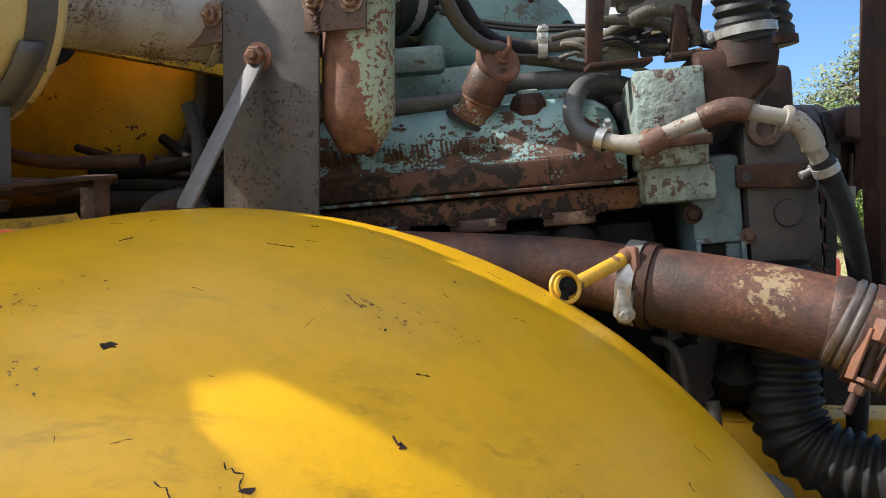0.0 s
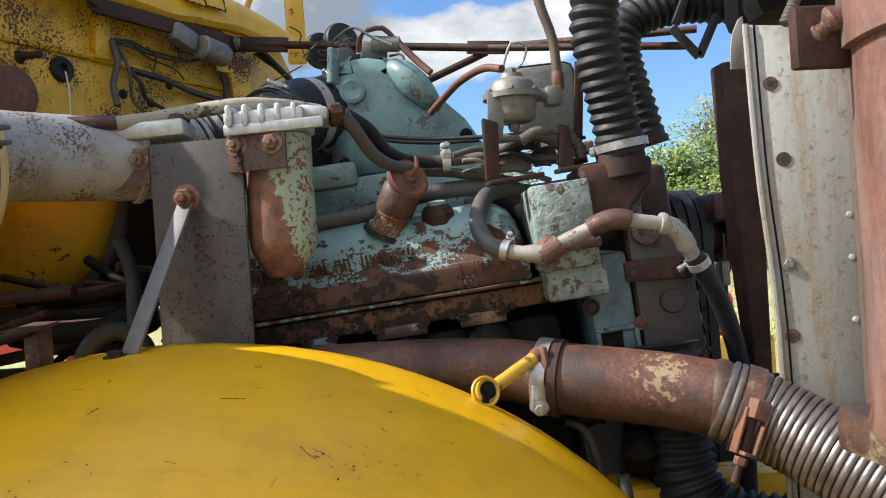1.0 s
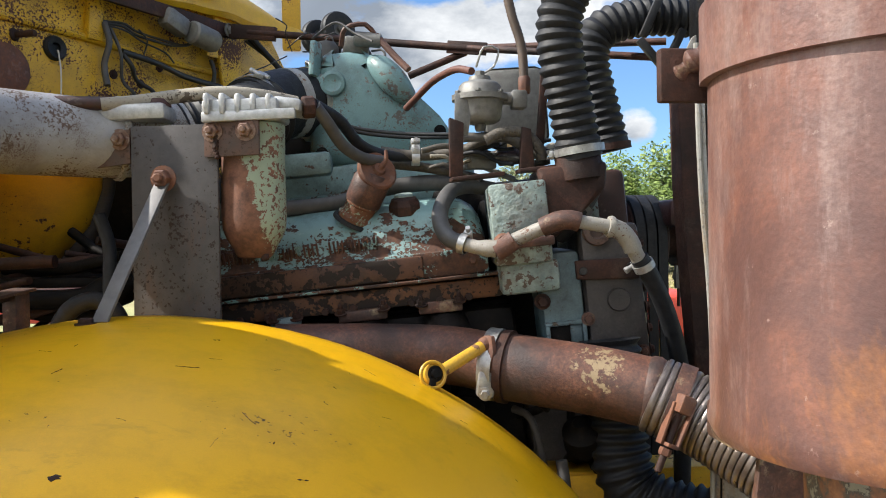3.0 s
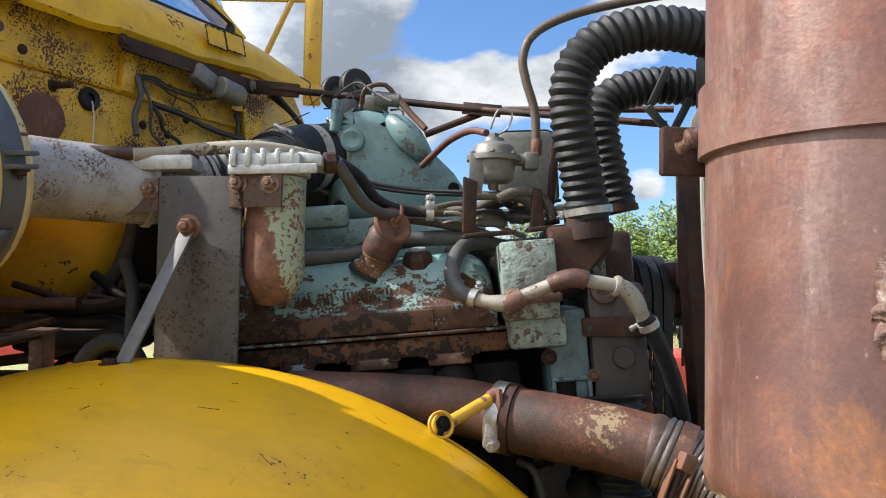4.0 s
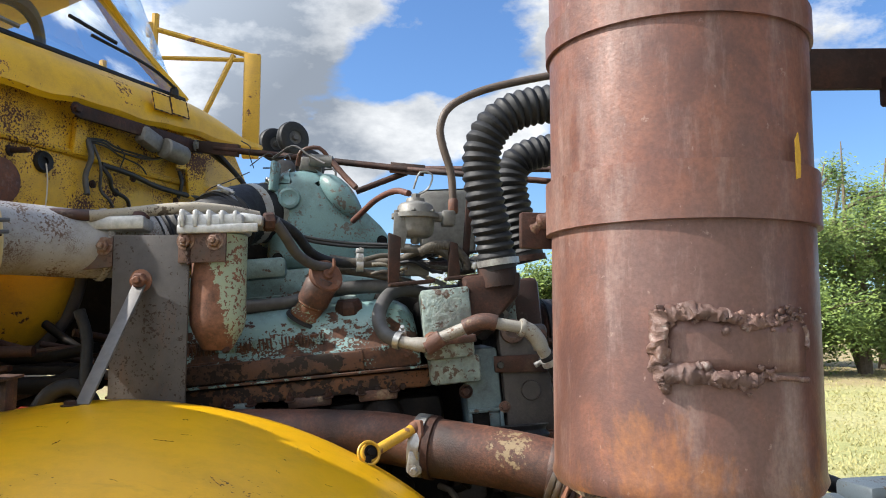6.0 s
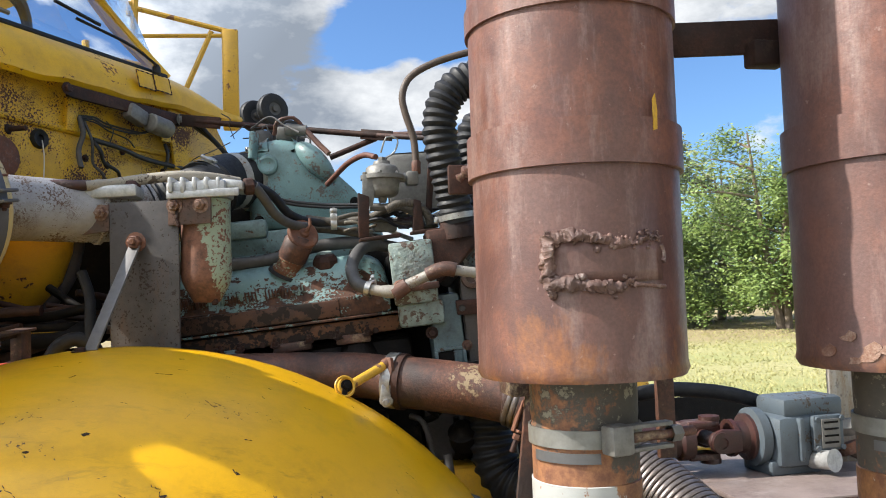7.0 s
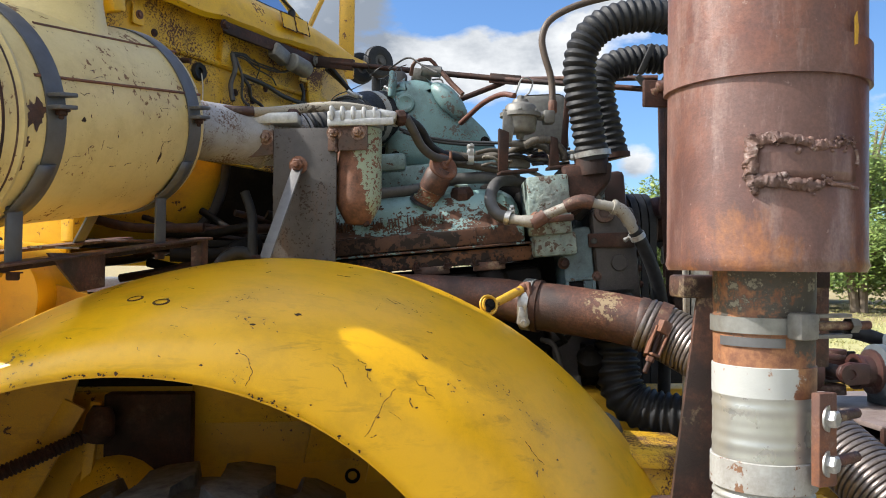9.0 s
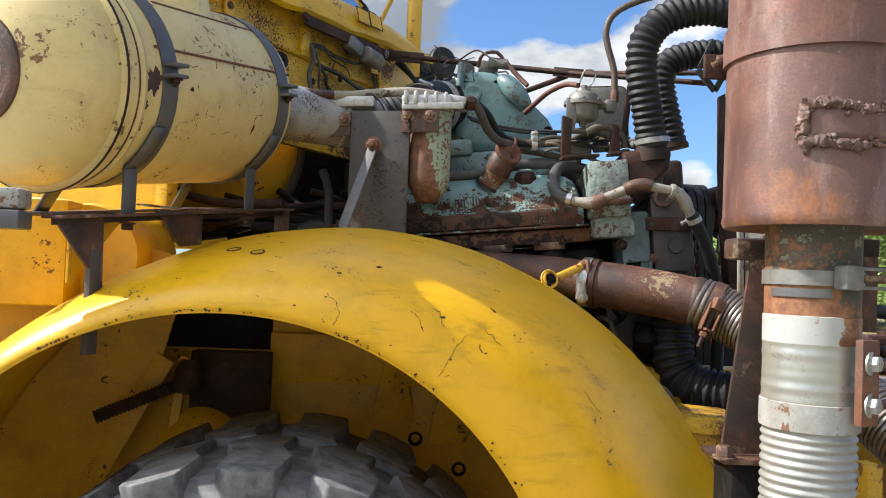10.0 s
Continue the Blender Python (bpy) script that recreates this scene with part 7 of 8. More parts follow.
muffler(0.804, 0.206, "tall brown rusted muffler with flaking bottom edge beside its twin", False)


def muffler_hanger():
    root = thing("muffler_hanger", "rusty steel bar joining the two mufflers, with a side lug", "hanger", (0.6, 0.3, 1.9))
    part("bar", bar((0.50, 0.36, 1.915), (0.74, 0.31, 1.915), 0.046, 0.010), M["rust_dark"], root)
    part("foot", box((0.05, 0.03, 0.034), pose(0.70, 0.31, 1.888), 0.004), M["rust_dark"], root)
    lug = part("lug", box((0.042, 0.010, 0.038), pose(0.287, 0.352, 1.727), 0.002), M["rust_dark"], root)
    part("lug_pin", tube([(0.280, 0.355, 1.728), (0.292, 0.345, 1.738), (0.305, 0.335, 1.748)], lambda q: 0.008 + 0.002 * math.sin(q * 500), 10, 0.002), M["rust_pipe"], lug)
    part("strap", lathe([(0.1275, 1.90), (0.131, 1.90), (0.131, 1.93), (0.1275, 1.93)], Matrix.Translation((0.415, 0.293, 0)), 64, cap=False), M["rust"], root)


muffler_hanger()


def muffler_stand():
    root = thing("muffler_stand", "tapered brown steel stand behind the muffler's tail pipe", "stand", (0.4, 0.42, 1.1))
    m = Matrix(((1, 0, 0, 0), (0, 0, -1, 0.43), (0, 1, 0, 0), (0, 0, 0, 1)))
    part("web", prism([(0.385, 1.47), (0.47, 1.47), (0.47, 1.12), (0.34, 1.12)], 0.008, m, 0.001), M["rust_pipe"], root)
    part("post", box((0.028, 0.012, 0.16), pose(0.621, 0.5, 1.40), 0.002), M["rust_pipe"], root)
    part("post_arm", box((0.20, 0.014, 0.03), pose(0.53, 0.49, 1.465), 0.002), M["rust_dark"], root)
    part("foot", box((0.10, 0.10, 0.010), pose(0.385, 0.45, 1.112), 0.003), M["rust_pipe"], root)
    part("cap", box((0.06, 0.06, 0.035), pose(0.385, 0.45, 1.452), 0.006), M["rust_pipe"], root)
    part("foot_bolt", hexbolt((0.335, 0.40, 1.118), (0, 0, 1), 0.022, 0.02), M["rust_pipe"], root)
    part("leg", box((0.09, 0.08, 1.11), pose(0.40, 0.46, 0.555), 0.01), M["grime_shade"], root)


muffler_stand()


def exhaust_pipe():
    root = thing("exhaust_pipe", "rusted exhaust pipe with chrome band and spiral steel flex", "exhaust pipe", (0.4, 1.15, 1.38))
    part("front_pipe", tube([(-0.10, 1.27, 1.405), (0.10, 1.275, 1.40), (0.22, 1.245, 1.395), (0.30, 1.19, 1.385)], 0.053, 32), M["pipe_patched"], root, smooth=60)
    part("rear_pipe", tube([(0.285, 1.20, 1.385), (0.36, 1.16, 1.376), (0.46, 1.12, 1.362), (0.545, 1.078, 1.345)], 0.059, 36), M["pipe_patched"], root, "rusty pipe with flakes of yellow paint", smooth=60)
    part("pipe_bead", lathe([(0.059, -0.012), (0.062, -0.006), (0.062, 0.006), (0.059, 0.012)], at((0.535, 1.083, 1.347), (0.9, -0.4, -0.15)), 40, cap=False), M["rust_pipe"], root)
    d = Vector((0.86, -0.45, -0.09))
    band = part("band_clamp", lathe([(0.0595, -0.011), (0.064, -0.012), (0.064, 0.012), (0.0595, 0.011)], at((0.288, 1.197, 1.385), d), 44, cap=False), M["zinc"], root, "bright chrome band clamp")
    part("band_block", box((0.022, 0.03, 0.045), at((0.265, 1.15, 1.36), (0.1, 0, 1)), 0.005), M["zinc"], band)
    part("band_bolt", hexbolt((0.262, 1.138, 1.345), (-0.3, -1, -0.1), 0.014, 0.01), M["zinc"], band)
    part("band_saddle", lathe([(0.0595, -0.008), (0.0645, -0.007), (0.0645, 0.007), (0.0595, 0.008)], at((0.308, 1.186, 1.382), d), 44, cap=False), M["rust_dark"], root)
    line = [(0.535, 1.083, 1.347), (0.60, 1.045, 1.315), (0.68, 0.96, 1.258), (0.755, 0.86, 1.192), (0.80, 0.765, 1.137), (0.835, 0.66, 1.075), (0.865, 0.55, 1.0), (0.89, 0.47, 0.9)]
    part("flex_pipe", tube(line, lambda q: 0.0605 if (q / 0.0118) % 1.0 < 0.2 else 0.0640 + 0.0012 * math.sin(math.pi * ((q / 0.0118) % 1.0 - 0.2) / 0.8), 44, 0.00118), M["flex"], root, "browned spiral steel flex pipe", smooth=40)
    cl = part("flex_clamp", lathe([(0.066, -0.013), (0.069, -0.013), (0.069, 0.013), (0.066, 0.013)], at((0.568, 1.064, 1.331), (0.85, -0.42, -0.33)), 44, cap=False), M["rust_pipe"], root, "rusty clamp with slotted saddle")
    a, b = Vector((0.553, 1.004, 1.345)), Vector((0.522, 0.998, 1.275))
    s = (b - a).normalized()
    wv = Vector((0.9, -0.3, -0.3)).normalized()
    part("saddle_block", box((0.034, 0.026, 0.03), at(a, s), 0.004), M["rust_bright"], cl)
    part("saddle_side", bar(a + wv * 0.015, b + wv * 0.013 - s * 0.008, 0.02, 0.004, (0, 1, 0)), M["rust_bright"], cl)
    part("saddle_side", bar(a - wv * 0.015, b - wv * 0.013 - s * 0.008, 0.02, 0.004, (0, 1, 0)), M["rust_bright"], cl)
    part("saddle_end", box((0.034, 0.02, 0.006), at(b - s * 0.01, s), 0.001), M["rust_bright"], cl)
    part("saddle_screw", lathe([(0.006, 0), (0.006, 0.10), (0.004, 0.102)], at(a + s * 0.01, s), 10), M["rust_dark"], cl)
    part("saddle_nut", hexbolt(b - s * 0.006, s, 0.017, 0.014, False), M["rust_bright"], cl)


exhaust_pipe()


# ---- coolant and air hoses ----
def hose(name, label, points, radius, material, n=14, step=0.01, smooth=60, category="hose"):
    ob = part(name, tube(points, radius, n, step), M[material], None, smooth=smooth)
    return tagged(ob, label, category)


def radiator_hoses():
    root = thing("radiator_hose", "black corrugated radiator hose bending from engine to radiator", "hose", (0.465, 1.255, 1.77), "upper radiator hoses")
    line = [(0.464, 1.258, 1.755), (0.448, 1.25, 1.835), (0.428, 1.24, 1.92), (0.421, 1.235, 1.985), (0.432, 1.23, 2.04), (0.468, 1.225, 2.085), (0.535, 1.22, 2.113), (0.63, 1.22, 2.12), (0.80, 1.26, 2.10)]
    part("tube", tube(line, lambda s: 0.0425 if s < 0.028 else 0.0365 + 0.0072 * (1 - abs(2 * ((s / 0.0195) % 1.0) - 1)) ** 0.7, 32, 0.00195), M["rubber"], root, smooth=32)
    part("clamp", clamp_ring((0.463, 1.258, 1.768), (-0.15, 0, 1), 0.045, 0.014, -1.9), M["zinc"], root, "steel worm clamp")
    root = thing("radiator_hose", "black corrugated radiator hose bending from the far bank", "hose", (0.60, 1.5, 1.80), "upper radiator hoses")
    line = [(0.602, 1.5, 1.79), (0.588, 1.5, 1.85), (0.570, 1.5, 1.92), (0.557, 1.5, 1.985), (0.566, 1.5, 2.035), (0.60, 1.5, 2.063), (0.66, 1.5, 2.08), (0.72, 1.5, 2.085), (0.82, 1.5, 2.08)]
    part("tube", tube(line, lambda s: 0.0415 if s < 0.026 else 0.036 + 0.0072 * (1 - abs(2 * ((s / 0.0195) % 1.0) - 1)) ** 0.7, 32, 0.00195), M["rubber"], root, smooth=32)
    part("clamp", clamp_ring((0.6, 1.5, 1.80), (-0.15, 0, 1), 0.043, 0.014, -1.2), M["rust_dark"], root)
    root = thing("lower_radiator_hose", "black corrugated hose bending forward low beside the engine", "hose", (0.52, 1.2, 1.15))
    line = [(0.505, 1.22, 1.42), (0.513, 1.21, 1.30), (0.517, 1.20, 1.21), (0.54, 1.18, 1.15), (0.60, 1.14, 1.125), (0.68, 1.10, 1.125), (0.80, 1.1, 1.13)]
    part("tube", tube(line, ribbed(0.048, 0.008, 0.022), 30, 0.003), M["rubber"], root, smooth=70)
    part("clamp", clamp_ring((0.51, 1.213, 1.325), (-0.05, 0, 1), 0.056, 0.012, -1.6), M["zinc"], root)


radiator_hoses()


def heater_plumbing():
    root = thing("heater_plumbing", "pale and rusty threaded pipe fittings with rubber hoses", "pipe fittings", (0.4, 1.17, 1.6))
    part("curl_hose", tube([(0.33, 1.42, 1.705), (0.275, 1.40, 1.712), (0.232, 1.36, 1.698), (0.204, 1.29, 1.652), (0.212, 1.245, 1.612), (0.238, 1.215, 1.598)], 0.0155, 18), M["rubber_grey"], root, "dusty grey curled hose")
    part("barb", tube([(0.232, 1.22, 1.60), (0.262, 1.205, 1.592), (0.295, 1.193, 1.589)], lambda s: 0.0125 if s < 0.035 else 0.0155, 16), M["pipe_white"], root)
    part("clamp", clamp_ring((0.238, 1.217, 1.598), (0.8, -0.4, -0.25), 0.0162, 0.013, 0.8), M["zinc"], root)
    part("tee", tube([(0.292, 1.193, 1.583), (0.308, 1.19, 1.592), (0.325, 1.185, 1.605)], 0.0175, 16), M["rust_bright"], root, "rusted brown tee fitting")
    part("tee_leg", tube([(0.31, 1.19, 1.595), (0.315, 1.25, 1.60)], 0.018, 14), M["rust_bright"], root)
    part("nipple", tube([(0.322, 1.186, 1.603), (0.378, 1.166, 1.628)], 0.0125, 16), M["pipe_white"], root)
    part("elbow", tube([(0.37, 1.168, 1.625), (0.395, 1.158, 1.636), (0.415, 1.153, 1.638), (0.432, 1.151, 1.634)], 0.0172, 18), M["rust_pipe"], root, "brown elbow fitting")
    part("nipple", tube([(0.428, 1.151, 1.635), (0.488, 1.152, 1.625)], 0.0122, 16), M["pipe_white"], root)
    part("elbow", tube([(0.482, 1.152, 1.626), (0.505, 1.154, 1.618), (0.522, 1.157, 1.60), (0.530, 1.16, 1.585)], 0.0165, 18), M["pipe_white"], root, "pale elbow fitting")
    part("collar", lathe([(0.018, -0.005), (0.0195, 0.0), (0.018, 0.005)], at((0.487, 1.152, 1.625), (1, 0, -0.2)), 20), M["pipe_white"], root)
    part("nipple", tube([(0.528, 1.16, 1.59), (0.545, 1.168, 1.565)], 0.0135, 16), M["pipe_white"], root)
    part("clamp", clamp_ring((0.553, 1.171, 1.556), (0.5, 0.2, -0.8), 0.0172, 0.013, 0.3), M["zinc"], root)
    part("down_hose", tube([(0.543, 1.167, 1.57), (0.565, 1.176, 1.54), (0.605, 1.20, 1.47), (0.64, 1.23, 1.38), (0.655, 1.25, 1.28), (0.66, 1.27, 1.1)], 0.0165, 18), M["rubber"], root, "scuffed black hose")


heater_plumbing()

# hoses and pipes along the back of the cover
hose("heater_hose", "dusty grey heater hose along the rocker cover", [(-0.30, 1.43, 1.665), (-0.16, 1.44, 1.668), (0.0, 1.455, 1.68), (0.10, 1.452, 1.71), (0.2, 1.445, 1.722), (0.27, 1.42, 1.715)], 0.0165, "rubber_grey", 16)
hose("fuel_hose", "grey-brown fuel hose from the filter head", [(-0.02, 1.235, 1.845), (0.0, 1.26, 1.82), (0.025, 1.30, 1.785), (0.06, 1.345, 1.765), (0.10, 1.38, 1.76)], 0.0115, "rubber_grey", 14)
hose("fuel_hose", "black fuel hose from the filter head", [(-0.025, 1.24, 1.85), (0.02, 1.30, 1.83), (0.06, 1.36, 1.79), (0.12, 1.42, 1.775), (0.21, 1.42, 1.778), (0.28, 1.38, 1.785), (0.33, 1.36, 1.80)], 0.011, "rubber", 14)
hose("braided_hose", "black braided hose across the engine", [(0.10, 1.43, 1.785), (0.18, 1.42, 1.775), (0.26, 1.39, 1.782), (0.30, 1.36, 1.80), (0.34, 1.34, 1.802), (0.375, 1.33, 1.78), (0.385, 1.33, 1.75)], 0.0105, "braid", 14)
hose("braided_hose", "tan braided hose across the engine", [(0.08, 1.46, 1.765), (0.18, 1.45, 1.755), (0.25, 1.43, 1.74), (0.30, 1.40, 1.725)], 0.010, "braid", 12)
hose("braided_hose", "black braided hose looping under the valve", [(0.292, 1.29, 1.79), (0.325, 1.285, 1.806), (0.365, 1.285, 1.803), (0.395, 1.29, 1.775), (0.40, 1.295, 1.755)], ribbed(0.0098, 0.0012, 0.004), "braid", 14, 0.0015)
hose("cable", "thin black control cable over the blower", [(-0.02, 1.5, 1.86), (0.06, 1.52, 1.842), (0.15, 1.52, 1.832), (0.24, 1.5, 1.828), (0.30, 1.48, 1.825)], 0.0045, "wire", 8)
hose("cable", "black control cable over the blower", [(-0.01, 1.5, 1.852), (0.06, 1.52, 1.835), (0.15, 1.52, 1.825), (0.25, 1.5, 1.822)], 0.0045, "wire", 8)
hose("air_hose", "red-brown rubber hose arching over the blower", [(0.162, 1.58, 1.895), (0.185, 1.54, 1.915), (0.215, 1.48, 1.938), (0.25, 1.40, 1.945), (0.275, 1.34, 1.93)], 0.0075, "red_hose", 12)
hose("air_line", "brown ribbed air line looping up to the radiator top", [(0.376, 1.33, 1.90), (0.371, 1.33, 1.975), (0.352, 1.33, 2.04), (0.346, 1.33, 2.085), (0.365, 1.33, 2.13), (0.42, 1.33, 2.166), (0.51, 1.33, 2.197), (0.67, 1.33, 2.233), (0.85, 1.33, 2.25)], ribbed(0.0085, 0.0012, 0.007), "brown_hose", 12, 0.0035)
hose("breather_hose", "cracked white hose along the filter bracket", [(-0.392, 1.262, 1.851), (-0.345, 1.277, 1.857), (-0.262, 1.29, 1.871), (-0.19, 1.29, 1.877), (-0.12, 1.31, 1.875), (-0.06, 1.34, 1.868)], 0.0125, "hose_white", 14)
hose("hose_end", "red-brown hose end fitting at the intake pipe", [(-0.472, 1.25, 1.851), (-0.428, 1.257, 1.852), (-0.382, 1.267, 1.853)], 0.0125, "red_oxide", 14, category="hose fitting")
hose("drop_hose", "dusty grey hose dropping behind the plate", [(-0.42, 1.33, 1.66), (-0.40, 1.32, 1.60), (-0.395, 1.30, 1.53), (-0.39, 1.29, 1.44)], 0.012, "rubber", 12)
hose("loop_hose", "dusty grey hose looping behind the fender", [(-0.49, 1.29, 1.44), (-0.46, 1.29, 1.49), (-0.42, 1.30, 1.505), (-0.385, 1.30, 1.48), (-0.37, 1.31, 1.42)], 0.017, "rubber", 14)

for pts, r, mat_ in (([(0.121, 2.109), (0.124, 2.063), (0.119, 2.015), (0.116, 1.964)], 0.0075, "rubber_grey"), ([(0.136, 2.105), (0.155, 2.046), (0.169, 1.986), (0.186, 1.962), (0.213, 1.946)], 0.004, "rubber_grey"),
                     ([(0.118, 2.108), (0.165, 2.108), (0.216, 2.1), (0.304, 2.094), (0.372, 2.108), (0.412, 2.128)], 0.0035, "wire"), ([(0.118, 2.112), (0.165, 2.115), (0.22, 2.108), (0.304, 2.101), (0.36, 2.106), (0.40, 2.122)], 0.003, "wire"),
                     ([(0.12, 2.105), (0.17, 2.10), (0.23, 2.088), (0.29, 2.072), (0.33, 2.055)], 0.0022, "wire"), ([(0.22, 2.115), (0.235, 2.09), (0.235, 2.06), (0.225, 2.04)], 0.002, "wire"),
                     ([(0.169, 2.053), (0.264, 2.041), (0.378, 2.026), (0.531, 2.016)], 0.0075, "wire"), ([(0.169, 2.049), (0.187, 2.021), (0.209, 1.994), (0.247, 1.972), (0.27, 1.956)], 0.0055, "wire"),
                     ([(0.46, 2.086), (0.46, 2.05), (0.46, 2.006)], 0.0055, "wire")):
    hose("firewall_cable", "thin cable hanging on the firewall", [fw(s, 0.02 + 0.012 * (i % 2), z) for i, (s, z) in enumerate(pts)], r, mat_, 8, category="cable")
for i in range(3):
    o = 0.012 * i
    hose("wiring_bundle", "black wiring bundle dropping from the cowl", [fw(0.60, 0.02 + o, 2.17), fw(0.66, 0.06 + o, 2.12 - o), fw(0.70, 0.12 + o, 2.03 - o), fw(0.66, 0.2 + o, 1.95)], 0.008, "rubber" if i else "rubber_grey", 8, category="cable")
rng = random.Random(17)
for i in range(9):
    a = Vector((rng.uniform(-0.12, 0.12), rng.uniform(1.66, 1.8), rng.uniform(2.0, 2.07)))
    b = a + Vector((rng.uniform(-0.12, 0.16), rng.uniform(-0.12, 0.05), rng.uniform(-0.14, 0.05)))
    hose("loose_wire", "thin loose wire by the blower", [a, a.lerp(b, 0.4) + Vector((0, 0, rng.uniform(0.01, 0.05))), a.lerp(b, 0.75) + Vector((rng.uniform(-0.03, 0.03), 0, rng.uniform(-0.02, 0.03))), b], rng.choice((0.0015, 0.002, 0.003)), rng.choice(("wire", "wire", "wire", "rubber_grey")), 6, category="wire")


def fuel_pump():
    c = Vector((0.288, 1.325, 0))
    root = thing("governor_valve", "dull cast alloy air valve on a rusty bracket above the engine", "valve", (c.x, c.y, 1.73))
    P = Matrix.Translation((c.x, c.y, 0))
    part("bowl", lathe([(0.0, 1.826), (0.03, 1.827), (0.038, 1.832), (0.0415, 1.842), (0.044, 1.868), (0.054, 1.870), (0.054, 1.880), (0.043, 1.882), (0.040, 1.898), (0.034, 1.904), (0.022, 1.908), (0.020, 1.916), (0.0, 1.918)], P, 40), M["alu_dull"], root, smooth=40)
    for i in range(6):
        a = 2 * math.pi * i / 6 + 0.3
        part("screw", hexbolt((c.x + 0.047 * math.cos(a), c.y + 0.047 * math.sin(a), 1.880), (0, 0, 1), 0.010, 0.007, False), M["alu_dull"], root)
    part("top_nut", hexbolt((c.x, c.y, 1.915), (0, 0, 1), 0.018, 0.012, False), M["alu_dull"], root)
    part("port", lathe([(0.012, 0), (0.012, 0.05), (0.015, 0.052), (0.015, 0.06)], at((c.x + 0.03, c.y, 1.875), (1, 0, 0)), 14), M["alu_dull"], root)
    part("port_block", box((0.03, 0.035, 0.035), pose(c.x + 0.075, c.y, 1.872), 0.005), M["alu_dull"], root)
    part("ferrule", lathe([(0.010, 0), (0.012, 0.004), (0.012, 0.03), (0.009, 0.034)], at((0.376, 1.33, 1.885), (0, 0, 1)), 8), M["rust_bright"], root)
    part("bracket", prism([(-0.012, 0), (0.012, 0), (0.015, 0.10), (-0.012, 0.11)], 0.02, Matrix(((1, 0, 0, 0.235), (0, 0, -1, 1.285), (0, 1, 0, 1.722), (0, 0, 0, 1))), 0.002), M["rust_dark"], root)
    part("bracket_foot", box((0.10, 0.05, 0.008), pose(0.275, 1.29, 1.722, 0, -6, 0), 0.002), M["rust_dark"], root)
    part("bracket", prism([(-0.014, 0), (0.014, 0), (0.008, 0.075), (-0.010, 0.08)], 0.016, Matrix(((1, 0, 0, 0.368), (0, 0, -1, 1.28), (0, 1, 0, 1.735), (0, 0, 0, 1))), 0.002), M["rust_dark"], root)
    part("bracket_foot", box((0.07, 0.045, 0.008), pose(0.385, 1.28, 1.735, 0, -6, 0), 0.002), M["rust_dark"], root)
    part("drain_nub", lathe([(0.011, 0), (0.011, 0.010), (0.008, 0.016), (0.0, 0.016)], at((c.x, c.y, 1.828), (0, 0, -1)), 10), M["alu_dull"], root)
    part("side_plate", prism([(-0.012, 0.0), (0.014, 0.0), (0.022, 0.05), (0.018, 0.075), (-0.010, 0.08)], 0.006, Matrix(((1, 0, 0, 0.246), (0, 0, -1, 1.295), (0, 1, 0, 1.80), (0, 0, 0, 1))), 0.002), M["alu_dull"], root)
    part("stem_cross", tube([(0.255, 1.33, 1.80), (0.33, 1.33, 1.805)], 0.009, 10), M["alu_dull"], root)
    part("valve_body", lathe([(0.013, 0), (0.016, 0.004), (0.016, 0.04), (0.011, 0.045)], at((0.33, 1.38, 1.765), (1, -0.2, 0.1)), 16), M["red_oxide"], root)
    part("valve_body", box((0.06, 0.03, 0.03), pose(0.30, 1.40, 1.76), 0.005), M["alu_dull"], root)
    part("valve_union", lathe([(0.014, 0), (0.014, 0.05)], at((0.36, 1.42, 1.79), (1, 0, 0.05)), 6), M["brass"], root, smooth=20)
    part("cover_plate", box((0.14, 0.03, 0.17), pose(0.39, 1.50, 1.885, 0, -4, 0), 0.02), M["alu_dull"], root, "grey alloy cover behind the valve")
    part("plate_pipe", tube([(0.30, 1.45, 1.96), (0.315, 1.44, 2.0), (0.345, 1.44, 1.995), (0.335, 1.44, 1.96), (0.31, 1.44, 1.945)], 0.0024, 8), M["zinc"], root)
    part("plate_lever", bar((0.412, 1.31, 1.93), (0.40, 1.31, 1.78), 0.016, 0.006), M["rust_dark"], root)
    for z in (1.79, 1.775):
        part("pipe_clip", clamp_ring((0.17, 1.42, z - 0.005), (1, 0, 0), 0.013, 0.016, 1.5), M["alu"], root)


fuel_pump()

rng = random.Random(52)
for i in range(14):
    a = Vector((rng.uniform(0.16, 0.36), rng.uniform(1.36, 1.46), rng.uniform(1.735, 1.80)))
    b = a + Vector((rng.uniform(0.06, 0.16), rng.uniform(-0.06, 0.04), rng.uniform(-0.03, 0.02)))
    hose("small_hose", "thin grimy hose among the valve fittings", [a, a.lerp(b, 0.35) + Vector((0, rng.gauss(0, 0.015), rng.uniform(0.0, 0.02))), a.lerp(b, 0.7) + Vector((0, rng.gauss(0, 0.015), rng.uniform(-0.01, 0.012))), b], rng.choice((0.004, 0.006, 0.008)), rng.choice(("rubber", "braid", "rubber", "brown_hose", "hose_white")), 10)


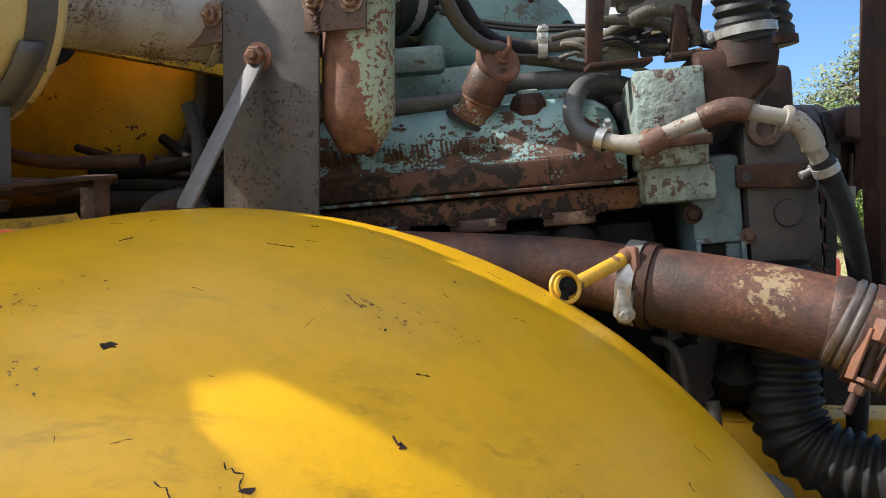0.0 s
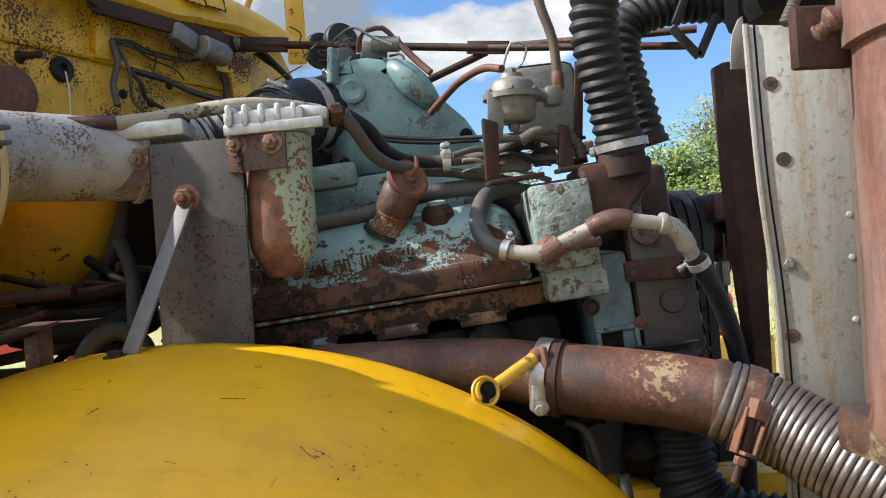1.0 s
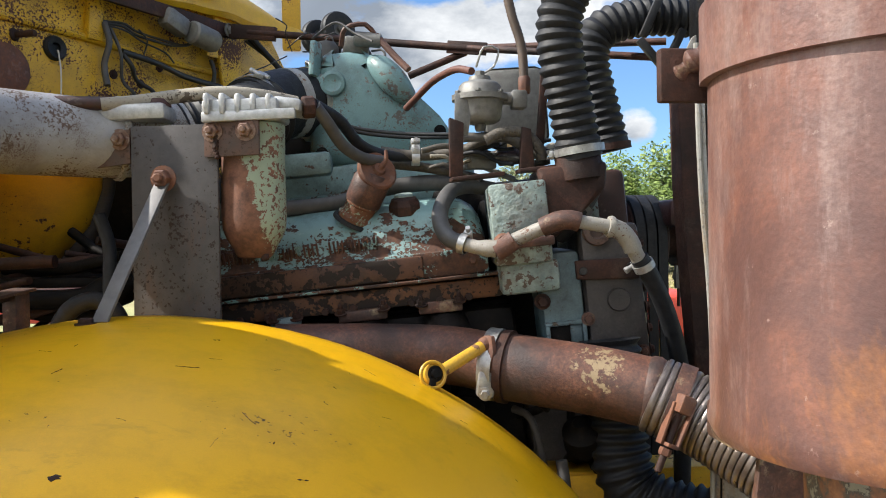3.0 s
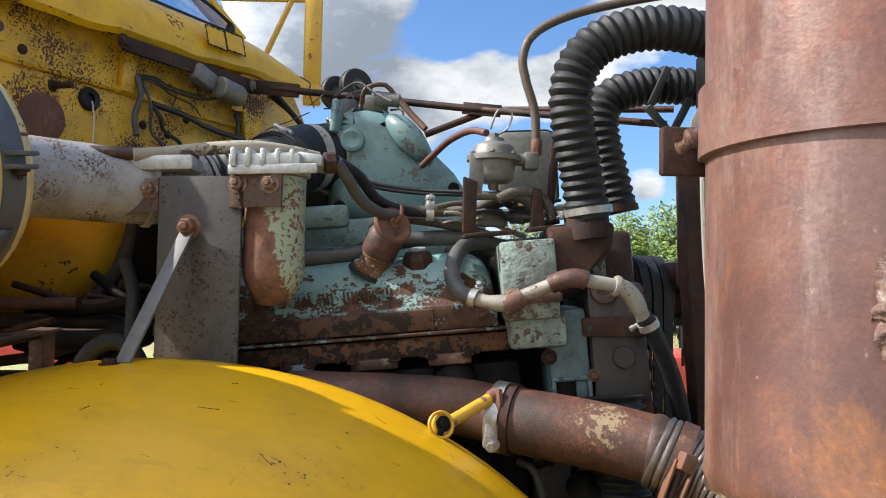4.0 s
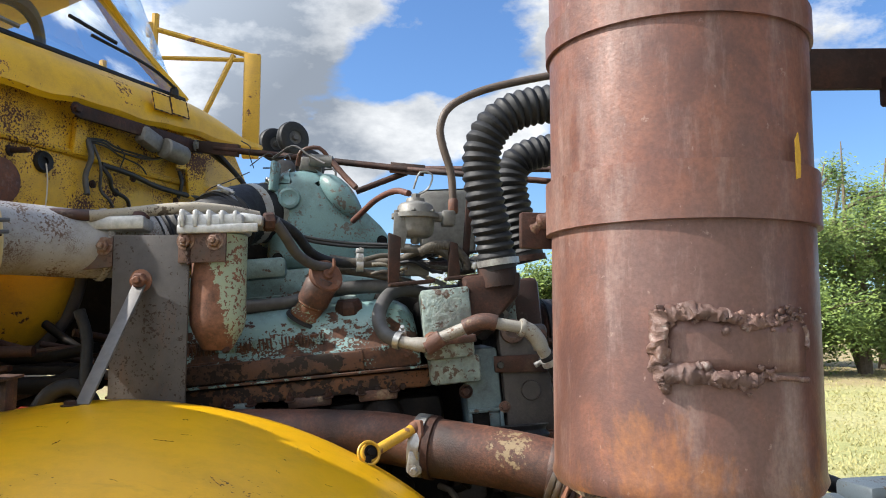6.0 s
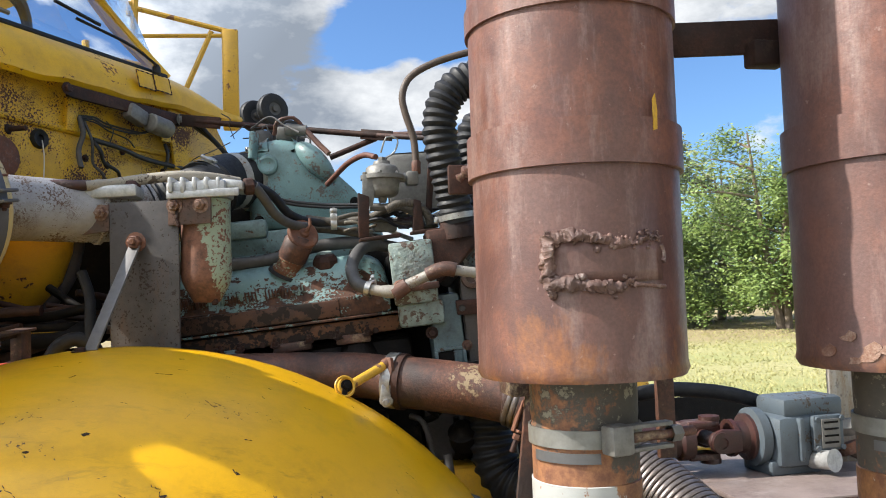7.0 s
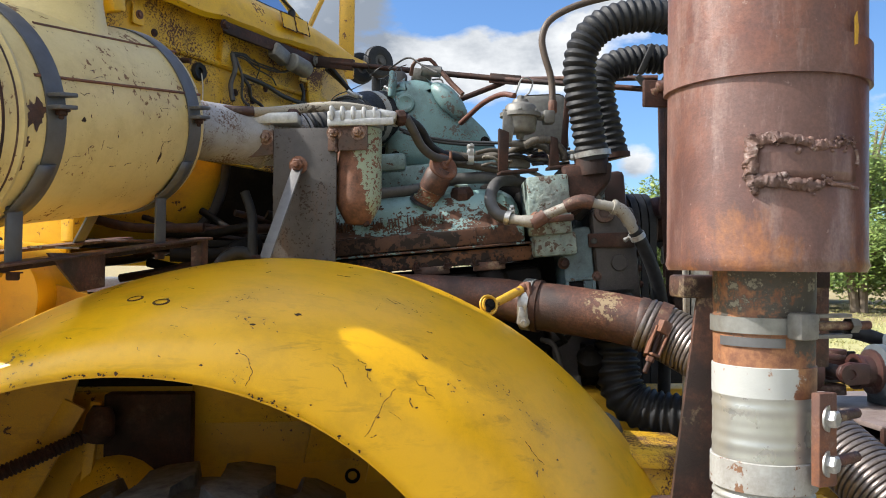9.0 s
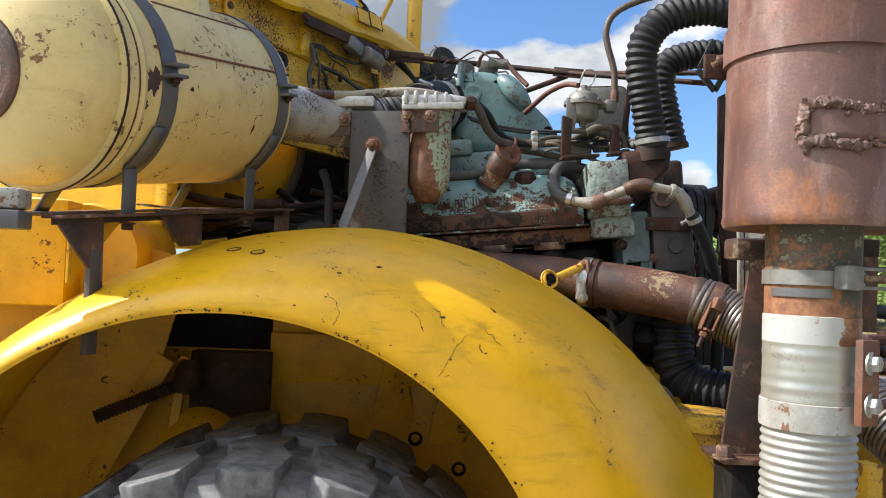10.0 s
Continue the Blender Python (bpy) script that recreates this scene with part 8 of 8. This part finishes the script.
# ---- clutter low behind the fender ----
def underbits():
    rng = random.Random(9)
    root = thing("gearbox", "greasy gearbox and steering parts below the cab, darkened for deep shade", "gearbox", (-0.5, 1.6, 1.3))
    # gearbox and floor double as dark backing, deep shade put into their colour
    part("housing", lathe([(0.19, 0), (0.22, 0.03), (0.22, 0.12), (0.18, 0.25), (0.15, 0.55)], at((-0.40, 1.72, 1.18), (-1, 0, 0)), 40), M["grime_shade"], root)
    part("floor", box((1.1, 0.9, 0.02), pose(-1.0, 1.9, 1.53), 0.004), M["grime_shade"], root)
    part("column", tube([(-0.62, 1.42, 1.50), (-0.50, 1.43, 1.50), (-0.42, 1.42, 1.52)], 0.02, 12), M["grime_shade"], root)
    part("joint", lathe([(0.03, 0), (0.034, 0.02), (0.034, 0.06), (0.026, 0.08)], at((-0.46, 1.42, 1.50), (1, 0.2, 0.4)), 16), M["grime_shade"], root)
    for i in range(16):
        p = Vector((rng.uniform(-0.58, -0.30), rng.uniform(1.40, 1.6), rng.uniform(1.44, 1.62)))
        q = p + Vector((rng.choice((-1, 1)) * rng.uniform(0.2, 0.4), rng.uniform(0.05, 0.2), rng.uniform(-0.12, 0.10)))
        part("linkage", tube([p, p.lerp(q, 0.5) + Vector((0, 0, rng.uniform(-0.04, 0.04))), q], rng.uniform(0.007, 0.014), 12), M[rng.choice(("grime_shade", "rust_dark", "rust_dark", "brown_hose"))], root)
    root = thing("engine_auxiliaries", "dark pumps, pipes and fittings low on the engine", "engine parts", (0.35, 1.3, 1.2))
    for i in range(22):
        p = Vector((rng.uniform(0.12, 0.56), rng.uniform(1.22, 1.38), rng.uniform(1.0, 1.33)))
        q = p + Vector((rng.uniform(-0.15, 0.15), rng.uniform(-0.08, 0.05), rng.uniform(-0.14, 0.14)))
        if i % 3 == 0:
            part("pump_body", lathe([(0.02, 0), (0.035, 0.01), (0.035, 0.05), (0.02, 0.06), (0.012, 0.075)], at(p, q - p), 16), M["grime_shade"], root)
        else:
            part("fuel_pipe", tube([p, p.lerp(q, 0.5) + Vector((0, -0.02, rng.uniform(-0.04, 0.04))), q], rng.uniform(0.006, 0.016), 10), M["grime_shade" if i % 4 else "rubber_grey"], root)
    part("pale_elbow", tube([(0.37, 1.08, 1.135), (0.42, 1.06, 1.13), (0.45, 1.05, 1.115), (0.455, 1.05, 1.09)], 0.022, 14), M["rubber_grey"], root, "pale dusty elbow")


underbits()


def turnbuckle():
    root = thing("turnbuckle", "small dark steel turnbuckle hanging behind the fan belts", "turnbuckle", (0.752, 1.5, 1.47))
    part("frame", box((0.018, 0.012, 0.05), pose(0.752, 1.5, 1.515), 0.003), M["alu_dull"], root)
    part("rod", tube([(0.752, 1.5, 1.45), (0.752, 1.5, 1.60)], 0.004, 8), M["rust_dark"], root)


turnbuckle()


# ---- front platform and its valve ----
def platform():
    root = thing("front_platform", "rusty brown steel platform at the truck's front", "platform", (1.5, 0.9, 1.0))
    part("deck", box((1.4, 0.28, 0.010), pose(1.58, 1.01, 1.17), 0.002), M["deck"], root)
    part("tread_strip", box((1.4, 0.17, 0.012), pose(1.58, 0.80, 1.171), 0.003), M["deck"], root, "worn brown edge strip")
    part("front_edge", box((1.4, 0.012, 0.034), pose(1.58, 0.716, 1.156), 0.003), M["rust_dark"], root)
    part("apron", box((1.4, 0.010, 0.55), pose(1.58, 0.75, 0.87), 0.003), M["grime_shade"], root)
    part("under_beam", box((1.4, 0.06, 0.08), pose(1.58, 1.1, 1.12), 0.004), M["grime_shade"], root)
    part("yellow_post", box((0.03, 0.05, 0.9), pose(0.70, 0.62, 0.62), 0.004), M["yellow_tube"], root)
    for x in (1.0, 2.2):
        part("leg", box((0.08, 0.08, 1.16), pose(x, 0.95, 0.58), 0.006), M["rust_dark"], root)
    
    part("upright", box((0.06, 0.012, 0.30), pose(1.275, 0.98, 1.32), 0.002), M["galv"], root)
    v = thing("hydraulic_pump", "blue-grey hydraulic pump with dark red coupling on a platform", "hydraulic pump", (1.13, 0.95, 1.175))
    part("body", box((0.15, 0.13, 0.11), pose(1.125, 0.95, 1.245, 0, 0, 4), 0.018), M["blue_grey"], v)
    part("foot", box((0.12, 0.10, 0.03), pose(1.10, 0.95, 1.19, 0, 0, 4), 0.004), M["blue_grey"], v)
    part("top_block", box((0.15, 0.10, 0.045), pose(1.145, 0.945, 1.313, 0, 0, 4), 0.012), M["blue_grey"], v)
    part("side_plate", box((0.075, 0.014, 0.075), pose(1.165, 0.88, 1.262, 0, 0, 4), 0.006), M["blue_grey"], v)
    part("rating_plate", box((0.045, 0.003, 0.06), pose(1.168, 0.8715, 1.262, 0, 0, 4), 0.001), M["alu_dull"], v)
    for q in range(4):
        part("plate_bar", box((0.034, 0.002, 0.004), pose(1.168, 0.8695, 1.285 - 0.014 * q, 0, 0, 4)), M["grime_shade"], v)
    for dx, dz in ((-0.03, -0.03), (0.03, -0.03), (-0.03, 0.03), (0.03, 0.03)):
        part("cover_bolt", hexbolt((1.165 + dx, 0.873 + 0.07 * dx, 1.262 + dz), (0.07, -1, 0), 0.011, 0.006, False), M["blue_grey"], v)
    part("side_rib", box((0.012, 0.02, 0.09), pose(1.105, 0.885, 1.25, 0, 0, 4), 0.004), M["blue_grey"], v)
    part("flange", lathe([(0.062, 0), (0.062, 0.02), (0.046, 0.026)], at((1.05, 0.955, 1.25), (-1, 0.02, 0)), 28), M["blue_grey"], v)
    cp = part("coupling", lathe([(0.05, 0), (0.05, 0.012), (0.036, 0.016), (0.034, 0.035), (0.04, 0.04), (0.04, 0.05)], at((1.03, 0.956, 1.25), (-1, 0.02, 0)), 20), M["red_oxide"], v, "dark red universal joint", smooth=30)
    for sy in (-1, 1):
        part("yoke_ear", prism([(-0.045, -0.022), (0.0, -0.026), (0.022, -0.018), (0.03, 0.0), (0.022, 0.018), (0.0, 0.026), (-0.045, 0.022)], 0.014, pose(0.945, 0.957 + 0.038 * sy, 1.25, 90, 180, 0), 0.004), M["red_oxide"], cp)
        part("cross_cap", lathe([(0.020, 0), (0.022, 0.004), (0.022, 0.012), (0.012, 0.013), (0.011, 0.009), (0, 0.009)], at((0.938, 0.957 + 0.044 * sy, 1.25), (0, sy, 0)), 22), M["red_oxide"], cp)
        part("yoke_ear", prism([(-0.05, -0.022), (0.0, -0.026), (0.022, -0.018), (0.03, 0.0), (0.022, 0.018), (0.0, 0.026), (-0.05, 0.022)], 0.014, pose(0.93, 0.957, 1.25 + 0.034 * sy), 0.004), M["red_oxide"], cp)
        part("cross_cap", lathe([(0.020, 0), (0.022, 0.004), (0.022, 0.012), (0.012, 0.013), (0, 0.010)], at((0.938, 0.957, 1.25 + 0.038 * sy), (0, 0, sy)), 22), M["red_oxide"], cp)
    part("cross", lathe([(0.016, -0.04), (0.016, 0.04)], at((0.938, 0.957, 1.25), (0, 1, 0)), 16), M["red_oxide"], cp)
    part("shaft_sleeve", lathe([(0.03, 0), (0.042, 0.006), (0.042, 0.03), (0.034, 0.036), (0.034, 0.20)], at((0.895, 0.958, 1.25), (-1, 0.02, 0)), 20), M["red_oxide"], cp, smooth=30)
    part("fitting", hexbolt((1.215, 0.925, 1.262), (0.8, -0.6, 0.1), 0.036, 0.04, False), M["alu_dull"], v)
    part("fitting", lathe([(0.02, 0), (0.02, 0.05), (0.024, 0.055)], at((1.14, 0.90, 1.205), (0.3, -1, 0.1)), 14), M["alu"], v)
    part("fitting_collar", lathe([(0.024, 0), (0.024, 0.022), (0.018, 0.024)], at((1.23, 0.905, 1.232), (0.3, -0.3, -1)), 14), M["rust_bright"], v)
    part("hose", tube([(1.24, 0.90, 1.222), (1.28, 0.88, 1.205), (1.36, 0.87, 1.21), (1.5, 0.9, 1.24)], 0.02, 14), M["brown_hose"], v)
    hose("hydraulic_hose", "thick black hydraulic hose behind the pump", [(0.72, 1.10, 1.30), (0.82, 1.08, 1.335), (0.93, 1.06, 1.345), (1.06, 1.03, 1.325), (1.14, 1.02, 1.28), (1.16, 1.02, 1.19)], 0.017, "rubber", 14)


platform()


def far_machines():
    root = thing("farm_implement", "red and white farm implement standing in the field behind the truck", "implement", (-3.0, 6.2, 0))
    part("frame", box((2.6, 0.8, 0.14), pose(-3.2, 6.2, 1.08), 0.02), M["red_paint"], root)
    part("hopper", prism([(-0.6, 0), (0.6, 0), (0.45, -0.45), (-0.45, -0.45)], 0.7, pose(-3.6, 6.2, 1.45, 90), 0.03), M["red_paint"], root)
    part("cover", box((0.5, 0.5, 0.2), pose(-2.3, 6.5, 1.24), 0.03), M["alu_dull"], root)
    for x in (-4.1, -2.2):
        part("leg", box((0.1, 0.1, 0.95), pose(x, 6.2, 0.53), 0.01), M["red_paint"], root)
        part("wheel", lathe([(0.2, -0.1), (0.38, -0.09), (0.4, 0), (0.38, 0.09), (0.2, 0.1)], at((x, 5.7, 0.4), (0, 1, 0)), 28, cap=False), M["rubber"], root)
    root = thing("yellow_machine", "yellow and orange machine standing behind the truck", "machine", (2.1, 4.6, 0))
    part("body", box((0.7, 0.8, 0.55), pose(1.95, 4.6, 0.72), 0.04), M["yellow_tube"], root)
    part("hood", box((0.5, 0.7, 0.25), pose(1.85, 4.6, 1.12), 0.05), M["red_paint"], root)
    for x in (1.7, 2.2):
        part("wheel", lathe([(0.15, -0.1), (0.28, -0.09), (0.3, 0), (0.28, 0.09), (0.15, 0.1)], at((x, 4.2, 0.3), (0, 1, 0)), 24, cap=False), M["rubber"], root)


far_machines()
